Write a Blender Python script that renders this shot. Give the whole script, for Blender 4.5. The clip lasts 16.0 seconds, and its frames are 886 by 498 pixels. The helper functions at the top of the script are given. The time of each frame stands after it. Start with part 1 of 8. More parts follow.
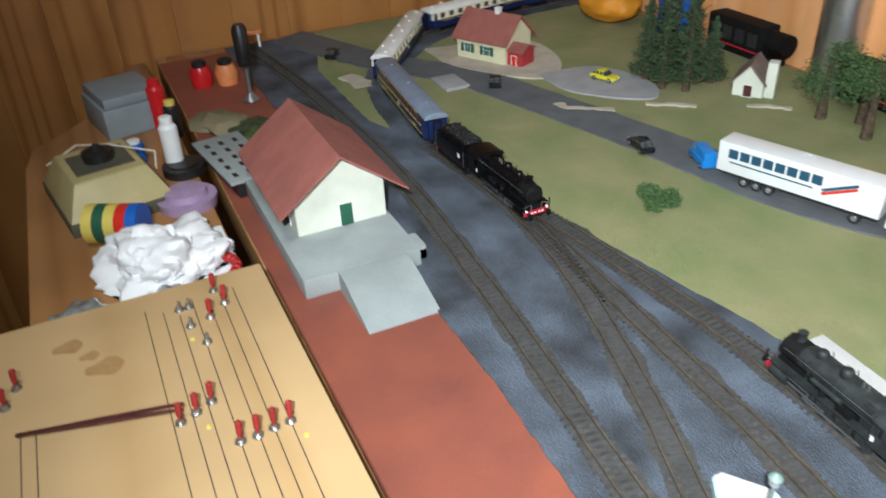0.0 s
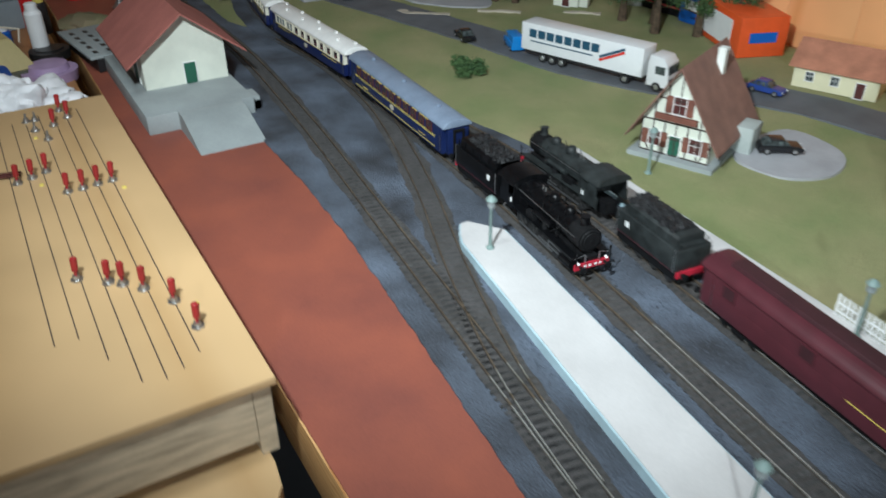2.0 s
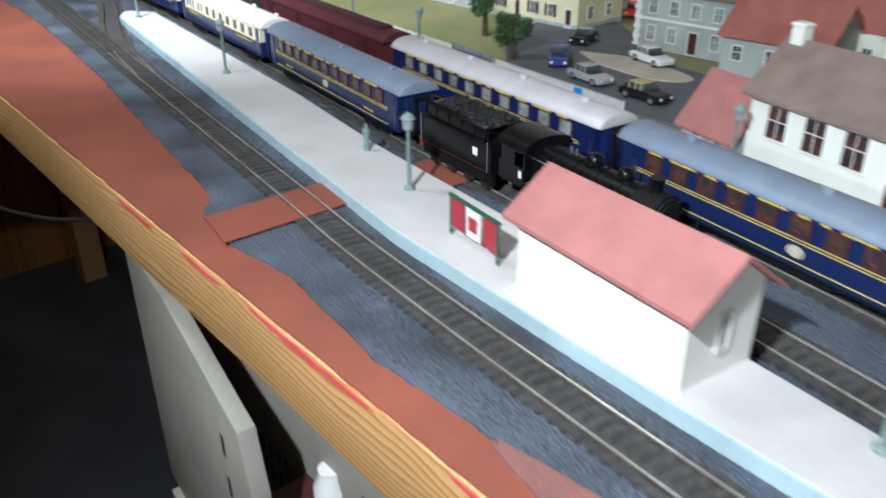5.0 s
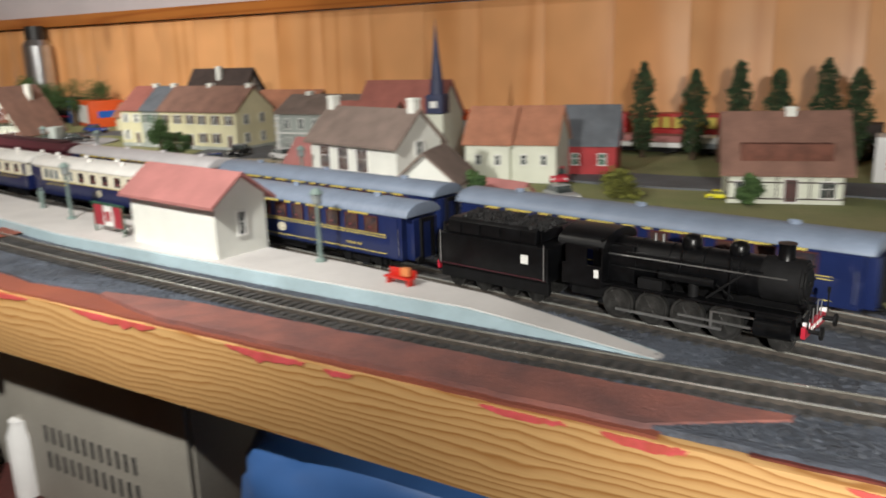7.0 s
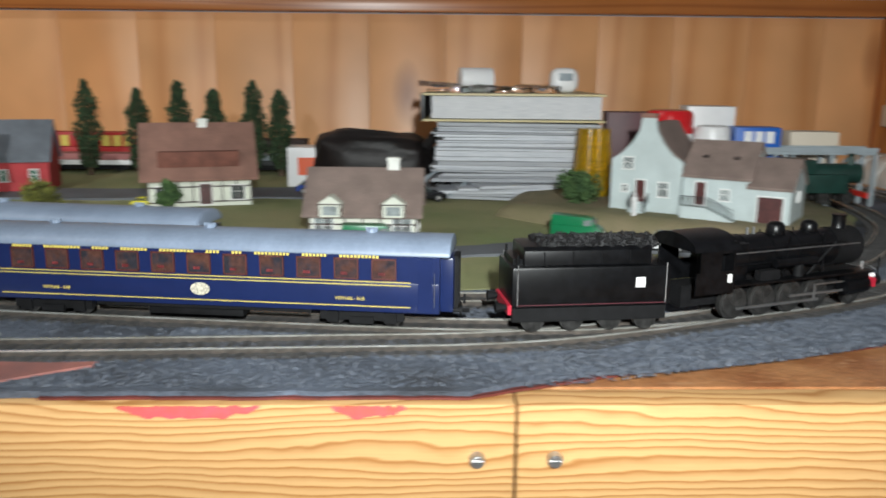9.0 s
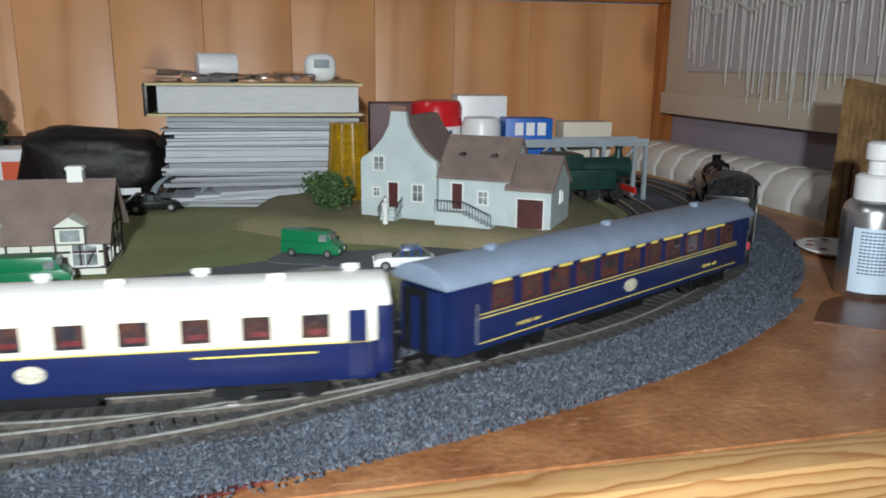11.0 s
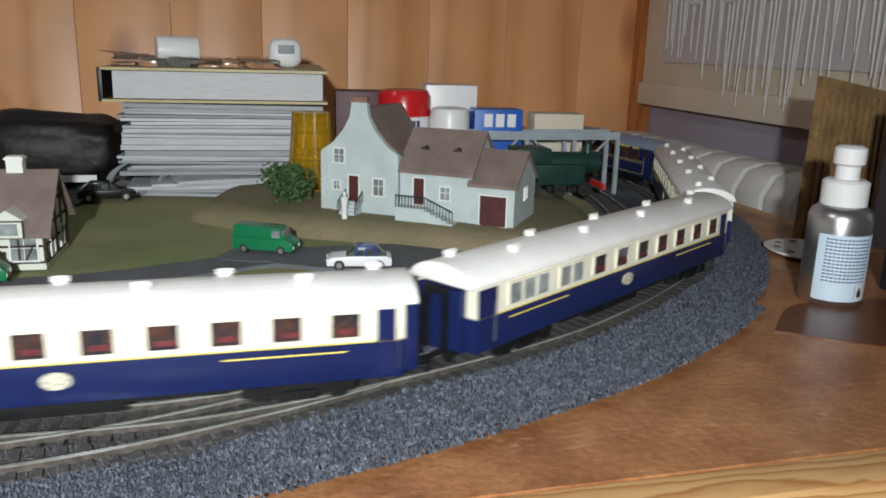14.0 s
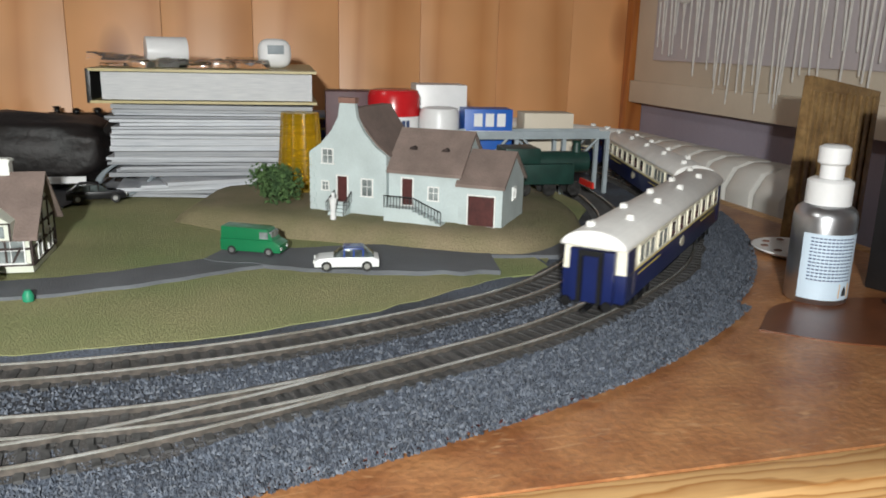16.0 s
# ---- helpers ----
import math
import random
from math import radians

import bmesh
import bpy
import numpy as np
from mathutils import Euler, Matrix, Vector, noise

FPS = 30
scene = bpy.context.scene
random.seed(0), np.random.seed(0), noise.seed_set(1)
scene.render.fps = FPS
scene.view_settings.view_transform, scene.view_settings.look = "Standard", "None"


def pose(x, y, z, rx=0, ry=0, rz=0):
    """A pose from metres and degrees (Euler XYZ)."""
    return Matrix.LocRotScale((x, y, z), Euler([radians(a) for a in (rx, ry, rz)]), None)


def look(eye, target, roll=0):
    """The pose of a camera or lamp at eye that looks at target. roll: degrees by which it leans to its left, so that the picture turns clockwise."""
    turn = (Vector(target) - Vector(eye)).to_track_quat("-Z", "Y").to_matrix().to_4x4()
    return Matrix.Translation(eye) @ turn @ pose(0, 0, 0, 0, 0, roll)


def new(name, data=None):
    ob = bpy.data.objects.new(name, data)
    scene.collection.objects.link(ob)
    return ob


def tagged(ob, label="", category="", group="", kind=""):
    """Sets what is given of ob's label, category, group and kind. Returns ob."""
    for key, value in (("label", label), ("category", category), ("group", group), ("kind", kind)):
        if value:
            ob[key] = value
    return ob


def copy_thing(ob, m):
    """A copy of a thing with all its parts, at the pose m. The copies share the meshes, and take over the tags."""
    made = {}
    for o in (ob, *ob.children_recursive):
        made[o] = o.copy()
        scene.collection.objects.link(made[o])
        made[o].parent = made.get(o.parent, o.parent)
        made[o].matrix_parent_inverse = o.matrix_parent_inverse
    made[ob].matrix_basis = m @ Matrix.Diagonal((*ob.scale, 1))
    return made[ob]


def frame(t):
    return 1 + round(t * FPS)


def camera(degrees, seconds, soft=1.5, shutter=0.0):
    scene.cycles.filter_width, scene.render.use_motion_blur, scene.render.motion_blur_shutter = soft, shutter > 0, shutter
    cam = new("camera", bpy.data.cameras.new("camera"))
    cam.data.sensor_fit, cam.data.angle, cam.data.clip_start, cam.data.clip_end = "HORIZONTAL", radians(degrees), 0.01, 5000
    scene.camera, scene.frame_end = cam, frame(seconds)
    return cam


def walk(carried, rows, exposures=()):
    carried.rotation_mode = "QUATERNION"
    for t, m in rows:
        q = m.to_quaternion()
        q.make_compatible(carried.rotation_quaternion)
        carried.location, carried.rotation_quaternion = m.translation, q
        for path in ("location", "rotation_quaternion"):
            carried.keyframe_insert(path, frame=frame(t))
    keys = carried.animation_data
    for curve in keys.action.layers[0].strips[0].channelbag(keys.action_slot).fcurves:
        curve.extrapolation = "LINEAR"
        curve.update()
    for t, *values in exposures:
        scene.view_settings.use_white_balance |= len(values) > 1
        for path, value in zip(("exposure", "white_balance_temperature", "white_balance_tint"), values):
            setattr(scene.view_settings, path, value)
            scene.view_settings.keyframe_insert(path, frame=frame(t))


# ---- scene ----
cam = camera(58.4, 16.0, soft=1.8, shutter=0.5)

PATH = [
    (0, (-0.722, -0.112, 0.452), (-2.276, 0.565, -0.609), -3.2),
    (0.5, (-0.698, -0.125, 0.429), (-2.192, 0.655, -0.649), -1.0),
    (1, (-0.669, -0.131, 0.406), (-2.109, 0.71, -0.698), -2.3),
    (1.5, (-0.571, -0.118, 0.377), (-2.047, 0.702, -0.694), -2.1),
    (2, (-0.483, -0.112, 0.366), (-1.949, 0.739, -0.696), -0.4),
    (2.5, (-0.399, -0.118, 0.356), (-1.846, 0.76, -0.709), 0.4),
    (3, (-0.364, -0.11, 0.345), (-1.699, 0.889, -0.761), 0.6),
    (3.5, (-0.273, -0.111, 0.327), (-1.553, 0.938, -0.795), 0.5),
    (4, (-0.147, -0.126, 0.298), (-1.442, 0.939, -0.791), 1.3),
    (4.2, (-0.107, -0.127, 0.279), (-1.415, 0.935, -0.799), 1.0),
    (6.3, (0.255, -0.244, 0.153), (-1.029, 1.184, -0.406), -2.2),
    (6.5, (0.278, -0.26, 0.152), (-0.951, 1.224, -0.388), -1.8),
    (7, (0.32, -0.28, 0.149), (-0.703, 1.366, -0.345), -1.8),
    (7.5, (0.358, -0.297, 0.147), (-0.414, 1.486, -0.328), -1.5),
    (8, (0.385, -0.307, 0.141), (-0.162, 1.564, -0.304), -1.1),
    (8.5, (0.412, -0.309, 0.133), (0.147, 1.629, -0.285), -0.2),
    (9, (0.431, -0.304, 0.129), (0.479, 1.651, -0.293), 0.5),
    (9.5, (0.456, -0.289, 0.133), (0.744, 1.641, -0.306), 0.6),
    (10, (0.479, -0.26, 0.134), (0.878, 1.648, -0.314), 0.3),
    (10.2, (0.487, -0.247, 0.13), (0.909, 1.659, -0.304), 0.4),
    (12.3, (0.533, -0.196, 0.134), (1.027, 1.679, -0.358), 1.1),
    (12.5, (0.533, -0.195, 0.132), (1.039, 1.678, -0.355), 1.5),
    (13, (0.533, -0.194, 0.133), (1.043, 1.674, -0.368), 1.5),
    (13.5, (0.533, -0.196, 0.136), (1.04, 1.671, -0.37), 1.7),
    (14, (0.534, -0.199, 0.138), (1.035, 1.673, -0.358), 1.6),
    (14.5, (0.536, -0.199, 0.138), (1.037, 1.673, -0.355), 1.5),
    (15, (0.538, -0.199, 0.137), (1.043, 1.672, -0.358), 1.5),
    (15.5, (0.541, -0.2, 0.138), (1.044, 1.67, -0.363), 1.3),
    (16, (0.539, -0.201, 0.14), (1.049, 1.667, -0.361), 1.4),
]
EXPOSURES = [(0, 0.3, 5700, 2), (1.0, -0.02, 5600, 0), (2.0, -0.35, 5500, 0), (3.0, -0.1, 5200, 2), (4.2, 0.22, 5000, 2), (6.3, -0.36, 6700, 8), (7.5, -0.06, 6500, 8), (9.0, -0.05, 6000, 4), (10.2, -0.12, 5700, 4), (12.5, -0.24, 5900, 6), (14.5, -0.26, 6000, 6), (15.2, -0.22, 6100, 6), (16.0, 0.1, 6200, 6)]
walk(cam, [(t, look(eye, target, roll)) for t, eye, target, roll in PATH], EXPOSURES)

# ---- room light ----
world = bpy.data.worlds.new("room_air")
scene.world = world
world.use_nodes = True
world.node_tree.nodes["Background"].inputs[0].default_value = (1.0, 0.97, 0.93, 1)
world.node_tree.nodes["Background"].inputs[1].default_value = 0.03
scene.view_settings.exposure = 0.0


def ceiling_area(x, y, z, power, size, colour):
    d = bpy.data.lights.new("ceiling_area", "AREA")
    d.shape, d.size, d.energy, d.color = "DISK", size, power, colour
    ob = new("ceiling_area", d)
    ob.location = (x, y, z)
    return ob


# An assumed lamp out of view, added as weak fill from above.
LAMPS = [(-0.85, -0.25, 1.26, 6.5)]
for lx, ly, lz, power in LAMPS:
    ceiling_area(lx, ly, lz, power, 0.22, (1.0, 0.95, 0.88))


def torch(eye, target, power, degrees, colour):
    """Fixed unseen spot beside the camera's way, in place of its carried white light."""
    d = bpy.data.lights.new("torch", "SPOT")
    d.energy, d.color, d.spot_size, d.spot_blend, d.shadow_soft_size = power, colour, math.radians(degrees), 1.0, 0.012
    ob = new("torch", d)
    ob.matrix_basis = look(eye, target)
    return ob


# Three added spots share out the one moving light along the camera's way.
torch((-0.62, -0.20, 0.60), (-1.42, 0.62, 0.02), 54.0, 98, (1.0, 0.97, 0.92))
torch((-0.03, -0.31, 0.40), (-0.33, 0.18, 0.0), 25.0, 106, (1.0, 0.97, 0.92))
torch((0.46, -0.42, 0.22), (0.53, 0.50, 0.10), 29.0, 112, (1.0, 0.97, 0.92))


# ---- materials ----
def mat(name, col, rough=0.6, metal=0.0, var=0.12, scale=60.0, bump=0.0, bscale=400.0, col2=None, spread=0.5, rnd=0.0, stretch=(1, 1, 1), emit=None, spec=0.5):
    """Two scales of noise in colour, a fine relief, and a shade of its own for each piece."""
    m = bpy.data.materials.new(name)
    m.use_nodes = True
    nt = m.node_tree
    n, l = nt.nodes, nt.links
    bs = n["Principled BSDF"]
    bs.inputs["Roughness"].default_value = rough
    bs.inputs["Metallic"].default_value = metal
    bs.inputs["Specular IOR Level"].default_value = spec
    tc = n.new("ShaderNodeTexCoord")
    mp = n.new("ShaderNodeMapping")
    mp.inputs["Scale"].default_value = stretch
    l.new(tc.outputs["Object"], mp.inputs["Vector"])
    big = n.new("ShaderNodeTexNoise")
    big.inputs["Scale"].default_value = scale
    big.inputs["Detail"].default_value = 5
    l.new(mp.outputs["Vector"], big.inputs["Vector"])
    ramp = n.new("ShaderNodeValToRGB")
    c2 = col2 or tuple(c * (1 - 2.2 * var) for c in col)
    ramp.color_ramp.elements[0].position = 0.5 - spread * 0.4
    ramp.color_ramp.elements[1].position = 0.5 + spread * 0.4
    ramp.color_ramp.elements[0].color = (*c2, 1)
    ramp.color_ramp.elements[1].color = (*col, 1)
    l.new(big.outputs["Fac"], ramp.inputs["Fac"])
    fine = n.new("ShaderNodeTexNoise")
    fine.inputs["Scale"].default_value = bscale
    fine.inputs["Detail"].default_value = 3
    l.new(mp.outputs["Vector"], fine.inputs["Vector"])
    hsv = n.new("ShaderNodeHueSaturation")
    l.new(ramp.outputs["Color"], hsv.inputs["Color"])
    mr = n.new("ShaderNodeMapRange")
    mr.inputs["To Min"].default_value = 1 - var
    mr.inputs["To Max"].default_value = 1 + var
    l.new(fine.outputs["Fac"], mr.inputs["Value"])
    if rnd:
        oi = n.new("ShaderNodeObjectInfo")
        m2 = n.new("ShaderNodeMapRange")
        m2.inputs["To Min"].default_value = 1 - rnd
        m2.inputs["To Max"].default_value = 1 + rnd
        l.new(oi.outputs["Random"], m2.inputs["Value"])
        mu = n.new("ShaderNodeMath")
        mu.operation = "MULTIPLY"
        l.new(mr.outputs["Result"], mu.inputs[0])
        l.new(m2.outputs["Result"], mu.inputs[1])
        l.new(mu.outputs[0], hsv.inputs["Value"])
    else:
        l.new(mr.outputs["Result"], hsv.inputs["Value"])
    l.new(hsv.outputs["Color"], bs.inputs["Base Color"])
    if bump:
        bp = n.new("ShaderNodeBump")
        bp.inputs["Strength"].default_value = min(1.0, bump)
        bp.inputs["Distance"].default_value = 0.001 * max(1.0, bump)
        l.new(fine.outputs["Fac"], bp.inputs["Height"])
        l.new(bp.outputs["Normal"], bs.inputs["Normal"])
    if emit:
        bs.inputs["Emission Color"].default_value = (*emit[:3], 1)
        bs.inputs["Emission Strength"].default_value = emit[3]
    return m


def wood(name, light, dark, along="x", rings=55.0, rough=0.45, knots=True):
    """Sawn pine: rings drawn out along the grain, bent by noise, with darker knots."""
    m = bpy.data.materials.new(name)
    m.use_nodes = True
    n, l = m.node_tree.nodes, m.node_tree.links
    bs = n["Principled BSDF"]
    bs.inputs["Roughness"].default_value = rough
    tc, mp, oi = n.new("ShaderNodeTexCoord"), n.new("ShaderNodeMapping"), n.new("ShaderNodeObjectInfo")
    s = {"x": (0.06, 1, 1), "y": (1, 0.06, 1), "z": (1, 1, 0.06)}[along]
    mp.inputs["Scale"].default_value = s
    add = n.new("ShaderNodeVectorMath")
    add.operation = "ADD"
    sc = n.new("ShaderNodeVectorMath")
    sc.operation = "SCALE"
    sc.inputs[3].default_value = 3.0
    cmb = n.new("ShaderNodeCombineXYZ")
    for k in range(3):
        l.new(oi.outputs["Random"], cmb.inputs[k])
    l.new(cmb.outputs[0], sc.inputs[0])
    l.new(tc.outputs["Object"], add.inputs[0])
    l.new(sc.outputs[0], add.inputs[1])
    l.new(add.outputs[0], mp.inputs["Vector"])
    gn = n.new("ShaderNodeTexNoise")
    gn.inputs["Scale"].default_value = rings * 0.3
    gn.inputs["Detail"].default_value = 1.5
    gn.inputs["Roughness"].default_value = 0.35
    l.new(mp.outputs["Vector"], gn.inputs["Vector"])
    wv = n.new("ShaderNodeMath")
    wv.operation = "PINGPONG"
    mulw = n.new("ShaderNodeMath")
    mulw.operation = "MULTIPLY"
    mulw.inputs[1].default_value = 26.0
    l.new(gn.outputs["Fac"], mulw.inputs[0])
    l.new(mulw.outputs[0], wv.inputs[0])
    wv.inputs[1].default_value = 1.0
    ns = n.new("ShaderNodeTexNoise")
    ns.inputs["Scale"].default_value = 9.0
    l.new(add.outputs[0], ns.inputs["Vector"])
    ramp = n.new("ShaderNodeValToRGB")
    ramp.color_ramp.elements[0].color = (*dark, 1)
    ramp.color_ramp.elements[1].color = (*light, 1)
    ramp.color_ramp.elements[0].position = 0.02
    ramp.color_ramp.elements[1].position = 0.5
    l.new(wv.outputs[0], ramp.inputs["Fac"])
    hsv = n.new("ShaderNodeHueSaturation")
    l.new(ramp.outputs["Color"], hsv.inputs["Color"])
    mr = n.new("ShaderNodeMapRange")
    mr.inputs["To Min"].default_value = 0.72
    mr.inputs["To Max"].default_value = 1.22
    l.new(ns.outputs["Fac"], mr.inputs["Value"])
    l.new(mr.outputs["Result"], hsv.inputs["Value"])
    last = hsv.outputs["Color"]
    if knots:
        vo = n.new("ShaderNodeTexVoronoi")
        vo.inputs["Scale"].default_value = 7.0
        mpk = n.new("ShaderNodeMapping")
        mpk.inputs["Scale"].default_value = {"x": (0.45, 1, 1), "y": (1, 0.45, 1), "z": (1, 1, 0.45)}[along]
        l.new(add.outputs[0], mpk.inputs["Vector"])
        l.new(mpk.outputs[0], vo.inputs["Vector"])
        kr = n.new("ShaderNodeMapRange")
        kr.inputs["From Min"].default_value = 0.04
        kr.inputs["From Max"].default_value = 0.17
        kr.inputs["To Min"].default_value = 0.75
        kr.inputs["To Max"].default_value = 0.0
        l.new(vo.outputs["Distance"], kr.inputs["Value"])
        mix = n.new("ShaderNodeMix")
        mix.data_type = "RGBA"
        l.new(kr.outputs["Result"], mix.inputs[0])
        l.new(last, mix.inputs[6])
        mix.inputs[7].default_value = (dark[0] * 0.35, dark[1] * 0.25, dark[2] * 0.25, 1)
        last = mix.outputs[2]
    l.new(last, bs.inputs["Base Color"])
    bp = n.new("ShaderNodeBump")
    bp.inputs["Strength"].default_value = 0.08
    bp.inputs["Distance"].default_value = 0.001
    l.new(wv.outputs[0], bp.inputs["Height"])
    l.new(bp.outputs["Normal"], bs.inputs["Normal"])
    return m


def edge_pine(name, light, dark, spacing=0.0042):
    """A flat-sawn board along x: long wavering year rings with thin dark latewood, close pores and a few knots."""
    m = bpy.data.materials.new(name)
    m.use_nodes = True
    n, l = m.node_tree.nodes, m.node_tree.links
    bs = n["Principled BSDF"]
    bs.inputs["Roughness"].default_value = 0.42
    tc = n.new("ShaderNodeTexCoord")
    sep = n.new("ShaderNodeSeparateXYZ")
    l.new(tc.outputs["Object"], sep.inputs[0])

    def waves(stretch, scale, detail):
        mp, ns = n.new("ShaderNodeMapping"), n.new("ShaderNodeTexNoise")
        mp.inputs["Scale"].default_value = stretch
        ns.inputs["Scale"].default_value = scale
        ns.inputs["Detail"].default_value = detail
        l.new(tc.outputs["Object"], mp.inputs["Vector"])
        l.new(mp.outputs["Vector"], ns.inputs["Vector"])
        return ns.outputs["Fac"]

    def calc(op, a, b):
        q = n.new("ShaderNodeMath")
        q.operation = op
        for k, v in enumerate((a, b)):
            if hasattr(v, "is_linked"):
                l.new(v, q.inputs[k])
            else:
                q.inputs[k].default_value = v
        return q.outputs[0]

    depth = calc("ADD", sep.outputs["Z"], calc("MULTIPLY", sep.outputs["Y"], 0.6))
    bent = calc("ADD", calc("MULTIPLY", depth, 1 / spacing), calc("MULTIPLY", waves((0.18, 1, 1), 26.0, 2.0), 7.0))
    bent = calc("ADD", bent, calc("MULTIPLY", waves((0.5, 1, 1), 90.0, 2.0), 0.9))
    ring = calc("FRACT", bent, 0.0)
    ramp = n.new("ShaderNodeValToRGB")
    e = ramp.color_ramp.elements
    e[0].position, e[0].color = 0.0, (*light, 1)
    e[1].position, e[1].color = 1.0, (*light, 1)
    for pos, f in ((0.35, 0.10), (0.65, 0.45), (0.86, 1.0), (0.96, 0.5)):
        q = e.new(pos)
        q.color = (*(light[k] + (dark[k] - light[k]) * f for k in range(3)), 1)
    l.new(ring, ramp.inputs["Fac"])
    hsv = n.new("ShaderNodeHueSaturation")
    mr = n.new("ShaderNodeMapRange")
    mr.inputs["To Min"].default_value, mr.inputs["To Max"].default_value = 0.62, 1.34
    l.new(calc("ADD", calc("MULTIPLY", waves((0.5, 1, 1), 11.0, 3.0), 0.7), calc("MULTIPLY", waves((0.03, 1, 1), 900.0, 2.0), 0.3)), mr.inputs["Value"])
    l.new(mr.outputs["Result"], hsv.inputs["Value"])
    l.new(ramp.outputs["Color"], hsv.inputs["Color"])
    l.new(hsv.outputs["Color"], bs.inputs["Base Color"])
    bp = n.new("ShaderNodeBump")
    bp.inputs["Strength"].default_value, bp.inputs["Distance"].default_value = 0.15, 0.001
    l.new(ring, bp.inputs["Height"])
    l.new(bp.outputs["Normal"], bs.inputs["Normal"])
    return m


def glass(name, col, rough=0.02, trans=1.0):
    m = bpy.data.materials.new(name)
    m.use_nodes = True
    b = m.node_tree.nodes["Principled BSDF"]
    b.inputs["Base Color"].default_value = (*col, 1)
    b.inputs["Roughness"].default_value = rough
    b.inputs["Transmission Weight"].default_value = trans
    b.inputs["IOR"].default_value = 1.45
    return m


M = {}
M["pine_wall"] = wood("pine_wall", (0.80, 0.405, 0.175), (0.69, 0.315, 0.115), "z", 14.0, 0.38)
M["pine_dark"] = wood("pine_dark", (0.42, 0.19, 0.055), (0.30, 0.12, 0.03), "z", 14.0, 0.35)
M["pine_trim"] = wood("pine_trim", (0.48, 0.17, 0.04), (0.36, 0.11, 0.025), "x", 40.0, 0.3, False)
M["pine_trim_v"] = wood("pine_trim_v", (0.48, 0.17, 0.04), (0.36, 0.11, 0.025), "z", 40.0, 0.3, False)
M["fascia"] = edge_pine("fascia", (0.60, 0.365, 0.155), (0.36, 0.16, 0.045))
M["plywood"] = wood("plywood", (0.56, 0.38, 0.19), (0.50, 0.325, 0.15), "x", 10.0, 0.5, False)
M["ply_edge"] = mat("ply_edge", (0.62, 0.50, 0.34), 0.8, var=0.2, scale=30, bump=0.3, stretch=(1, 1, 8))
M["desk"] = wood("desk", (0.40, 0.20, 0.075), (0.30, 0.14, 0.05), "x", 16.0, 0.45, False)
M["hardboard"] = mat("hardboard", (0.42, 0.20, 0.082), 0.36, var=0.5, scale=34, bump=0.5, bscale=300, col2=(0.255, 0.10, 0.038), spread=0.42)
nt = M["hardboard"].node_tree
bs = nt.nodes["Principled BSDF"]
under = bs.inputs["Base Color"].links[0].from_socket
co, mp, sn, rp, mx = [nt.nodes.new(k) for k in ("ShaderNodeTexCoord", "ShaderNodeMapping", "ShaderNodeTexNoise", "ShaderNodeMapRange", "ShaderNodeMix")]
mp.inputs["Scale"].default_value = (0.35, 1.6, 1)
mp.inputs["Rotation"].default_value = (0, 0, 0.5)
sn.inputs["Scale"].default_value, sn.inputs["Detail"].default_value, sn.inputs["Distortion"].default_value = 95.0, 4.0, 2.2
rp.inputs["From Min"].default_value, rp.inputs["From Max"].default_value, rp.inputs["To Max"].default_value = 0.60, 0.74, 0.55
mx.data_type = "RGBA"
mx.inputs[7].default_value = (0.62, 0.38, 0.20, 1)
nt.links.new(co.outputs["Object"], mp.inputs["Vector"])
nt.links.new(mp.outputs["Vector"], sn.inputs["Vector"])
nt.links.new(sn.outputs["Fac"], rp.inputs["Value"])
nt.links.new(rp.outputs["Result"], mx.inputs[0])
nt.links.new(under, mx.inputs[6])
nt.links.new(mx.outputs[2], bs.inputs["Base Color"])
M["wetstain"] = mat("wetstain", (0.16, 0.055, 0.022), 0.3, var=0.15, scale=40)
M["redpaint"] = mat("redpaint", (0.29, 0.083, 0.048), 0.65, var=0.12, scale=14, bump=0.15, bscale=500, col2=(0.20, 0.06, 0.042))
M["redwash"] = mat("redwash", (0.33, 0.13, 0.105), 0.7, var=0.3, scale=45, bump=0.8, bscale=800, col2=(0.17, 0.085, 0.08))
M["redmargin"] = mat("redmargin", (0.15, 0.03, 0.022), 0.55, var=0.25, scale=60)
M["pinkpaint"] = mat("pinkpaint", (0.70, 0.10, 0.12), 0.6, var=0.2, scale=120, col2=(0.5, 0.09, 0.06))
M["ballast"] = mat("ballast", (0.13, 0.155, 0.205), 0.8, var=0.95, scale=15, bump=2.2, bscale=650, col2=(0.030, 0.031, 0.036), spread=0.5)
M["trackbed"] = mat("trackbed", (0.086, 0.080, 0.080), 0.9, var=0.6, scale=40, bump=1.6, bscale=900, col2=(0.05, 0.045, 0.04))
M["ply_stain"] = mat("ply_stain", (0.40, 0.25, 0.11), 0.55, var=0.2, scale=120, col2=(0.33, 0.19, 0.075))
M["stone"] = mat("stone", (0.092, 0.108, 0.14), 0.6, var=0.6, scale=420, col2=(0.018, 0.02, 0.027), spread=0.6)
M["grass"] = mat("grass", (0.34, 0.31, 0.155), 0.95, var=0.4, scale=11, bump=1.4, bscale=900, col2=(0.20, 0.245, 0.092), spread=0.6)
M["grassdark"] = mat("grassdark", (0.10, 0.13, 0.04), 0.95, var=0.4, scale=60, bump=1.5, bscale=900)
M["earth"] = mat("earth", (0.26, 0.21, 0.13), 0.95, var=0.25, scale=20, bump=1.0, bscale=700, col2=(0.155, 0.15, 0.07))
M["road"] = mat("road", (0.135, 0.145, 0.16), 0.75, var=0.15, scale=25, bump=0.4, bscale=900, col2=(0.095, 0.10, 0.11))
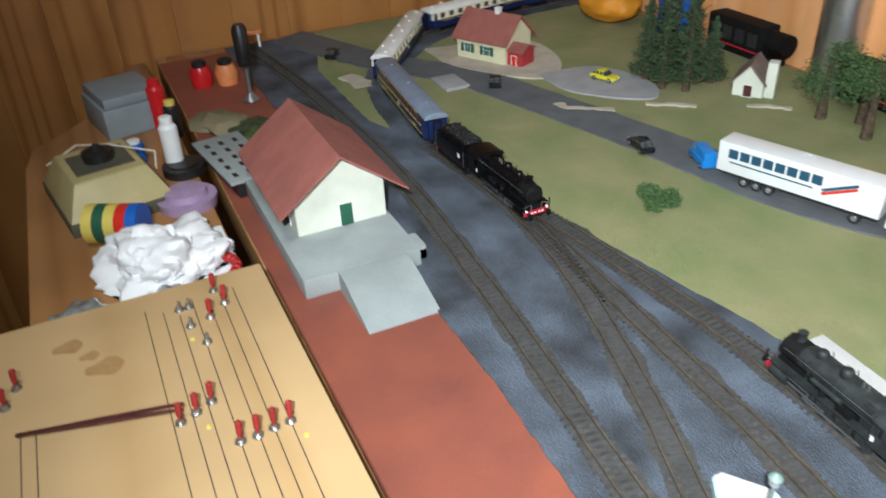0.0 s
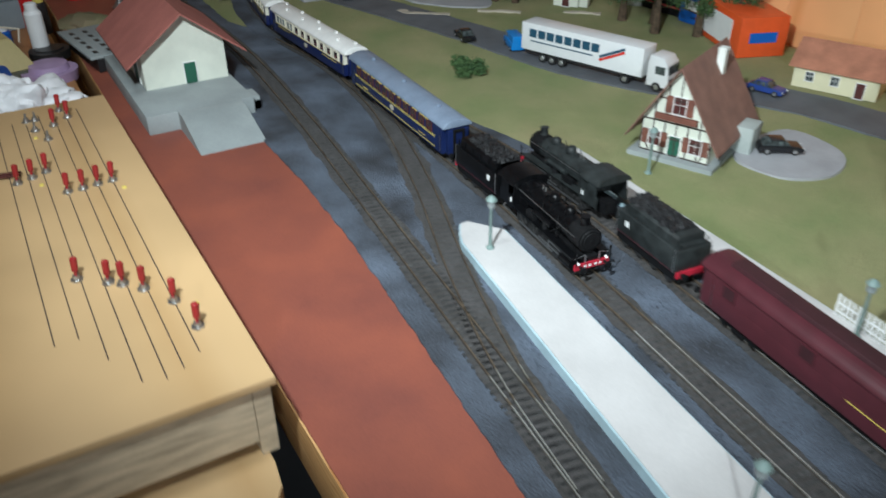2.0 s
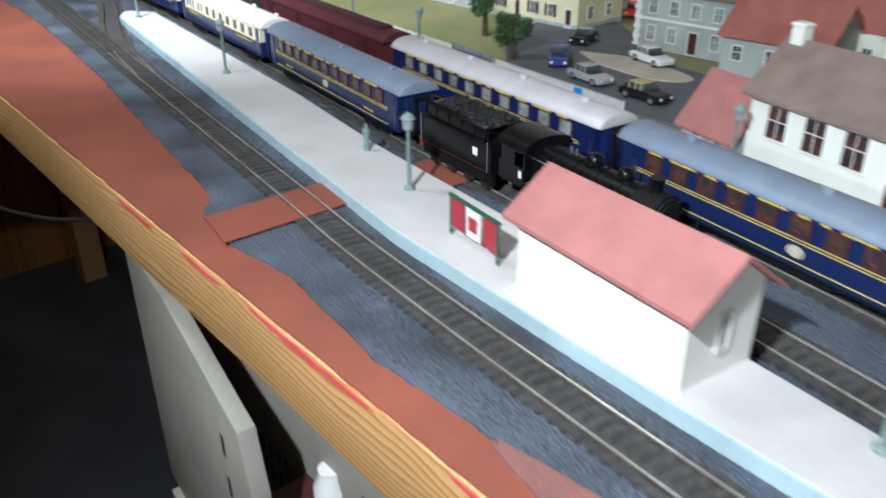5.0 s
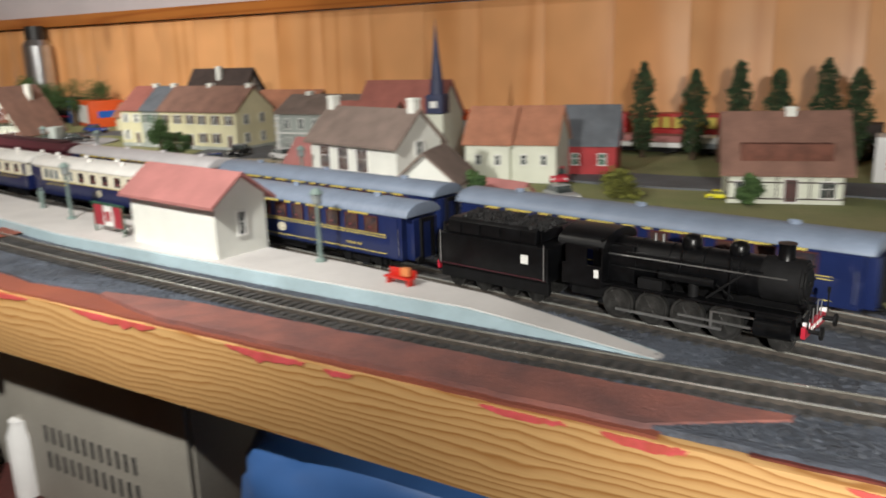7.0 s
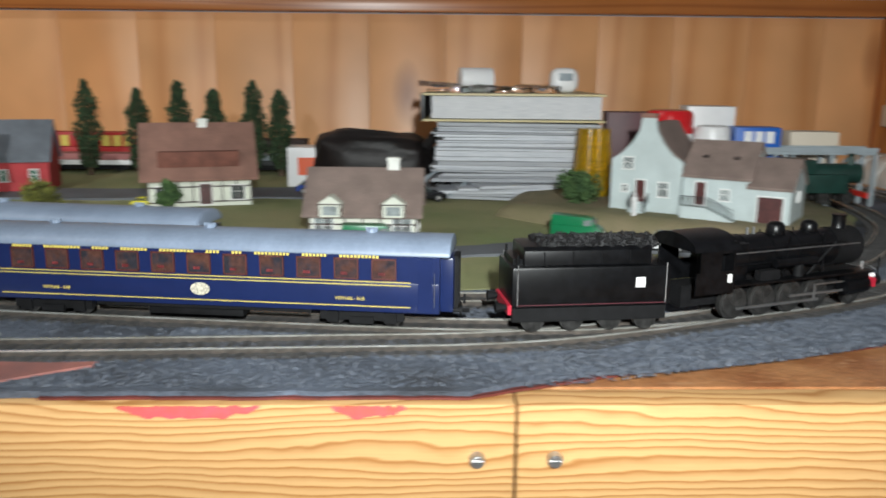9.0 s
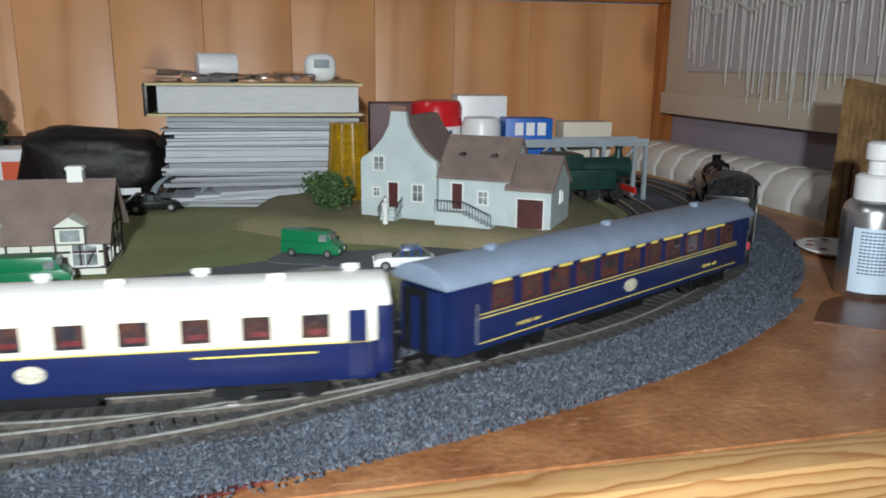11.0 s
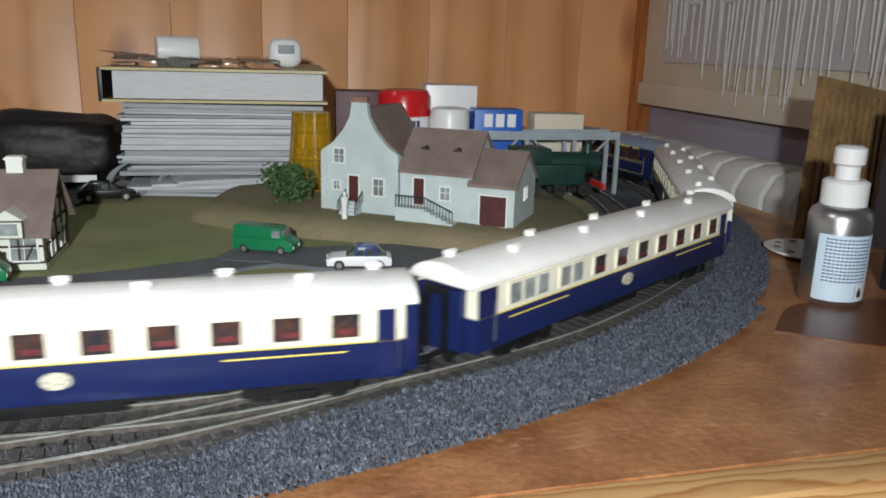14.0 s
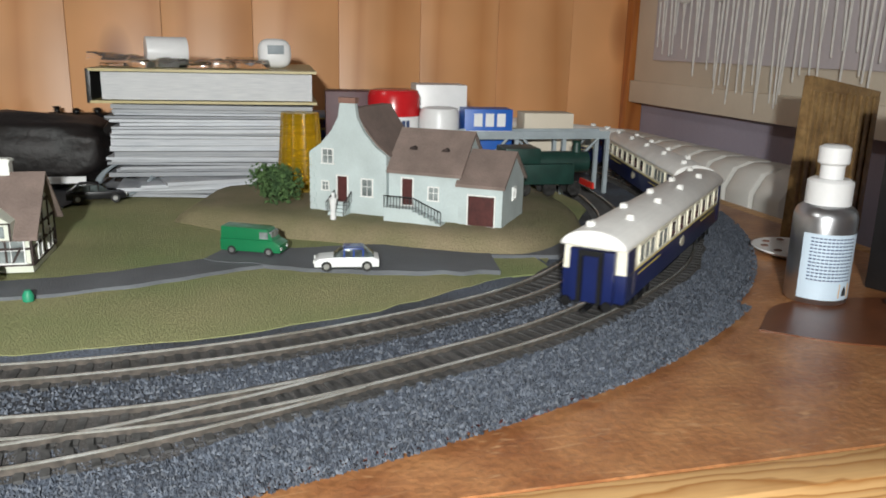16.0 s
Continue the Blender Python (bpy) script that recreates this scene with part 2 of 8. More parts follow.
M["pave"] = mat("pave", (0.40, 0.40, 0.42), 0.8, var=0.1, scale=30, bump=0.2)
M["sand"] = mat("sand", (0.58, 0.52, 0.42), 0.9, var=0.12, scale=30, bump=0.4)
M["platform"] = mat("platform", (0.64, 0.62, 0.61), 0.75, var=0.09, scale=18, bump=0.1, bscale=500)
M["platside"] = mat("platside", (0.46, 0.60, 0.66), 0.7, var=0.12, scale=30)
M["shedbase"] = mat("shedbase", (0.33, 0.36, 0.36), 0.75, var=0.1, scale=22, bump=0.1)
M["sleeper"] = mat("sleeper", (0.075, 0.073, 0.072), 0.85, var=0.3, scale=300, rnd=0.3)
# Rusty web brown, darkened to hold the shade below the rail head.
M["railweb_shaded"] = mat("railweb_shaded", (0.085, 0.07, 0.058), 0.8, var=0.3, scale=200)
M["rail_rusty"] = mat("rail_rusty", (0.20, 0.155, 0.105), 0.5, metal=0.4, var=0.3, scale=60, col2=(0.07, 0.05, 0.035))
M["rail"] = mat("rail", (0.88, 0.89, 0.85), 0.24, metal=0.75, var=0.2, scale=40, col2=(0.52, 0.50, 0.43))
M["railside"] = mat("railside", (0.16, 0.115, 0.07), 0.6, metal=0.3, var=0.2)
M["black"] = mat("black", (0.005, 0.0052, 0.0062), 0.34, var=0.3, scale=200, spec=0.3)
M["wheel"] = mat("wheel", (0.11, 0.108, 0.105), 0.32, metal=0.7, var=0.3, scale=300)
M["blackmatt"] = mat("blackmatt", (0.007, 0.007, 0.008), 0.7, var=0.3, scale=150, spec=0.25)
M["smoky"] = mat("smoky", (0.026, 0.031, 0.031), 0.6, var=0.3, scale=100)
M["coal"] = mat("coal", (0.02, 0.02, 0.022), 0.5, var=0.5, scale=500, bump=1.5, bscale=900)
M["buffer_red"] = mat("buffer_red", (0.5, 0.02, 0.045), 0.45)
M["steel"] = mat("steel", (0.5, 0.5, 0.5), 0.35, metal=0.9)
M["coach_blue"] = mat("coach_blue", (0.011, 0.020, 0.082), 0.28, var=0.08, scale=60)
M["coach_navy"] = mat("coach_navy", (0.010, 0.017, 0.082), 0.28, var=0.08, scale=60)
M["cream"] = mat("cream", (0.80, 0.76, 0.62), 0.35, var=0.04, scale=60)
M["roof_grey"] = mat("roof_grey", (0.22, 0.27, 0.36), 0.45, var=0.1, scale=50)
M["roof_white"] = mat("roof_white", (0.82, 0.81, 0.78), 0.45, var=0.06, scale=50)
M["roof_silver"] = mat("roof_silver", (0.62, 0.60, 0.62), 0.35, var=0.08, scale=50)
M["maroon"] = mat("maroon", (0.085, 0.018, 0.026), 0.5, var=0.12, scale=60)
M["maroon_dark"] = mat("maroon_dark", (0.045, 0.012, 0.016), 0.6)
M["yellow_line"] = mat("yellow_line", (0.72, 0.58, 0.12), 0.5, var=0.05)
M["crest"] = mat("crest", (0.75, 0.70, 0.55), 0.5, var=0.3, scale=900)
M["window_dark"] = mat("window_dark", (0.028, 0.028, 0.036), 0.08, var=0.5, scale=150, col2=(0.085, 0.04, 0.03), spread=0.35)
M["window_pale"] = mat("window_pale", (0.36, 0.40, 0.40), 0.12, var=0.3, scale=90)
M["lamp_shade"] = mat("lamp_shade", (0.17, 0.028, 0.032), 0.4, var=0.3, scale=400)
M["pane"] = mat("pane", (0.10, 0.12, 0.12), 0.1, var=0.4, scale=150)
M["lamp_on"] = mat("lamp_on", (0.8, 0.8, 0.78), 0.3, emit=(1, 0.85, 0.85, 0.5))
M["lamp_red"] = mat("lamp_red", (0.8, 0.05, 0.08), 0.3, emit=(1, 0.12, 0.2, 3.0))
M["plaster"] = mat("plaster", (0.70, 0.72, 0.62), 0.85, var=0.06, scale=40, bump=0.2, bscale=900)
M["plaster_cream"] = mat("plaster_cream", (0.72, 0.68, 0.46), 0.85, var=0.06, scale=40, bump=0.2, bscale=900)
M["plaster_grey"] = mat("plaster_grey", (0.42, 0.46, 0.44), 0.85, var=0.1, scale=40, bump=0.2, bscale=900)
M["plaster_blue"] = mat("plaster_blue", (0.53, 0.60, 0.60), 0.85, var=0.08, scale=50, bump=0.3, bscale=700)
M["plaster_white"] = mat("plaster_white", (0.78, 0.79, 0.74), 0.8, var=0.04, scale=40)
M["red_wall"] = mat("red_wall", (0.42, 0.035, 0.04), 0.7, var=0.12, scale=60)
M["tile_red"] = mat("tile_red", (0.36, 0.125, 0.10), 0.8, var=0.12, scale=50, bump=0.6, bscale=500, stretch=(1, 0.3, 1))
M["tile_pink"] = mat("tile_pink", (0.42, 0.17, 0.16), 0.8, var=0.1, scale=50, bump=0.4, bscale=500)
M["tile_brown"] = mat("tile_brown", (0.27, 0.145, 0.11), 0.85, var=0.15, scale=50, bump=0.7, bscale=500)
M["tile_taupe"] = mat("tile_taupe", (0.24, 0.18, 0.155), 0.85, var=0.14, scale=60, bump=0.6, bscale=600)
M["tile_orange"] = mat("tile_orange", (0.46, 0.20, 0.12), 0.85, var=0.15, scale=50, bump=0.6, bscale=500)
M["slate"] = mat("slate", (0.14, 0.155, 0.18), 0.7, var=0.15, scale=60, bump=0.5, bscale=600)
M["slate_blue"] = mat("slate_blue", (0.045, 0.055, 0.12), 0.6, var=0.2, scale=90)
M["timber"] = mat("timber", (0.06, 0.04, 0.035), 0.8, var=0.2, scale=90)
M["timber_red"] = mat("timber_red", (0.20, 0.075, 0.05), 0.8, var=0.2, scale=90)
M["green_door"] = mat("green_door", (0.025, 0.11, 0.065), 0.5, var=0.1)
M["brown_door"] = mat("brown_door", (0.085, 0.022, 0.02), 0.5, var=0.15, scale=200)
M["trim_white"] = mat("trim_white", (0.8, 0.8, 0.78), 0.6, var=0.03)
M["iron"] = mat("iron", (0.03, 0.03, 0.032), 0.5)
M["lamp_green"] = mat("lamp_green", (0.22, 0.30, 0.28), 0.5)
M["rubber"] = mat("rubber", (0.02, 0.02, 0.02), 0.7)
M["hub"] = mat("hub", (0.6, 0.6, 0.6), 0.3, metal=0.8)
M["car_black"] = mat("car_black", (0.012, 0.012, 0.014), 0.2, var=0.05)
M["car_yellow"] = mat("car_yellow", (0.72, 0.66, 0.03), 0.25, var=0.05)
M["car_blue"] = mat("car_blue", (0.03, 0.06, 0.25), 0.22, var=0.05)
M["van_blue"] = mat("van_blue", (0.03, 0.22, 0.62), 0.3, var=0.05)
M["van_green"] = mat("van_green", (0.015, 0.17, 0.065), 0.3, var=0.05)
M["car_white"] = mat("car_white", (0.78, 0.79, 0.8), 0.25, var=0.03)
M["car_silver"] = mat("car_silver", (0.55, 0.57, 0.58), 0.25, metal=0.4, var=0.05)
M["car_red"] = mat("car_red", (0.6, 0.03, 0.02), 0.25, var=0.05)
M["truck_letter"] = mat("truck_letter", (0.02, 0.075, 0.13), 0.5, var=0.03)
M["bark"] = mat("bark", (0.11, 0.075, 0.045), 0.9, var=0.3, scale=200)
M["fir"] = mat("fir", (0.06, 0.10, 0.04), 0.9, var=0.5, scale=120, col2=(0.022, 0.042, 0.02))
M["leaf"] = mat("leaf", (0.085, 0.15, 0.045), 0.9, var=0.5, scale=120, col2=(0.04, 0.085, 0.03))
M["leaf_yellow"] = mat("leaf_yellow", (0.24, 0.25, 0.05), 0.9, var=0.4, scale=120)
M["lavender"] = mat("lavender", (0.40, 0.36, 0.44), 0.9, var=0.06, scale=8, bump=0.2, bscale=200)
M["wall_pale"] = mat("wall_pale", (0.58, 0.53, 0.55), 0.9, var=0.05, scale=8, bump=0.2, bscale=200)
M["cream_board"] = mat("cream_board", (0.72, 0.64, 0.52), 0.7, var=0.05, scale=10)
M["lace"] = mat("lace", (0.74, 0.72, 0.68), 0.9, var=0.08, scale=120)
M["enamel"] = mat("enamel", (0.72, 0.71, 0.67), 0.35, var=0.04, scale=20)
M["floor_dark"] = mat("floor_dark", (0.12, 0.13, 0.145), 0.7, var=0.15, scale=6, bump=0.2)
M["ceiling_dim"] = mat("ceiling_dim", (0.42, 0.36, 0.30), 0.9, var=0.03, scale=6)
M["paper"] = mat("paper", (0.66, 0.66, 0.66), 0.6, var=0.18, scale=60, col2=(0.42, 0.43, 0.46), stretch=(1, 1, 25), spread=0.8)
M["magazine"] = mat("magazine", (0.55, 0.56, 0.58), 0.5, var=0.2, scale=40, col2=(0.26, 0.28, 0.32), stretch=(1, 1, 30), spread=0.9, rnd=0.35)
M["tissue"] = mat("tissue", (0.85, 0.85, 0.87), 0.9, var=0.03, scale=60)
M["plastic_black"] = mat("plastic_black", (0.02, 0.019, 0.02), 0.4, var=0.2, scale=60, bump=0.3, bscale=300)
M["leather_black"] = mat("leather_black", (0.012, 0.008, 0.0075), 0.55, var=0.4, scale=40, bump=0.8, bscale=150)
M["plastic_white"] = mat("plastic_white", (0.82, 0.82, 0.82), 0.35, var=0.03)
M["plastic_red"] = mat("plastic_red", (0.58, 0.015, 0.02), 0.25, var=0.05)
M["toggle_red"] = mat("toggle_red", (0.30, 0.02, 0.022), 0.35, var=0.1)
M["plastic_beige"] = mat("plastic_beige", (0.50, 0.42, 0.20), 0.45, var=0.08, scale=30)
M["plastic_olive"] = mat("plastic_olive", (0.10, 0.10, 0.07), 0.5, var=0.1)
M["plastic_grey"] = mat("plastic_grey", (0.27, 0.31, 0.34), 0.5, var=0.08, scale=30)
M["crate_grey"] = mat("crate_grey", (0.34, 0.32, 0.28), 0.6, var=0.1, scale=14)
M["box_blue"] = mat("box_blue", (0.02, 0.12, 0.50), 0.4, var=0.05)
M["box_orange"] = mat("box_orange", (0.72, 0.10, 0.02), 0.45, var=0.08)
M["box_red"] = mat("box_red", (0.5, 0.03, 0.03), 0.5, var=0.1)
M["bag_blue"] = mat("bag_blue", (0.05, 0.14, 0.38), 0.4, var=0.12, scale=14, bump=0.5, bscale=40)
M["bag_navy"] = mat("bag_navy", (0.03, 0.09, 0.32), 0.4, var=0.1)
M["amber"] = glass("amber", (0.85, 0.55, 0.02), 0.15, 0.8)
M["clear"] = glass("clear", (0.95, 0.95, 0.95), 0.08)
M["film"] = glass("film", (0.95, 0.88, 0.84), 0.12, 0.92)
M["film"].node_tree.nodes["Principled BSDF"].inputs["IOR"].default_value = 1.12
M["aluminium"] = mat("aluminium", (0.62, 0.63, 0.65), 0.3, metal=0.95, var=0.06)
M["label_white"] = mat("label_white", (0.62, 0.74, 0.86), 0.5, var=0.03)
M["label_ink"] = mat("label_ink", (0.06, 0.09, 0.2), 0.5)
M["hazard"] = mat("hazard", (0.85, 0.42, 0.02), 0.5, var=0.03)
M["cork"] = mat("cork", (0.30, 0.19, 0.08), 0.35, var=0.5, scale=60, bump=1.0, bscale=250, col2=(0.16, 0.09, 0.035))
M["bridge_grey"] = mat("bridge_grey", (0.36, 0.41, 0.44), 0.6, var=0.1)
M["tank_green"] = mat("tank_green", (0.012, 0.045, 0.035), 0.45, var=0.2, scale=80)
M["orange_cloth"] = mat("orange_cloth", (0.75, 0.30, 0.015), 0.6, var=0.1, scale=30, bump=0.4, bscale=90)
M["purple"] = mat("purple", (0.42, 0.30, 0.48), 0.5, var=0.08)
M["figure_paint"] = mat("figure_paint", (0.6, 0.6, 0.58), 0.7, var=0.2, scale=300)
M["poster_red"] = mat("poster_red", (0.4, 0.03, 0.05), 0.5)
M["green_pot"] = mat("green_pot", (0.03, 0.3, 0.16), 0.5)
M["signal_orange"] = mat("signal_orange", (0.8, 0.28, 0.1), 0.5)


# ---- building helpers ----
def box(bm, x0, x1, y0, y1, z0, z1, m=None):
    v = [bm.verts.new(p) for p in ((x0, y0, z0), (x1, y0, z0), (x1, y1, z0), (x0, y1, z0), (x0, y0, z1), (x1, y0, z1), (x1, y1, z1), (x0, y1, z1))]
    if m is not None:
        for q in v:
            q.co = m @ q.co
    for f in ((3, 2, 1, 0), (4, 5, 6, 7), (0, 1, 5, 4), (1, 2, 6, 5), (2, 3, 7, 6), (3, 0, 4, 7)):
        bm.faces.new([v[i] for i in f])
    return v


def tube(bm, p0, p1, r0, r1=None, n=10, caps=True):
    r1 = r0 if r1 is None else r1
    p0, p1 = Vector(p0), Vector(p1)
    d = (p1 - p0).normalized()
    a = d.orthogonal().normalized()
    b = d.cross(a)
    rings = []
    for p, r in ((p0, r0), (p1, r1)):
        rings.append([bm.verts.new(p + (a * math.cos(2 * math.pi * k / n) + b * math.sin(2 * math.pi * k / n)) * r) for k in range(n)])
    for k in range(n):
        bm.faces.new((rings[0][k], rings[0][(k + 1) % n], rings[1][(k + 1) % n], rings[1][k]))
    if caps:
        bm.faces.new(rings[0][::-1])
        bm.faces.new(rings[1])


def lathe(bm, profile, n=24, c=(0, 0, 0)):
    """Turns (radius, height) rows about the upright axis at c."""
    rings = [[bm.verts.new((c[0] + r * math.cos(2 * math.pi * k / n), c[1] + r * math.sin(2 * math.pi * k / n), c[2] + z)) for k in range(n)] for r, z in profile]
    for a, b in zip(rings, rings[1:]):
        for k in range(n):
            bm.faces.new((a[k], a[(k + 1) % n], b[(k + 1) % n], b[k]))
    bm.faces.new(rings[0][::-1])
    bm.faces.new(rings[-1])


def prism(bm, outline, y0, y1, m=None):
    """An outline in x and z, drawn out along y."""
    a = [bm.verts.new((x, y0, z)) for x, z in outline]
    b = [bm.verts.new((x, y1, z)) for x, z in outline]
    if m is not None:
        for q in a + b:
            q.co = m @ q.co
    k = len(outline)
    for i in range(k):
        bm.faces.new((a[i], a[(i + 1) % k], b[(i + 1) % k], b[i]))
    bm.faces.new(a[::-1])
    bm.faces.new(b)


def slab(bm, outline, z0, z1):
    """An outline in x and y, drawn out upwards."""
    a = [bm.verts.new((x, y, z0)) for x, y in outline]
    b = [bm.verts.new((x, y, z1)) for x, y in outline]
    k = len(outline)
    for i in range(k):
        bm.faces.new((a[i], a[(i + 1) % k], b[(i + 1) % k], b[i]))
    bm.faces.new(a[::-1])
    bm.faces.new(b)


def finish(bm, bevel=0.0, smooth=False):
    bmesh.ops.recalc_face_normals(bm, faces=bm.faces)
    if bevel:
        bmesh.ops.bevel(bm, geom=bm.edges[:] + bm.verts[:], offset=bevel, segments=2, affect="EDGES", profile=0.6)
    for f in bm.faces:
        f.smooth = True
    if not smooth:
        for e in bm.edges:
            if len(e.link_faces) != 2 or e.calc_face_angle(0.0) > 0.55:
                e.smooth = False
    return bm


def part(name, bm, material, parent=None, label="", bevel=0.0, smooth=False):
    finish(bm, bevel, smooth)
    me = bpy.data.meshes.new(name)
    bm.to_mesh(me)
    bm.free()
    me.materials.append(M[material])
    ob = new(name, me)
    if parent is not None:
        ob.parent = parent
    if label:
        ob["label"] = label
    return ob


def shared(name, me, parent, m):
    ob = new(name, me)
    ob.parent = parent
    ob.matrix_basis = m
    return ob


def thing(name, m, label, category, group="", kind=""):
    ob = new(name)
    ob.empty_display_size = 0.01
    ob.matrix_basis = m
    return tagged(ob, label, category, group, kind)


def boxpart(name, dims, material, parent, label="", bevel=0.0):
    bm = bmesh.new()
    box(bm, *dims)
    return part(name, bm, material, parent, label, bevel)


def spline(points, n=20):
    pts = [np.array(p, float) for p in points]
    pts = [2 * pts[0] - pts[1]] + pts + [2 * pts[-1] - pts[-2]]
    out = []
    for i in range(1, len(pts) - 2):
        a, b, c, d = pts[i - 1:i + 3]
        for k in range(n):
            u = k / n
            out.append(0.5 * (2 * b + (c - a) * u + (2 * a - 5 * b + 4 * c - d) * u * u + (3 * b - a - 3 * c + d) * u ** 3))
    out.append(pts[-2])
    return np.array(out)


class Line:
    """A line in plan, walked by its length."""

    def __init__(self, points, zero_x=None):
        self.p = spline(points)
        self.s = np.r_[0, np.cumsum(np.linalg.norm(np.diff(self.p, axis=0), axis=1))]
        if zero_x is not None:
            ok = self.p[:, 1] < 0.5
            self.s = self.s - self.s[np.argmin(np.abs(self.p[:, 0] - zero_x) + 9 * ~ok)]

    def at(self, s):
        return np.array([np.interp(s, self.s, self.p[:, 0]), np.interp(s, self.s, self.p[:, 1])])

    def stance(self, s0, s1, z=0.0):
        """The pose of a vehicle whose two bogies stand at s0 (rear) and s1 (front)."""
        a, b = self.at(s0), self.at(s1)
        c = (a + b) / 2
        return pose(c[0], c[1], z, 0, 0, math.degrees(math.atan2(b[1] - a[1], b[0] - a[0])))


def level(points):
    """A height or edge from rows of (x, value)."""
    xs, ys = zip(*points)
    return lambda x: float(np.interp(x, xs, ys))


def sheet(name, x0, x1, step, low, high, z, material, parent=None, rows=6, ragged=0.0, rough=0.0, thick=0.004):
    """A strip of ground between two edges, with a ragged rim and a skirt."""
    bm = bmesh.new()
    xs = np.arange(x0, x1 + step * 0.5, step)
    grid = []
    for x in xs:
        a, b = low(x), high(x)
        a += ragged * (noise.noise((x * 60, 3.1, 0)) + 0.6 * noise.noise((x * 220, 7.7, 0)))
        b += ragged * (noise.noise((x * 60, 9.4, 0)) + 0.6 * noise.noise((x * 220, 1.3, 0)))
        col = [bm.verts.new((x, a, z - thick))]
        for k in range(rows + 1):
            y = a + (b - a) * k / rows
            col.append(bm.verts.new((x, y, z + (rough * noise.noise((x * 25, y * 25, 2.0)) if 0 < k < rows else 0))))
        col.append(bm.verts.new((x, b, z - thick)))
        grid.append(col)
    for c, d in zip(grid, grid[1:]):
        for k in range(len(c) - 1):
            bm.faces.new((c[k], d[k], d[k + 1], c[k + 1]))
    ob = part(name, bm, material, parent)
    return ob


def ribbon(name, line, width, z, material, parent=None, rim=0.0, thick=0.003):
    """A road or a bed of even width along a line."""
    bm = bmesh.new()
    last = None
    p = line.p
    for i in range(len(p)):
        d = p[min(i + 1, len(p) - 1)] - p[max(i - 1, 0)]
        d = d / np.linalg.norm(d)
        nrm = np.array([-d[1], d[0]])
        w = width / 2
        ra, rb = [rim * noise.noise((p[i][0] * 80, p[i][1] * 80, k)) for k in (0.5, 5.5)]
        a, b = p[i] - nrm * (w + ra), p[i] + nrm * (w + rb)
        row = [bm.verts.new((*a, z - thick)), bm.verts.new((*a, z)), bm.verts.new((*b, z)), bm.verts.new((*b, z - thick))]
        if last:
            for k in range(3):
                bm.faces.new((last[k], row[k], row[k + 1], last[k + 1]))
        last = row
    return part(name, bm, material, parent)


# ---- room ----
WALL_Y, WALL_W, WALL_E = 0.905, -2.25, 1.14
SOUTH, FLOOR, TOP = -2.0, -0.9, 1.3


def setting(name, bm, material, label):
    return tagged(part(name, bm, material), label, "", "", "structure")


bm = bmesh.new()
box(bm, WALL_W - 0.2, WALL_E + 0.2, SOUTH - 0.2, WALL_Y + 0.2, FLOOR - 0.1, FLOOR)
setting("floor", bm, "floor_dark", "dark grey room floor below the layout table")
# Unseen ceiling that closes the room; its tone is lowered to cut bounced light.
bm = bmesh.new()
box(bm, WALL_W - 0.2, WALL_E + 0.2, SOUTH - 0.2, WALL_Y + 0.2, TOP, TOP + 0.1)
setting("ceiling", bm, "ceiling_dim", "plain beige ceiling assumed over the hobby room, kept dim against bounce")
bm = bmesh.new()
box(bm, WALL_W - 0.2, WALL_E + 0.2, WALL_Y + 0.012, WALL_Y + 0.2, FLOOR, TOP)
north = setting("wall_north", bm, "wall_pale", "pale wall above varnished pine wainscot")
bm = bmesh.new()
box(bm, WALL_W - 0.2, WALL_W - 0.012, SOUTH - 0.2, WALL_Y + 0.012, FLOOR, TOP)
west = setting("wall_west", bm, "pine_dark", "wall clad in dark varnished pine boards")
bm = bmesh.new()
box(bm, WALL_E, WALL_E + 0.2, SOUTH - 0.2, WALL_Y + 0.012, FLOOR, TOP)
setting("wall_east", bm, "lavender", "lavender painted wall behind the radiator")
# Unseen closing wall, given the dark pine to weaken the fill.
bm = bmesh.new()
box(bm, WALL_W - 0.2, WALL_E + 0.2, SOUTH - 0.2, SOUTH, FLOOR, TOP)
setting("wall_south", bm, "pine_dark", "assumed dark pine wall behind the walk, unseen, cuts bounced light")


def plank_mesh(name, w, d, h, material):
    bm = bmesh.new()
    box(bm, 0.0002, w - 0.0002, 0, d, 0, h)
    finish(bm, 0.0005)
    me = bpy.data.meshes.new(name)
    bm.to_mesh(me)
    bm.free()
    me.materials.append(M[material])
    return me


plank = plank_mesh("plank", 0.113, 0.012, 1.12, "pine_wall")
for k in range(30):
    shared("plank", plank, north, pose(WALL_W + k * 0.113, WALL_Y, FLOOR))
plank_w = plank_mesh("plank", 0.105, 0.012, 1.98, "pine_dark")
for k in range(27):
    shared("plank", plank_w, west, pose(WALL_W, SOUTH + 0.05 + k * 0.105, FLOOR, 0, 0, 90))
bm = bmesh.new()
box(bm, WALL_W, WALL_E - 0.002, WALL_Y - 0.016, WALL_Y + 0.011, 0.222, 0.246)
tagged(part("trim", bm, "pine_trim", bevel=0.002), "orange varnished pine rail capping the wainscot", "", "", "structure")
bm = bmesh.new()
box(bm, WALL_E - 0.028, WALL_E - 0.001, WALL_Y - 0.02, WALL_Y - 0.001, FLOOR, 0.221)
tagged(part("trim", bm, "pine_trim_v", bevel=0.002), "orange varnished pine corner post of the wainscot", "", "", "structure")

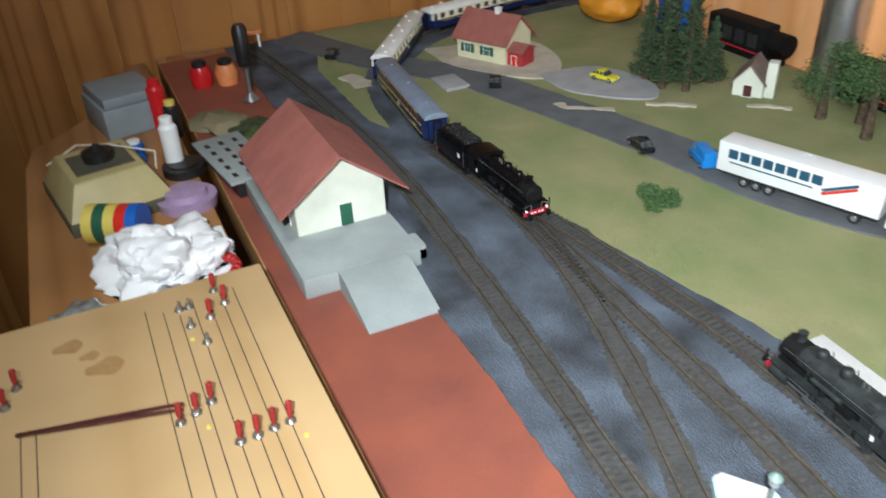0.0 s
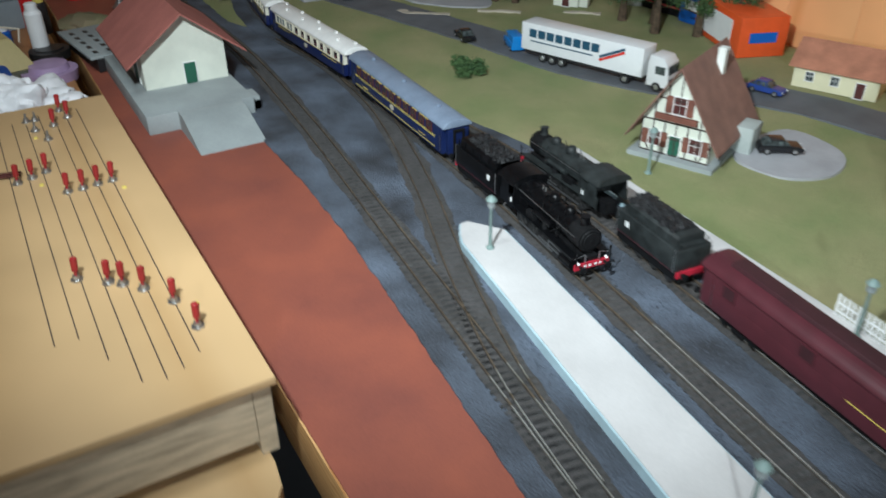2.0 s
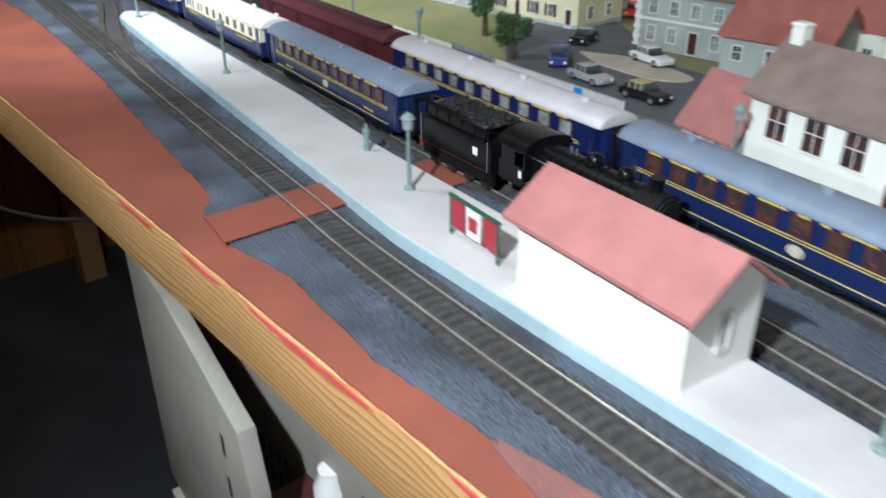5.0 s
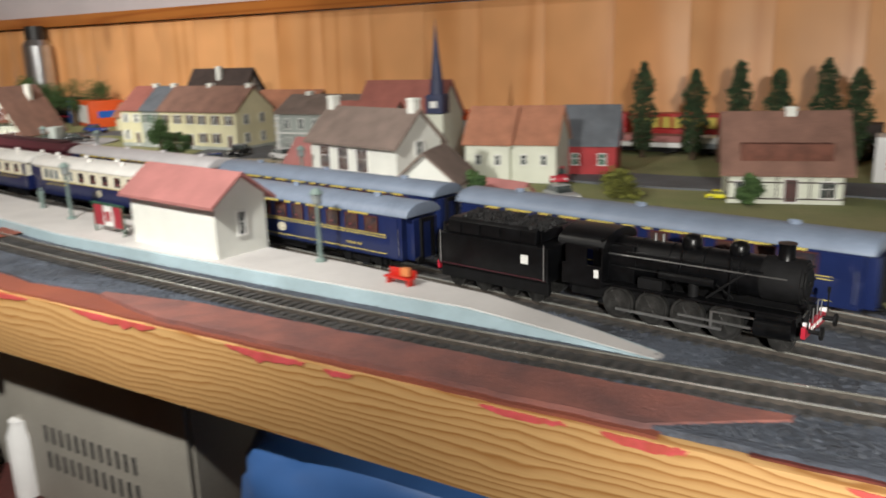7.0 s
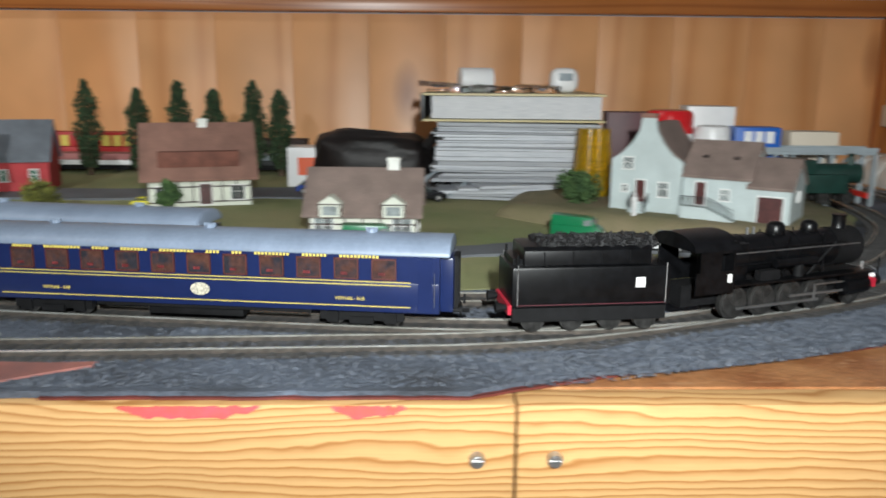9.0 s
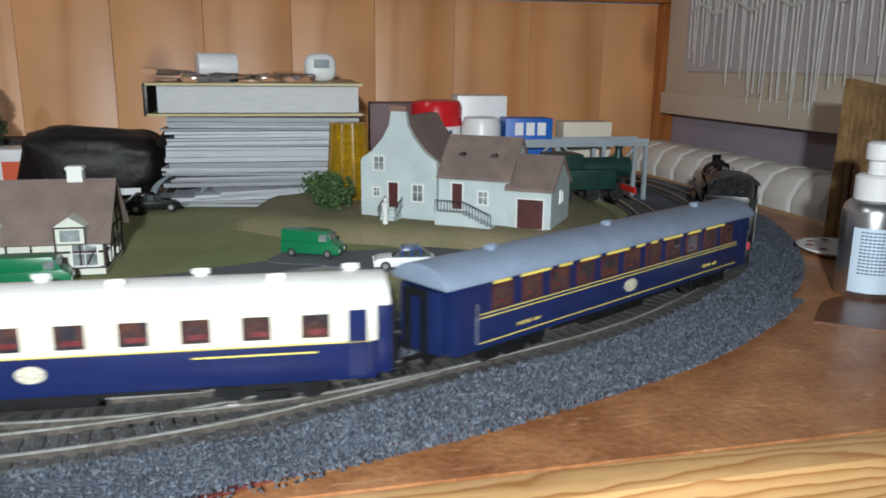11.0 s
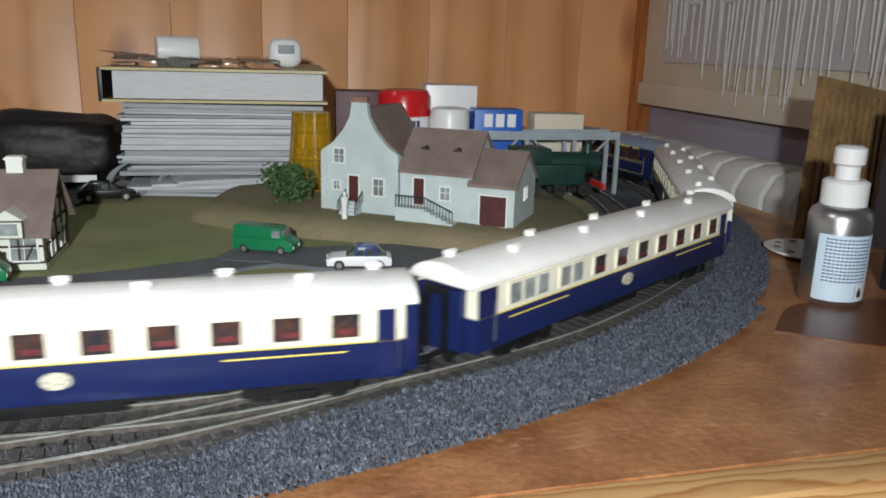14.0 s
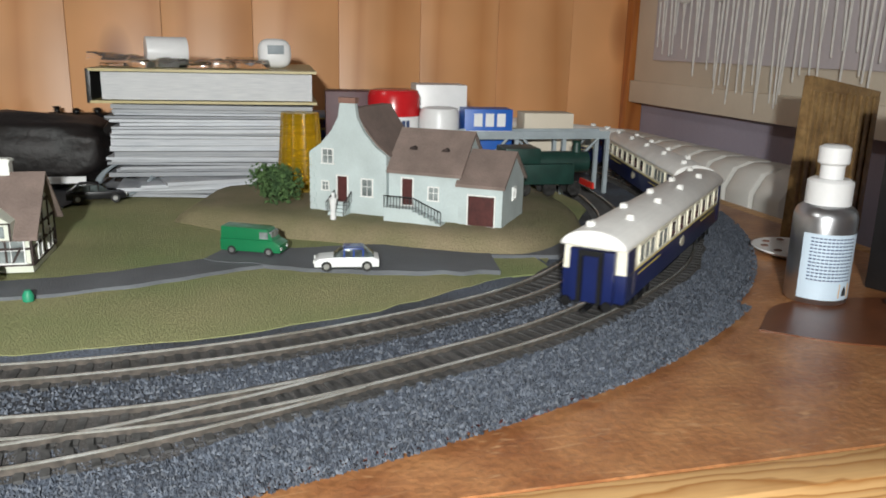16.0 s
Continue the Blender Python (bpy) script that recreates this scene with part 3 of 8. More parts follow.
# Housing for the added fill light; no such lamp is ever in view.
for lx, ly, lz, power in LAMPS:
    lamp = thing("pendant_lamp" if lz < 1.2 else "ceiling_lamp", pose(lx, ly, 0), "assumed round white ceiling lamp, unseen, for weak fill light", "lamp")
    bm = bmesh.new()
    lathe(bm, [(0.13, lz + 0.006), (0.135, lz + 0.012), (0.03, lz + 0.03), (0.004, lz + 0.034), (0.004, TOP)], 32)
    part("shade", bm, "plastic_white", lamp)

# ---- the layout table ----
base = thing("layout_table", pose(0, 0, 0), "long model railway table with brown hardboard top and pine edge boards", "table", kind="structure")
boxpart("tabletop", (-2.24, 0.985, 0.0142, 0.9, -0.02, 0.0), "hardboard", base)
boxpart("edge_board", (-2.24, 0.4685, -0.0045, 0.0138, -0.046, 0.0), "fascia", base, "pine edge board with smears of pink paint", 0.0012)
boxpart("edge_board", (0.4695, 0.985, -0.004, 0.0138, -0.05, -0.0005), "fascia", base, "pine edge board", 0.0012)
boxpart("end_board", (0.9855, 1.0, 0.0, 0.9, -0.05, 0.0), "fascia", base, "", 0.001)
for bx in (0.453, 0.485):
    bm = bmesh.new()
    tube(bm, (bx, -0.005, -0.0235), (bx, -0.008, -0.0235), 0.0034, 0.0028, 16)
    box(bm, bx - 0.002, bx + 0.002, -0.0087, -0.0079, -0.0239, -0.0231)
    box(bm, bx - 0.0004, bx + 0.0004, -0.0087, -0.0079, -0.0255, -0.0215)
    part("screw", bm, "steel", base, "steel cross-head screw")
for lx in (-2.1, -0.75, 0.85):
    for ly in (0.36, 0.8):
        boxpart("leg", (lx - 0.03, lx + 0.03, ly - 0.03, ly + 0.03, FLOOR, -0.0205), "fascia", base)
SMEARS = [(-0.46, 0.06, -0.002, 0.004), (-0.36, 0.05, -0.002, 0.004), (-0.28, 0.11, -0.001, 0.006), (-0.123, 0.078, -0.0006, 0.006), (0.011, 0.055, -0.0006, 0.006), (0.078, 0.018, -0.0015, 0.004), (0.165, 0.04, -0.001, 0.004), (0.22, 0.034, -0.0006, 0.006), (0.308, 0.057, -0.0006, 0.0075), (0.394, 0.03, -0.0006, 0.0065)]
for sx, sl, sz, sh in SMEARS:
    bm = bmesh.new()
    n = 26
    top = [(sx + sl * k / n, sz + 0.0009 * noise.noise((sx * 9 + k * 0.5, 2.0, 1.0))) for k in range(n + 1)]
    low = [(x, z - 0.0007 - sh * abs(math.sin(math.pi * k / n)) ** 0.6 * (0.62 + 0.5 * noise.noise((x * 130, 5.0, sz * 40)))) for k, (x, z) in enumerate(top)]
    prism(bm, top + low[::-1], -0.0050, -0.0044)
    part("paint_smear", bm, "pinkpaint", base, "pink paint smear")

RED = level([(-2.24, 0.12), (-1.6, 0.13), (-1.28, 0.124), (-1.17, 0.125), (-1.04, 0.118), (-0.905, 0.105), (-0.74, 0.087), (-0.64, 0.072), (-0.558, 0.062), (-0.41, 0.041), (-0.385, 0.023), (-0.338, 0.019), (-0.286, 0.026), (-0.2, 0.016), (-0.12, 0.02), (-0.05, 0.016), (0.2, 0.014), (0.24, 0.001), (0.38, 0.001)])
MAIN = Line([(-2.13, 0.86), (-2.13, 0.80), (-2.12, 0.66), (-2.10, 0.55), (-2.05, 0.43), (-1.95, 0.345), (-1.8, 0.295), (-1.6, 0.28), (-1.38, 0.285), (-1.08, 0.273), (-0.97, 0.265), (-0.55, 0.218), (-0.395, 0.197), (-0.225, 0.179), (0.0, 0.145), (0.22, 0.111), (0.38, 0.089), (0.46, 0.081), (0.53, 0.084), (0.617, 0.11), (0.71, 0.154), (0.815, 0.24), (0.885, 0.35), (0.925, 0.46), (0.94, 0.57), (0.925, 0.68), (0.865, 0.775), (0.76, 0.825), (0.6, 0.845), (0.3, 0.85), (-0.1, 0.85)], -1.38)
SECOND = Line([(-1.62, 0.27), (-1.5, 0.285), (-1.3, 0.315), (-1.05, 0.333), (-0.7, 0.302), (-0.21, 0.242), (0.22, 0.17), (0.35, 0.146), (0.448, 0.133), (0.534, 0.140), (0.613, 0.162), (0.70, 0.203), (0.77, 0.27), (0.83, 0.36), (0.86, 0.46), (0.87, 0.57), (0.85, 0.67), (0.79, 0.74), (0.7, 0.77), (0.4, 0.79)])
SIDING = Line([(-2.2, 0.16), (-1.9, 0.19), (-1.6, 0.20), (-1.32, 0.183), (-1.07, 0.157), (-0.72, 0.118), (-0.39, 0.08), (-0.25, 0.064), (0.0, 0.049), (0.2, 0.048), (0.38, 0.055), (0.47, 0.061), (0.54, 0.08), (0.6, 0.104)])
SIDING_END = 2.85
LINK = Line([(-1.42, 0.284), (-1.28, 0.268), (-1.1, 0.222), (-0.95, 0.172), (-0.82, 0.136), (-0.7, 0.117)])
BALLAST_IN = level([(-2.24, 0.30), (-2.0, 0.235), (-1.75, 0.232), (-1.6, 0.29), (-1.5, 0.31), (-1.379, 0.318), (-1.267, 0.34), (-1.113, 0.37), (-1.0, 0.375), (-0.7, 0.345), (-0.21, 0.285), (0.22, 0.205), (0.448, 0.162), (0.534, 0.168), (0.613, 0.192), (0.70, 0.24)])

red = sheet("painted_strip", -2.2, 0.24, 0.006, lambda x: -0.003, lambda x: RED(x), 0.0015, "redpaint", None, 2, 0.0008, 0, 0.0015)
tagged(red, "brick-red painted strip along the front of the layout", "paint", "", "structure")
bal = sheet("ballast_bed", -2.22, 0.70, 0.006, lambda x: max(0.002, RED(x) - 0.0015) if x < 0.45 else float(np.interp(x, [0.45, 0.523, 0.60, 0.655, 0.70], [0.003, 0.031, 0.052, 0.067, 0.086])), lambda x: BALLAST_IN(x), 0.0032, "ballast", None, 10, 0.0018, 0.0005, 0.003)
tagged(bal, "blue-grey granite ballast glued under the tracks", "ballast", "", "structure")
wash = sheet("painted_wash", -0.12, 0.286, 0.005, level([(-0.12, 0.014), (-0.05, 0.0), (0.235, 0.0), (0.286, 0.031)]), level([(-0.12, 0.018), (-0.05, 0.029), (0.1, 0.031), (0.286, 0.034)]), 0.0042, "redwash", None, 3, 0.0012, 0.0003, 0.003)
tagged(wash, "thin faded red wash brushed over the ballast edge", "paint", "", "structure")
EDGE = level([(0.27, 0.006), (0.45, 0.006), (0.523, 0.034), (0.60, 0.055), (0.655, 0.070), (0.72, 0.10)])
margin = sheet("paint_margin", 0.275, 0.72, 0.006, lambda x: max(-0.002, EDGE(x) - 0.006), EDGE, 0.0012, "redmargin", None, 2, 0.0012, 0, 0.001)
tagged(margin, "dark red paint showing beside the ballast edge", "paint", "", "structure")
CURVE = Line([(0.62, 0.132), (0.70, 0.176), (0.79, 0.255), (0.855, 0.355), (0.892, 0.46), (0.905, 0.57), (0.89, 0.675), (0.83, 0.76), (0.73, 0.80), (0.5, 0.82), (0.2, 0.825)])
tagged(ribbon("ballast_bed", CURVE, 0.15, 0.0026, "ballast", None, 0.0025, 0.0034), "blue-grey ballast shoulder round the end curve", "ballast", "", "structure")
WESTC = Line([(-2.13, 0.88), (-2.13, 0.80), (-2.12, 0.66), (-2.10, 0.55), (-2.05, 0.43), (-1.95, 0.345), (-1.8, 0.295), (-1.6, 0.28)])
tagged(ribbon("ballast_bed", WESTC, 0.075, 0.0044, "ballast", None, 0.004, 0.0042), "dark ballast under the entry curve", "ballast", "", "structure")

grass = sheet("grass_field", -2.22, 0.735, 0.012, lambda x: BALLAST_IN(x) - 0.002, lambda x: 0.80 if x > 0.2 else 0.885, 0.0036, "grass", None, 30, 0.003, 0.0012, 0.0035)
tagged(grass, "olive green grass mat of the model landscape", "grass", "", "structure")
grass2 = sheet("grass_field", 0.735, 0.85, 0.01, lambda x: level([(0.735, 0.262), (0.85, 0.44)])(x), lambda x: 0.72, 0.0036, "grass", None, 12, 0.002, 0.001, 0.0035)
tagged(grass2, "grass mat inside the end curve", "grass", "", "structure")
for a, b, c, d, zz in ((-0.379, -0.338, 0.02, 0.108, 0.0052), (-0.365, -0.315, 0.14, 0.225, 0.0052)):
    ob = sheet("crossing", a, b, 0.004, level([(a, c), (b, c - 0.006)]), level([(a, d), (b, d - 0.008)]), zz, "redpaint", None, 3, 0.001, 0, 0.002)
    tagged(ob, "red painted foot crossing between the rails", "crossing", "", "structure")

ROAD = Line([(-2.22, 0.24), (-2.0, 0.33), (-1.85, 0.425), (-1.75, 0.46), (-1.48, 0.53), (-1.3, 0.565), (-1.18, 0.62), (-1.08, 0.70), (-0.95, 0.74), (-0.75, 0.75), (-0.55, 0.74), (-0.3, 0.68), (0.0, 0.55), (0.3, 0.56), (0.42, 0.52)])
tagged(ribbon("road", ROAD, 0.075, 0.0056, "road", None, 0.002), "grey asphalt model road with worn edges", "road", "", "structure")
LANE = Line([(0.05, 0.27), (0.25, 0.262), (0.4, 0.256), (0.47, 0.265), (0.55, 0.295), (0.62, 0.305), (0.70, 0.295), (0.76, 0.285)])
tagged(ribbon("road", LANE, 0.032, 0.0058, "road", None, 0.002), "narrow grey lane across the grass", "road", "", "structure")
FORE = Line([(0.53, 0.318), (0.58, 0.292), (0.64, 0.272), (0.70, 0.262)])
tagged(ribbon("road", FORE, 0.042, 0.0062, "road", None, 0.004), "grey forecourt below the hill house", "road", "", "structure")
for name, pts, material, z, lab in (
    ("forecourt", [(-0.60, 0.50), (-0.55, 0.44), (-0.48, 0.39), (-0.36, 0.375), (-0.24, 0.39), (-0.2, 0.45), (-0.25, 0.52), (-0.42, 0.53), (-0.50, 0.60), (-0.60, 0.66), (-0.64, 0.60)], "road", 0.0066, "grey asphalt station forecourt"),
    ("traffic_island", [(-0.50, 0.50), (-0.45, 0.475), (-0.38, 0.47), (-0.36, 0.50), (-0.44, 0.52)], "sand", 0.0078, "pale traffic island on the forecourt"),
    ("parking_patch", [(-1.0, 0.55), (-0.97, 0.525), (-0.92, 0.535), (-0.90, 0.585), (-0.93, 0.635), (-1.0, 0.635)], "pave", 0.0062, "pale paved parking patch beside the timbered house"),
    ("house_plot", [(-2.0, 0.43), (-1.88, 0.44), (-1.76, 0.53), (-1.82, 0.60), (-1.95, 0.60)], "sand", 0.0062, "pale sandy plot round the station house"),
    ("car_park", [(-1.78, 0.53), (-1.68, 0.54), (-1.60, 0.62), (-1.66, 0.66), (-1.76, 0.63)], "pave", 0.0066, "pale grey car park beside the road"),
):
    bm = bmesh.new()
    sm = spline(pts + [pts[0]], 6)[:-1]
    slab(bm, [tuple(q) for q in sm], z - 0.004, z)
    tagged(part(name, bm, material), lab, "pavement", "", "structure")
for pts, wid, lab in (([(-1.66, 0.49), (-1.631, 0.505), (-1.596, 0.55)], 0.010, "worn pale plaster along the car park edge"), ([(-1.59, 0.60), (-1.565, 0.635), (-1.545, 0.655)], 0.008, "worn pale plaster spot in the grass"), ([(-1.51, 0.715), (-1.496, 0.735), (-1.47, 0.76)], 0.007, "worn pale plaster spot by the chapel"), ([(-1.945, 0.262), (-1.91, 0.272), (-1.875, 0.272)], 0.030, "pale plaster patch beside the level crossing")):
    tagged(ribbon("worn_patch", Line(pts), wid, 0.0062, "sand", None, 0.006), lab, "ground", "", "structure")
tagged(boxpart("concrete_slab", (-1.85, -1.79, 0.375, 0.415, 0.004, 0.009), "pave", None, "", 0.0008), "grey concrete crossing slab beside the line", "slab")
bm = bmesh.new()
slab(bm, [tuple(q) for q in spline([(0.80, 0.13), (0.84, 0.10), (0.92, 0.075), (0.97, 0.09), (0.96, 0.15), (0.90, 0.165), (0.84, 0.165), (0.80, 0.13)], 6)[:-1]], 0.0, 0.0008)
tagged(part("varnish_stain", bm, "wetstain"), "dark red-brown varnish stain on the table top", "stain", "", "structure")


def gravel(name, n, seed, inner, outer, s0, s1, line, z):
    """Loose stones beside a line, all in one mesh."""
    r = random.Random(seed)
    v, f = [], []
    for _ in range(n):
        s, o = r.uniform(s0, s1), r.uniform(inner, outer)
        p, q = line.at(s), line.at(s + 0.004)
        d = (q - p) / np.linalg.norm(q - p)
        x, y = p + np.array([d[1], -d[0]]) * o
        if x < 0.47 and y < RED(x) + 0.002 or y < 0.006:
            continue
        k, a, e = len(v), r.uniform(0, 6.3), r.uniform(0.0005, 0.0011)
        for j in range(3):
            v.append((x + e * math.cos(a + 2.1 * j), y + e * math.sin(a + 2.1 * j), z - 0.0004))
        v.append((x + e * r.uniform(-0.4, 0.4), y + e * r.uniform(-0.4, 0.4), z + e * r.uniform(0.5, 1.1)))
        f += [(k, k + 1, k + 3), (k + 1, k + 2, k + 3), (k + 2, k, k + 3)]
    me = bpy.data.meshes.new(name)
    me.from_pydata(v, [], f)
    me.materials.append(M["stone"])
    return tagged(new(name, me), "loose blue-grey ballast stones beside the rails", "ballast", "", "stuff")


gravel("ballast_stones", 26000, 1, 0.008, 0.045, 1.7, 2.45, MAIN, 0.0036)
gravel("ballast_stones", 9000, 6, 0.043, 0.060, 1.86, 2.2, MAIN, 0.0032)
gravel("ballast_stones", 9000, 2, -0.045, -0.008, 1.75, 2.4, MAIN, 0.0038)
gravel("ballast_stones", 20000, 5, 0.026, 0.079, 0.03, 0.5, CURVE, 0.0026)
gravel("ballast_stones", 16000, 8, -0.05, 0.12, 0.45, 1.7, MAIN, 0.0036)
gravel("ballast_stones", 12000, 3, 0.010, 0.055, 1.95, SIDING_END, SIDING, 0.0034)

# ---- tracks ----
SLEEPER_Z, RAIL_Z = 0.0047, 0.0072


def track(line, s0, s1, label, near=None, bed_z=0.0043):
    tr = thing("railway_track", pose(0, 0, 0), label, "track", "tracks of the layout", "structure")
    steps = np.arange(s0, s1, 0.008)
    bed = bmesh.new()
    last = None
    for s in steps:
        p, q = line.at(s), line.at(s + 0.004)
        d = (q - p) / max(1e-9, np.linalg.norm(q - p))
        n = np.array([-d[1], d[0]])
        wide = 0.0145
        a, b = [wide + 0.005 * noise.noise((s * 30, k, 0.3)) + 0.002 * noise.noise((s * 170, k, 4.3)) for k in (0.0, 7.0)]
        row = [bed.verts.new((*(p - n * a), bed_z)), bed.verts.new((*(p + n * b), bed_z))]
        if last:
            bed.faces.new((last[0], row[0], row[1], last[1]))
        last = row
    part("track_bed", bed, "trackbed", tr)
    # Bright head over a web whose colour carries the shade under it.
    for side, nm, hw, lo, hi in [(s, *q) for s in (-1, 1) for q in (("rail", 0.00048, RAIL_Z - 0.0008, RAIL_Z), ("rail_web", 0.0004, SLEEPER_Z - 0.0006, RAIL_Z - 0.0007))]:
        bm = bmesh.new()
        last = None
        for s in steps:
            p, q = line.at(s), line.at(s + 0.004)
            d = (q - p) / max(1e-9, np.linalg.norm(q - p))
            n = np.array([-d[1], d[0]])
            c = p + n * side * 0.0086
            row = [bm.verts.new((*(c + n * w), z)) for w, z in ((-hw, lo), (-hw, hi), (hw, hi), (hw, lo))]
            if last:
                for k in range(3):
                    bm.faces.new((last[k], row[k], row[k + 1], last[k + 1]))
            last = row
        ob = part(nm, bm, "rail" if nm == "rail" else "railweb_shaded", tr)
        if nm == "rail":
            ob.data.materials.append(M["rail_rusty"])
            for f in ob.data.polygons:
                f.material_index = int(f.center.x < -0.8 + 0.06 * noise.noise((f.center.x * 30, f.center.y * 9, 1.0)))
    bm = bmesh.new()
    sl = bmesh.new()
    box(sl, -0.0014, 0.0014, -0.0145, 0.0145, 0.0022, SLEEPER_Z)
    finish(sl)
    me = bpy.data.meshes.new("sleeper")
    sl.to_mesh(me)
    sl.free()
    me.materials.append(M["sleeper"])
    for s in np.arange(s0, s1, 0.0072):
        p, q = line.at(s), line.at(s + 0.004)
        m = pose(p[0], p[1], 0, 0, 0, math.degrees(math.atan2(q[1] - p[1], q[0] - p[0])))
        if near and near[0] < s < near[1]:
            shared("sleeper", me, tr, m)
        else:
            box(bm, -0.0014, 0.0014, -0.0145, 0.0145, 0.0022, SLEEPER_Z, m)
    if bm.verts:
        tagged(part("far_sleepers", bm, "sleeper", tr), kind="stuff")
    else:
        bm.free()
    return tr


track(MAIN, MAIN.s[0], MAIN.s[-1] - 0.01, "main line track with worn nickel rails on dark sleepers", (1.25, 2.35))
track(SECOND, 0.0, SECOND.s[-1] - 0.01, "second through track with nickel rails on dark sleepers", (1.85, 2.45), 0.0041)
track(SIDING, 0.0, SIDING.s[-1] - 0.01, "front siding track with rusty rails", (1.1, 2.6), 0.0039)
track(LINK, 0.0, LINK.s[-1] - 0.01, "crossover track between siding and main line", None, 0.0045)

# ---- platforms ----
PLAT_N = level([(-1.0, 0.205), (-0.978, 0.191), (-0.574, 0.131), (-0.276, 0.0875), (-0.09, 0.078), (0.18, 0.069), (0.255, 0.066)])
PLAT_F = level([(-1.0, 0.215), (-0.972, 0.235), (-0.55, 0.187), (-0.395, 0.163), (-0.22, 0.146), (0.0, 0.118), (0.18, 0.088), (0.255, 0.07)])


def platform(name, x0, x1, low, high, z, ramp, label):
    th = thing(name, pose(0, 0, 0), label, "platform", kind="structure")
    for nm, inset, zz, dz, material in (("kerb", 0.0, z - 0.001, -0.011, "platside"), ("paving", 0.0015, z, -0.002, "platform")):
        bm = bmesh.new()
        last = None
        for x in np.linspace(x0, x1, 90):
            h = zz * min(1.0, max(0.18, (x1 - x) / ramp)) if ramp else zz
            a, b = low(x) + inset, high(x) - inset
            row = [bm.verts.new((x, a, max(0.002, h + dz))), bm.verts.new((x, a, h)), bm.verts.new((x, b, h)), bm.verts.new((x, b, max(0.002, h + dz)))]
            if last:
                for k in range(3):
                    bm.faces.new((last[k], row[k], row[k + 1], last[k + 1]))
            else:
                bm.faces.new(row)
            last = row
        bm.faces.new(last[::-1])
        part(nm, bm, material, th)
    return th


platform("station_platform", -1.0, 0.255, PLAT_N, PLAT_F, 0.0125, 0.14, "long white station platform with pale blue kerb and end ramp")
P2_N = lambda x: float(np.interp(x, [-1.15, -1.05, -0.7, -0.21, -0.05], [0.372, 0.368, 0.335, 0.275, 0.252]))
platform("far_platform", -1.08, -0.05, P2_N, level([(-1.08, 0.398), (-0.745, 0.380), (-0.304, 0.338), (-0.05, 0.311)]), 0.011, 0.0, "narrow white platform behind the second track")


# ---- rolling stock ----
def wheelset(parent, x, r, gauge=0.0165):
    bm = bmesh.new()
    for s in (-1, 1):
        tube(bm, (0, s * 0.0072, 0), (0, s * 0.0098, 0), r, r, 20)
        tube(bm, (0, s * 0.0098, 0), (0, s * 0.0104, 0), r * 0.86, r * 0.82, 20)
        for k in range(6):
            a = k * math.pi / 3
            tube(bm, (0, s * 0.0106, 0), (r * 0.8 * math.cos(a), s * 0.0106, r * 0.8 * math.sin(a)), 0.0005, 0.0004, 4)
    tube(bm, (0, -0.009, 0), (0, 0.009, 0), 0.0012, 0.0012, 8)
    ob = part("wheelset", bm, "wheel", parent, "dark spoked wheels with bright tyres")
    ob.location = (x, 0, r)
    return ob


def bogie(parent, x):
    b = bmesh.new()
    for s in (-1, 1):
        box(b, x - 0.021, x + 0.021, s * 0.0115 - 0.0012, s * 0.0115 + 0.0012, 0.004, 0.0088)
        for dx in (-0.0145, 0.0145):
            box(b, x + dx - 0.003, x + dx + 0.003, s * 0.0132 - 0.001, s * 0.0132 + 0.001, 0.003, 0.0085)
        box(b, x - 0.006, x + 0.006, s * 0.013 - 0.001, s * 0.013 + 0.001, 0.0025, 0.006)
    bo = part("bogie", b, "blackmatt", parent, "black bogie frame with axle boxes")
    for dx in (-0.0145, 0.0145):
        bm = bmesh.new()
        for s in (-1, 1):
            tube(bm, (x + dx, s * 0.0072, 0.0055), (x + dx, s * 0.0096, 0.0055), 0.0054, 0.0054, 16)
        tube(bm, (x + dx, -0.008, 0.0055), (x + dx, 0.008, 0.0055), 0.001, 0.001, 6)
        part("wheelset", bm, "wheel", bo)


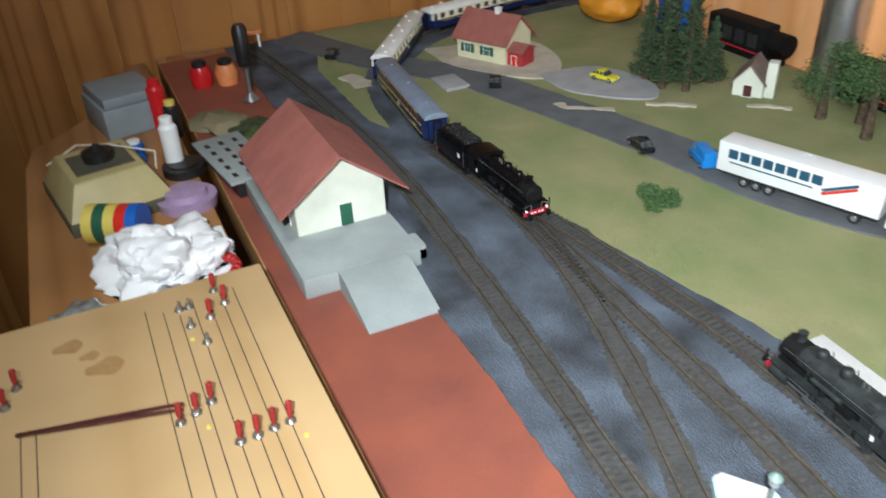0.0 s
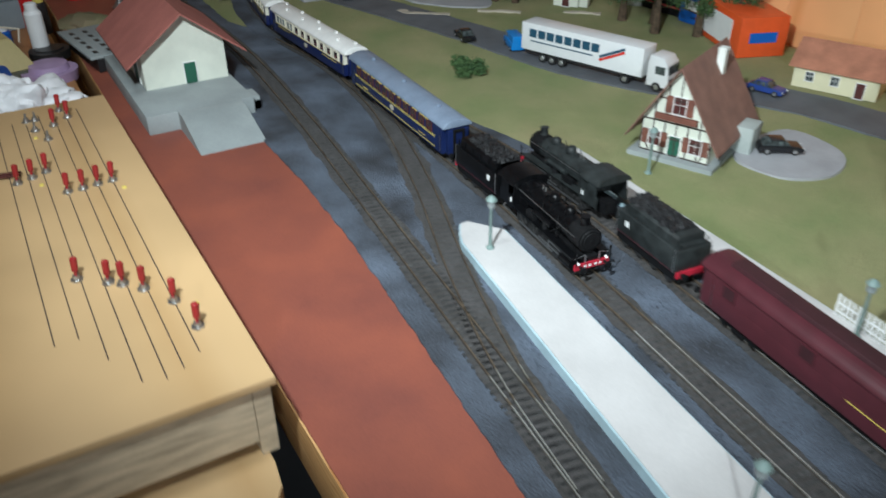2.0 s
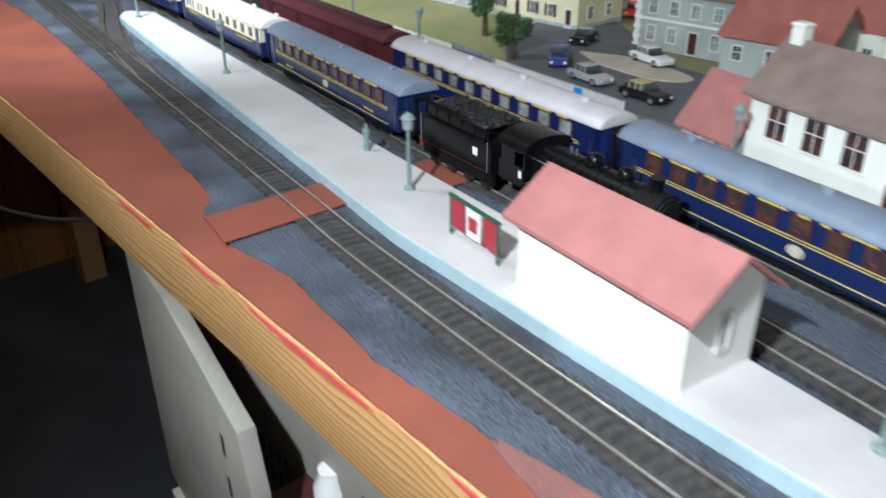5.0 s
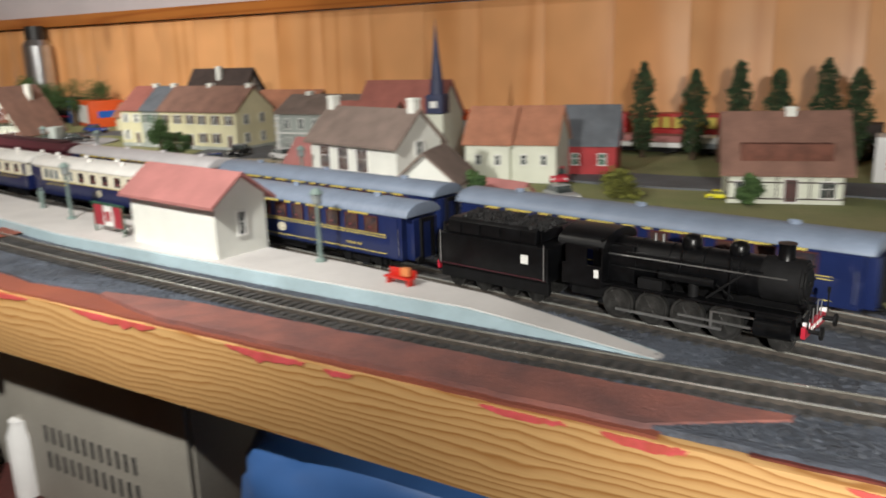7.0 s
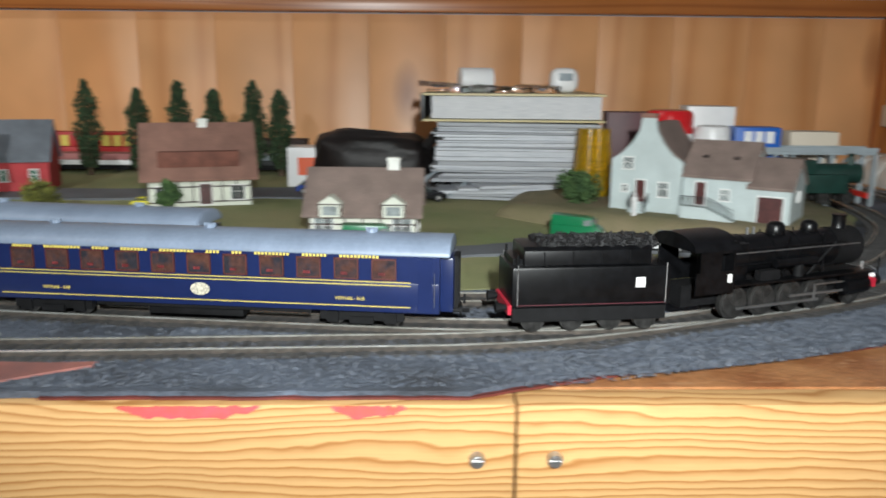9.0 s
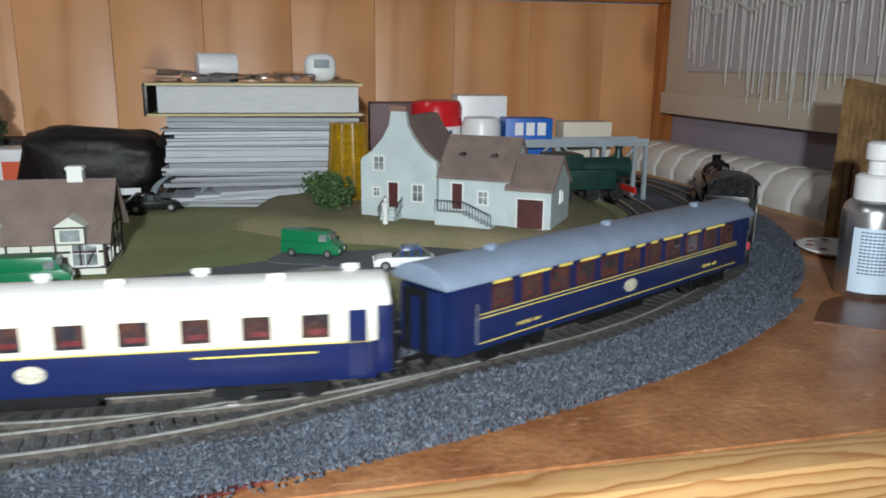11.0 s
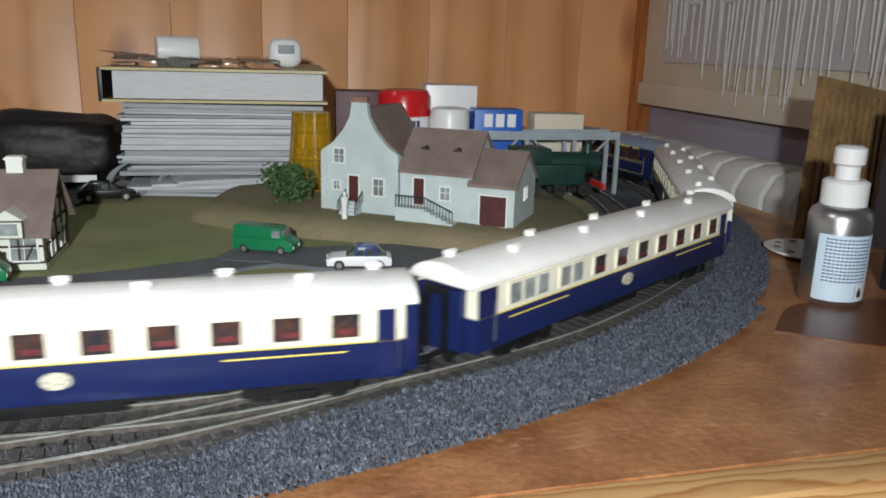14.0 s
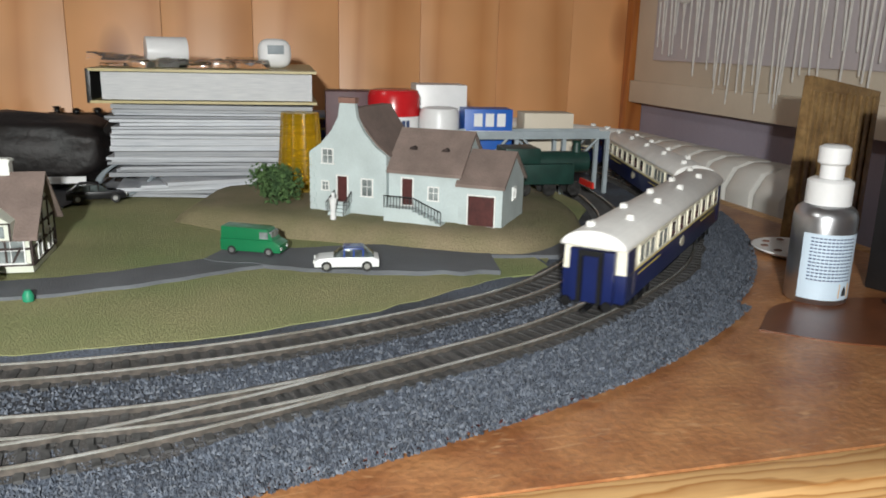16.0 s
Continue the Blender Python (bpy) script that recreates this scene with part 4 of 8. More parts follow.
def coach(name, label, lower, upper, roof, windows, win_mat, lines=True, vents=7, L=0.252, split=0.0245, group="coaches", crest=True, clere=False, text=False):
    th = thing(name, pose(0, 0, 0), label, "railway coach", group)
    h, w = L / 2, 0.0163
    bm = bmesh.new()
    out = [(-w, 0.0095), (-w, split), (w, split), (w, 0.0095)]
    prism(bm, [(y, z) for y, z in out], -h + 0.006, h - 0.006, Matrix.Rotation(math.radians(90), 4, "Z"))
    part("lower_body", bm, lower, th, "", 0.0006)
    bm = bmesh.new()
    prism(bm, [(-w, split), (-w + 0.0004, 0.0385), (w - 0.0004, 0.0385), (w, split)], -h + 0.006, h - 0.006, Matrix.Rotation(math.radians(90), 4, "Z"))
    part("upper_body", bm, upper, th)
    bm = bmesh.new()
    arc = [(math.cos(a) * (w + 0.0006), 0.0378 + math.sin(a) * 0.0085) for a in np.linspace(0, math.pi, 15)]
    prism(bm, arc, -h + 0.001, h - 0.001, Matrix.Rotation(math.radians(90), 4, "Z"))
    rf = part("roof", bm, roof, th, "", 0.0007, True)
    if clere:
        bm = bmesh.new()
        prism(bm, [(-0.0075, 0.044), (-0.006, 0.0485), (0.006, 0.0485), (0.0075, 0.044)], -h + 0.02, h - 0.02, Matrix.Rotation(math.radians(90), 4, "Z"))
        part("clerestory", bm, "maroon_dark", rf, "", 0.0006)
    for k in range(vents):
        bm = bmesh.new()
        x = -h + L * (k + 0.5) / vents
        y = 0.006 * (-1) ** k if vents > 4 else 0
        tube(bm, (x, y, 0.044), (x, y, 0.0482), 0.0026, 0.0022, 10)
        tube(bm, (x - 0.003, y, 0.0475), (x + 0.003, y, 0.0475), 0.0012, 0.0012, 6)
        part("roof_vent", bm, roof, rf)
    wins = [-h + 0.033 + k * (L - 0.066) / (windows - 1) for k in range(windows)]
    saloon = upper == "cream"
    glazing = [(x, 0.0056, win_mat) for x in wins]
    if saloon:
        glazing = [(h - 0.0283 - 0.021 * k, 0.0054, win_mat) for k in range(7)]
        glazing += [(h - x, 0.0044, "window_pale") for x in (0.1735, 0.1835, 0.201, 0.211, 0.221)]
    for s in (-1, 1):
        for x, hw, pane in glazing:
            bm = bmesh.new()
            box(bm, x - hw, x + hw, s * (w + 0.0002) - 0.0003, s * (w + 0.0002) + 0.0003, split + 0.0022, split + 0.0112)
            wd = part("window", bm, pane, th, "", 0.0)
            if pane == "window_dark":
                boxpart("lampshade", (x - hw * 0.5, x + hw * (0.75 if saloon else 0.1), s * (w + 0.0005) - 0.0001, s * (w + 0.0005) + 0.0001, split + 0.0036, split + (0.0056 if saloon else 0.0050)), "lamp_shade", wd, "small red lampshade behind the glass")
            bm = bmesh.new()
            for d in ((x - hw - 0.0005, x - hw + 0.0002, split + 0.0016, split + 0.0118), (x + hw - 0.0002, x + hw + 0.0005, split + 0.0016, split + 0.0118), (x - hw - 0.0005, x + hw + 0.0005, split + 0.0112, split + 0.012), (x - hw - 0.0005, x + hw + 0.0005, split + 0.0014, split + 0.0022)):
                box(bm, d[0], d[1], s * (w + 0.0003) - 0.0005, s * (w + 0.0003) + 0.0005, d[2], d[3])
            part("window_frame", bm, {"cream": "cream", "maroon": "maroon"}.get(upper, "brown_door"), wd)
        for x, dw in ((-h + 0.013, 0.006 if saloon else 0.0035), (h - 0.013, 0.0035)):
            bm = bmesh.new()
            box(bm, x - dw, x + dw, s * w - 0.0003, s * w + 0.0004, 0.011, 0.0365)
            dr = part("door", bm, lower, th)
            bm = bmesh.new()
            prism(bm, [(x + 0.0014 * math.cos(a), 0.0305 + 0.0035 * math.sin(a)) for a in np.linspace(0, 6.28, 14)[:-1]], s * w + 0.0003, s * w + 0.0007)
            part("oval_window", bm, win_mat, dr)
            bm = bmesh.new()
            tube(bm, (x + 0.0046, s * (w + 0.0008), 0.013), (x + 0.0046, s * (w + 0.0008), 0.03), 0.0002, 0.0002, 5)
            part("grab_rail", bm, "steel", dr)
        if lines:
            for z in (split - 0.0012, split + 0.0004, 0.0125):
                boxpart("gold_line", (-h + 0.02, h - 0.02, s * w - 0.0004, s * w + 0.0005, z - 0.00018, z + 0.00018), "yellow_line", th)
            bm = bmesh.new()
            r = random.Random(3)
            x = -h + 0.028
            while x < h - 0.03:
                n = r.randint(3, 11)
                for k in range(n):
                    box(bm, x, x + 0.0011, s * w - 0.0003, s * w + 0.0005, 0.0366, 0.038)
                    x += 0.0018
                x += 0.006
            part("gold_lettering", bm, "yellow_line", th)
        else:
            for x in (-h + 0.05, h - 0.05) if upper == "cream" else (0.02,):
                boxpart("gold_lettering", (x - 0.022, x + 0.022, s * w - 0.0003, s * w + 0.0005, 0.0207, 0.0213), "yellow_line", th)
            if upper == "cream":
                boxpart("gold_line", (-h + 0.008, h - 0.008, s * w - 0.0003, s * w + 0.0004, split - 0.0005, split - 0.0001), "yellow_line", th)
        if crest:
            bm = bmesh.new()
            prism(bm, [(0.005 * math.cos(a), 0.0182 + 0.0032 * math.sin(a)) for a in np.linspace(0, 6.28, 18)[:-1]], s * w + s * 0.0001, s * (w + 0.0006))
            part("crest", bm, "crest", th, "pale painted crest")
        boxpart("step_board", (-h + 0.07, h - 0.07, s * 0.0135 - 0.0012, s * 0.0135 + 0.0012, 0.0075, 0.0096), "blackmatt", th)
    if text:
        for x, word in ((h - 0.05, "VOITURE - BAR"), (-h + 0.05, "VOITURE - BAR")):
            cu = bpy.data.curves.new("lettering", "FONT")
            cu.body, cu.size, cu.align_x, cu.extrude = word, 0.0022, "CENTER", 0.0001
            cu.materials.append(M["yellow_line"])
            t = new("lettering", cu)
            t.parent = th
            t.matrix_basis = pose(x, -w - 0.0005, 0.0155, 90, 0, 0)
    for e in (-1, 1):
        bm = bmesh.new()
        box(bm, e * (h - 0.006) - 0.0005, e * (h - 0.0002) + 0.0005, -0.0115, 0.0115, 0.0095, 0.0365)
        part("vestibule", bm, lower, th, "", 0.0008)
        bm = bmesh.new()
        xe = e * (h + 0.0006)
        for y0, y1, z0, z1 in ((-0.0062, -0.0042, 0.010, 0.034), (0.0042, 0.0062, 0.010, 0.034), (-0.0062, 0.0062, 0.034, 0.0365)):
            box(bm, xe - 0.0012, xe + 0.0016, y0, y1, z0, z1)
        part("gangway", bm, "blackmatt", th, "black rubber gangway")
        for y in (-0.0105, 0.0105):
            bm = bmesh.new()
            tube(bm, (e * (h - 0.003), y, 0.0105), (e * (h + 0.0035), y, 0.0105), 0.0009, 0.0009, 8)
            tube(bm, (e * (h + 0.0035), y, 0.0105), (e * (h + 0.0045), y, 0.0105), 0.0026, 0.0026, 12)
            part("buffer", bm, "blackmatt", th)
        bm = bmesh.new()
        tube(bm, (e * (h - 0.004), 0, 0.0075), (e * (h + 0.0075), 0, 0.0075), 0.0012, 0.0012, 6)
        part("coupler", bm, "blackmatt", th)
        bogie(th, e * (h - 0.045))
    boxpart("battery_box", (-0.03, 0.02, -0.012, 0.012, 0.003, 0.0095), "blackmatt", th, "", 0.0006)
    return th


def steam_loco(label, tone="black", lit=True, group="locomotives"):
    """Eight-coupled engine, front at +x; its length is 0.128."""
    th = thing("steam_locomotive", pose(0, 0, 0), label, "locomotive", group)
    ax = Matrix.Rotation(math.radians(90), 4, "Y")
    bm = bmesh.new()
    tube(bm, (-0.030, 0, 0.0295), (0.040, 0, 0.0295), 0.0098, 0.0094, 28)
    part("boiler", bm, tone, th, "", 0.0, False)
    for x in (-0.018, -0.002, 0.014, 0.030):
        bm = bmesh.new()
        tube(bm, (x, 0, 0.0295), (x + 0.0008, 0, 0.0295), 0.0100, 0.0100, 28)
        part("boiler_band", bm, tone, th)
    bm = bmesh.new()
    tube(bm, (0.040, 0, 0.0295), (0.0565, 0, 0.0295), 0.0099, 0.0099, 28)
    tube(bm, (0.0565, 0, 0.0295), (0.0575, 0, 0.0295), 0.0088, 0.0080, 24)
    tube(bm, (0.0575, 0, 0.0295), (0.059, 0, 0.0295), 0.0012, 0.0012, 8)
    part("smokebox", bm, "blackmatt", th)
    bm = bmesh.new()
    lathe(bm, [(0.0042, 0.0375), (0.0034, 0.040), (0.0034, 0.0445), (0.004, 0.0458), (0.003, 0.0458)], 18, (0.048, 0, 0))
    part("chimney", bm, tone, th)
    for x, r, z in ((0.028, 0.0042, 0.0435), (0.006, 0.0045, 0.0440)):
        bm = bmesh.new()
        lathe(bm, [(r * 1.1, 0.0375), (r, 0.040), (r, z - 0.0015), (r * 0.7, z), (0.0008, z + 0.0006)], 18, (x, 0, 0))
        part("dome", bm, tone, th, "", 0.0, True)
    for x in (-0.012, -0.008):
        bm = bmesh.new()
        tube(bm, (x, 0, 0.038), (x, 0, 0.0425), 0.0009, 0.0007, 8)
        part("safety_valve", bm, "steel", th)
    bm = bmesh.new()
    box(bm, -0.034, -0.018, -0.0095, 0.0095, 0.018, 0.037)
    part("firebox", bm, tone, th, "", 0.0015)
    cab = bmesh.new()
    for s in (-1, 1):
        prism(cab, [(-0.054, 0.0155), (-0.032, 0.0155), (-0.032, 0.026), (-0.040, 0.026), (-0.040, 0.0345), (-0.034, 0.0345), (-0.034, 0.0365), (-0.052, 0.0365), (-0.052, 0.026), (-0.054, 0.026)], s * 0.0155 - 0.0004, s * 0.0155 + 0.0004)
    box(cab, -0.0325, -0.0315, -0.0155, 0.0155, 0.0155, 0.040)
    c = part("cab", cab, tone, th)
    bm = bmesh.new()
    arc = [(math.cos(a) * 0.0168, 0.036 + math.sin(a) * 0.0072) for a in np.linspace(0, math.pi, 13)]
    prism(bm, arc, -0.056, -0.030, Matrix.Rotation(math.radians(90), 4, "Z") @ Matrix.Rotation(math.pi, 4, "Z"))
    rf = part("cab_roof", bm, tone, c)
    if rf.data.vertices[0].co.x > 0:
        for v in rf.data.vertices:
            v.co.x = -v.co.x
    for s in (-1, 1):
        bm = bmesh.new()
        box(bm, -0.036, -0.0335, s * 0.0159 - 0.0003, s * 0.0159 + 0.0003, 0.0205, 0.0245)
        part("crest", bm, "trim_white", c, "small white number shield")
        boxpart("running_board", (-0.032, 0.058, s * 0.0125 - 0.0035, s * 0.0125 + 0.0035, 0.0178, 0.0188), tone, th)
        bm = bmesh.new()
        tube(bm, (0.041, s * 0.0125, 0.0105), (0.0565, s * 0.0125, 0.0112), 0.0042, 0.0042, 18)
        tube(bm, (0.041, s * 0.0125, 0.0158), (0.0565, s * 0.0125, 0.0158), 0.0024, 0.0024, 12)
        part("cylinder", bm, tone, th)
        bm = bmesh.new()
        box(bm, -0.026, 0.026, s * 0.0122 - 0.0004, s * 0.0122 + 0.0004, 0.0052, 0.0064)
        part("coupling_rod", bm, "steel", th)
        bm = bmesh.new()
        box(bm, 0.006, 0.043, s * 0.0131 - 0.0004, s * 0.0131 + 0.0004, 0.0088, 0.0098, Matrix.Translation((0, 0, 0)))
        box(bm, 0.022, 0.042, s * 0.0134 - 0.0003, s * 0.0134 + 0.0003, 0.0135, 0.0142)
        box(bm, 0.021, 0.0222, s * 0.0134 - 0.0003, s * 0.0134 + 0.0003, 0.006, 0.014)
        part("connecting_rod", bm, "steel", th)
        bm = bmesh.new()
        tube(bm, (-0.031, s * 0.0109, 0.0325), (0.052, s * 0.0109, 0.0325), 0.0003, 0.0003, 6)
        part("handrail", bm, "steel", th)
        bm = bmesh.new()
        box(bm, -0.014, -0.002, s * 0.0118 - 0.002, s * 0.0118 + 0.002, 0.0188, 0.0235)
        tube(bm, (0.012, s * 0.0112, 0.0185), (0.012, s * 0.0112, 0.026), 0.0024, 0.0024, 12)
        tube(bm, (0.018, s * 0.011, 0.0188), (0.036, s * 0.0105, 0.034), 0.0006, 0.0006, 6)
        part("air_pump", bm, "blackmatt", th)
        bm = bmesh.new()
        tube(bm, (0.0615, s * 0.0105, 0.012), (0.0665, s * 0.0105, 0.012), 0.001, 0.001, 8)
        tube(bm, (0.0665, s * 0.0105, 0.012), (0.0675, s * 0.0105, 0.012), 0.0028, 0.0028, 14)
        part("buffer", bm, "blackmatt", th)
        bm = bmesh.new()
        tube(bm, (0.060, s * 0.0122, 0.0152), (0.0626, s * 0.0122, 0.0152), 0.0008, 0.0011, 12)
        part("headlight", bm, "lamp_on" if lit else "steel", th, "small lit headlight" if lit else "")
        bm = bmesh.new()
        tube(bm, (0.0625, s * 0.0145, 0.014), (0.0625, s * 0.0145, 0.0225), 0.0004, 0.0004, 6)
        tube(bm, (0.0625, s * 0.0145, 0.0225), (0.0625, s * 0.0145, 0.025), 0.0008, 0.0008, 6)
        part("marker_lamp", bm, "blackmatt", th)
    bm = bmesh.new()
    box(bm, 0.0600, 0.0618, -0.0148, 0.0148, 0.0095, 0.0142)
    part("buffer_beam", bm, "buffer_red", th, "crimson buffer beam")
    bm = bmesh.new()
    for y in (-0.006, -0.002, 0.003, 0.007):
        box(bm, 0.0616, 0.0622, y - 0.0012, y + 0.0012, 0.0112, 0.0128)
    part("number_bars", bm, "trim_white", th, "pale number bars")
    bm = bmesh.new()
    box(bm, -0.054, 0.060, -0.006, 0.006, 0.0075, 0.018)
    part("frame", bm, "blackmatt", th)
    wheels = [wheelset(th, x, 0.0082) for x in (-0.026, -0.0085, 0.009, 0.026)] + [wheelset(th, 0.051, 0.0055)]
    for s in (-1, 1):
        bm = bmesh.new()
        for a, b in (((-0.030, 0.0104, 0.0265), (0.020, 0.0104, 0.0265)), ((0.020, 0.0104, 0.0265), (0.030, 0.0108, 0.0205)), ((0.028, 0.0102, 0.0385), (0.028, 0.0112, 0.0190)), ((0.006, 0.0102, 0.0385), (0.003, 0.0112, 0.0190)), ((-0.022, 0.0100, 0.034), (0.042, 0.0100, 0.034))):
            tube(bm, (a[0], s * a[1], a[2]), (b[0], s * b[1], b[2]), 0.00045, 0.00045, 6)
        part("boiler_pipe", bm, tone, th)
        bm = bmesh.new()
        tube(bm, (-0.004, s * 0.0118, 0.0262), (0.022, s * 0.0118, 0.0262), 0.0022, 0.0022, 14)
        part("air_reservoir", bm, tone, th)
        bm = bmesh.new()
        for x in (0.0605, 0.0620):
            tube(bm, (x, s * 0.006, 0.0142), (x, s * 0.006, 0.0210), 0.0003, 0.0003, 5)
        tube(bm, (0.0605, s * 0.0148, 0.0190), (0.0605, s * 0.0060, 0.0210), 0.0003, 0.0003, 5)
        part("front_handrail", bm, "steel", th)
    bm = bmesh.new()
    tube(bm, (0.0576, 0, 0.0295), (0.0582, 0, 0.0295), 0.0066, 0.0062, 24)
    for k in range(8):
        a = k * math.pi / 4
        tube(bm, (0.0572, 0.0084 * math.cos(a), 0.0295 + 0.0084 * math.sin(a)), (0.0584, 0.0084 * math.cos(a), 0.0295 + 0.0084 * math.sin(a)), 0.0006, 0.0005, 6)
    part("smokebox_door", bm, "blackmatt", th)
    grow = Matrix.Scale(1.08, 4)
    for o in th.children_recursive:
        o.data.transform(grow)
    for w in wheels:
        w.location = w.location * 1.08
    return th, wheels


def tender(label, tone="black", group="tenders"):
    th = thing("tender", pose(0, 0, 0), label, "tender", group)
    bm = bmesh.new()
    box(bm, -0.039, 0.036, -0.0158, 0.0158, 0.0125, 0.0315)
    part("tank", bm, tone, th, "", 0.0012)
    bm = bmesh.new()
    prism(bm, [(-0.0135, 0.0318), (-0.0128, 0.0385), (-0.0105, 0.0402), (0.0105, 0.0402), (0.0128, 0.0385), (0.0135, 0.0318)], -0.033, 0.027, Matrix.Rotation(math.radians(90), 4, "Z"))
    for v in bm.verts:
        v.co.x = -v.co.x
    part("coal_bunker", bm, tone, th, "", 0.0005)
    for s in (-1, 1):
        for k in range(5):
            boxpart("bunker_rib", (-0.024 + 0.0135 * k, -0.0235 + 0.0135 * k, s * 0.01325 - 0.0004, s * 0.01325 + 0.0004, 0.032, 0.0382), tone, th)
    bm = bmesh.new()
    for s in (-1, 1):
        tube(bm, (-0.036, s * 0.013, 0.0316), (-0.036, s * 0.013, 0.037), 0.0006, 0.0006, 6)
    box(bm, -0.0375, -0.030, -0.010, 0.010, 0.0316, 0.0345)
    part("water_hatch", bm, tone, th)
    bm = bmesh.new()
    r = random.Random(9)
    for _ in range(260):
        x, y = r.uniform(-0.024, 0.030), r.uniform(-0.0098, 0.0098)
        z = 0.0398 + 0.0022 * (1 - (y / 0.0108) ** 2) * r.uniform(0.3, 1)
        e = r.uniform(0.0008, 0.0018)
        box(bm, -e, e, -e, e, -e * 1.4, e, pose(x, y, z, r.uniform(0, 90), r.uniform(0, 90), r.uniform(0, 90)))
    box(bm, -0.026, 0.032, -0.0103, 0.0103, 0.0398, 0.0406)
    part("coal_load", bm, "coal", th, "heaped black coal")
    for s in (-1, 1):
        for d in ((-0.037, 0.034, 0.0138, 0.0142),):
            boxpart("lining", (d[0], d[1], s * 0.0158 - 0.0002, s * 0.0158 + 0.0002, d[2], d[3]), "maroon", th)
        boxpart("crest", (0.019, 0.0235, s * 0.016 - 0.0002, s * 0.016 + 0.0002, 0.0215, 0.0262), "trim_white", th, "small white number shield")
        boxpart("side_frame", (-0.038, 0.035, s * 0.0125 - 0.0012, s * 0.0125 + 0.0012, 0.0055, 0.0123), "blackmatt", th)
        for x in (-0.0365, 0.0335):
            bm = bmesh.new()
            tube(bm, (x, s * 0.0163, 0.014), (x, s * 0.0163, 0.033), 0.0003, 0.0003, 6)
            part("grab_rail", bm, "steel", th)
    for x in (-0.028, -0.0095, 0.009, 0.026):
        bm = bmesh.new()
        for s in (-1, 1):
            tube(bm, (x, s * 0.0072, 0.0058), (x, s * 0.0118, 0.0058), 0.0057, 0.0057, 16)
        part("wheelset", bm, "wheel", th)
    bm = bmesh.new()
    box(bm, -0.0405, -0.0388, -0.0148, 0.0148, 0.0095, 0.014)
    part("buffer_beam", bm, "buffer_red", th, "crimson buffer beam")
    for y in (-0.0105, 0.0105):
        bm = bmesh.new()
        tube(bm, (-0.040, y, 0.012), (-0.0455, y, 0.012), 0.0012, 0.0026, 10)
        part("buffer", bm, "blackmatt", th)
    for o in th.children_recursive:
        o.data.transform(Matrix.Scale(1.06, 4))
    return th


LOCO, WHEELS = steam_loco("black eight-coupled steam engine with crimson buffer beam, running")
TENDER = tender("black lined tender heaped with coal, coupled behind the engine")
BLUE = coach("sleeping_coach", "dark blue bar coach with gold lining and grey roof", "coach_blue", "coach_blue", "roof_grey", 11, "window_dark", vents=3, group="running train coaches", text=True)
CREAMS = [coach("saloon_coach", "cream and dark blue saloon coach with white roof", "coach_navy", "cream", "roof_white", 9, "window_dark", lines=False, vents=9, group="running train coaches")]
for _ in range(2):
    CREAMS.append(copy_thing(CREAMS[0], pose(0, 0, 0)))

# standing train on the second track
def stand(ob, s, half, flip=False):
    m = SECOND.stance(s - half, s + half, RAIL_Z)
    ob.matrix_basis = m @ pose(0, 0, 0, 0, 0, 180 if flip else 0)


def second_s(x):
    return float(np.interp(x, SECOND.p[:, 0][:220], SECOND.s[:220]))


l2, _ = steam_loco("sooty dark steam engine standing tender-last, unlit", "smoky", False)
stand(l2, second_s(-1.0), 0.03, True)
t2 = tender("sooty dark tender of the standing engine", "smoky")
stand(t2, second_s(-0.874), 0.028, True)
mar = coach("luggage_coach", "maroon luggage coach with maroon roof and dark clerestory", "maroon", "maroon", "maroon", 4, "maroon_dark", lines=False, vents=0, L=0.284, group="standing train coaches", crest=False, clere=True)
stand(mar, second_s(-0.668), 0.10)
sil = coach("sleeping_coach", "dark blue sleeping coach with shiny silver roof and gold lining", "coach_navy", "coach_navy", "roof_silver", 10, "window_pale", vents=4, L=0.266, group="standing train coaches")
stand(sil, second_s(-0.382), 0.09)
b3 = coach("sleeping_coach", "dark blue sleeping coach with grey-blue roof", "coach_blue", "coach_blue", "roof_grey", 11, "window_dark", vents=3, L=0.266, group="standing train coaches")
stand(b3, second_s(-0.105), 0.09)
b4 = copy_thing(b3, pose(0, 0, 0))
stand(b4, second_s(0.176), 0.09)


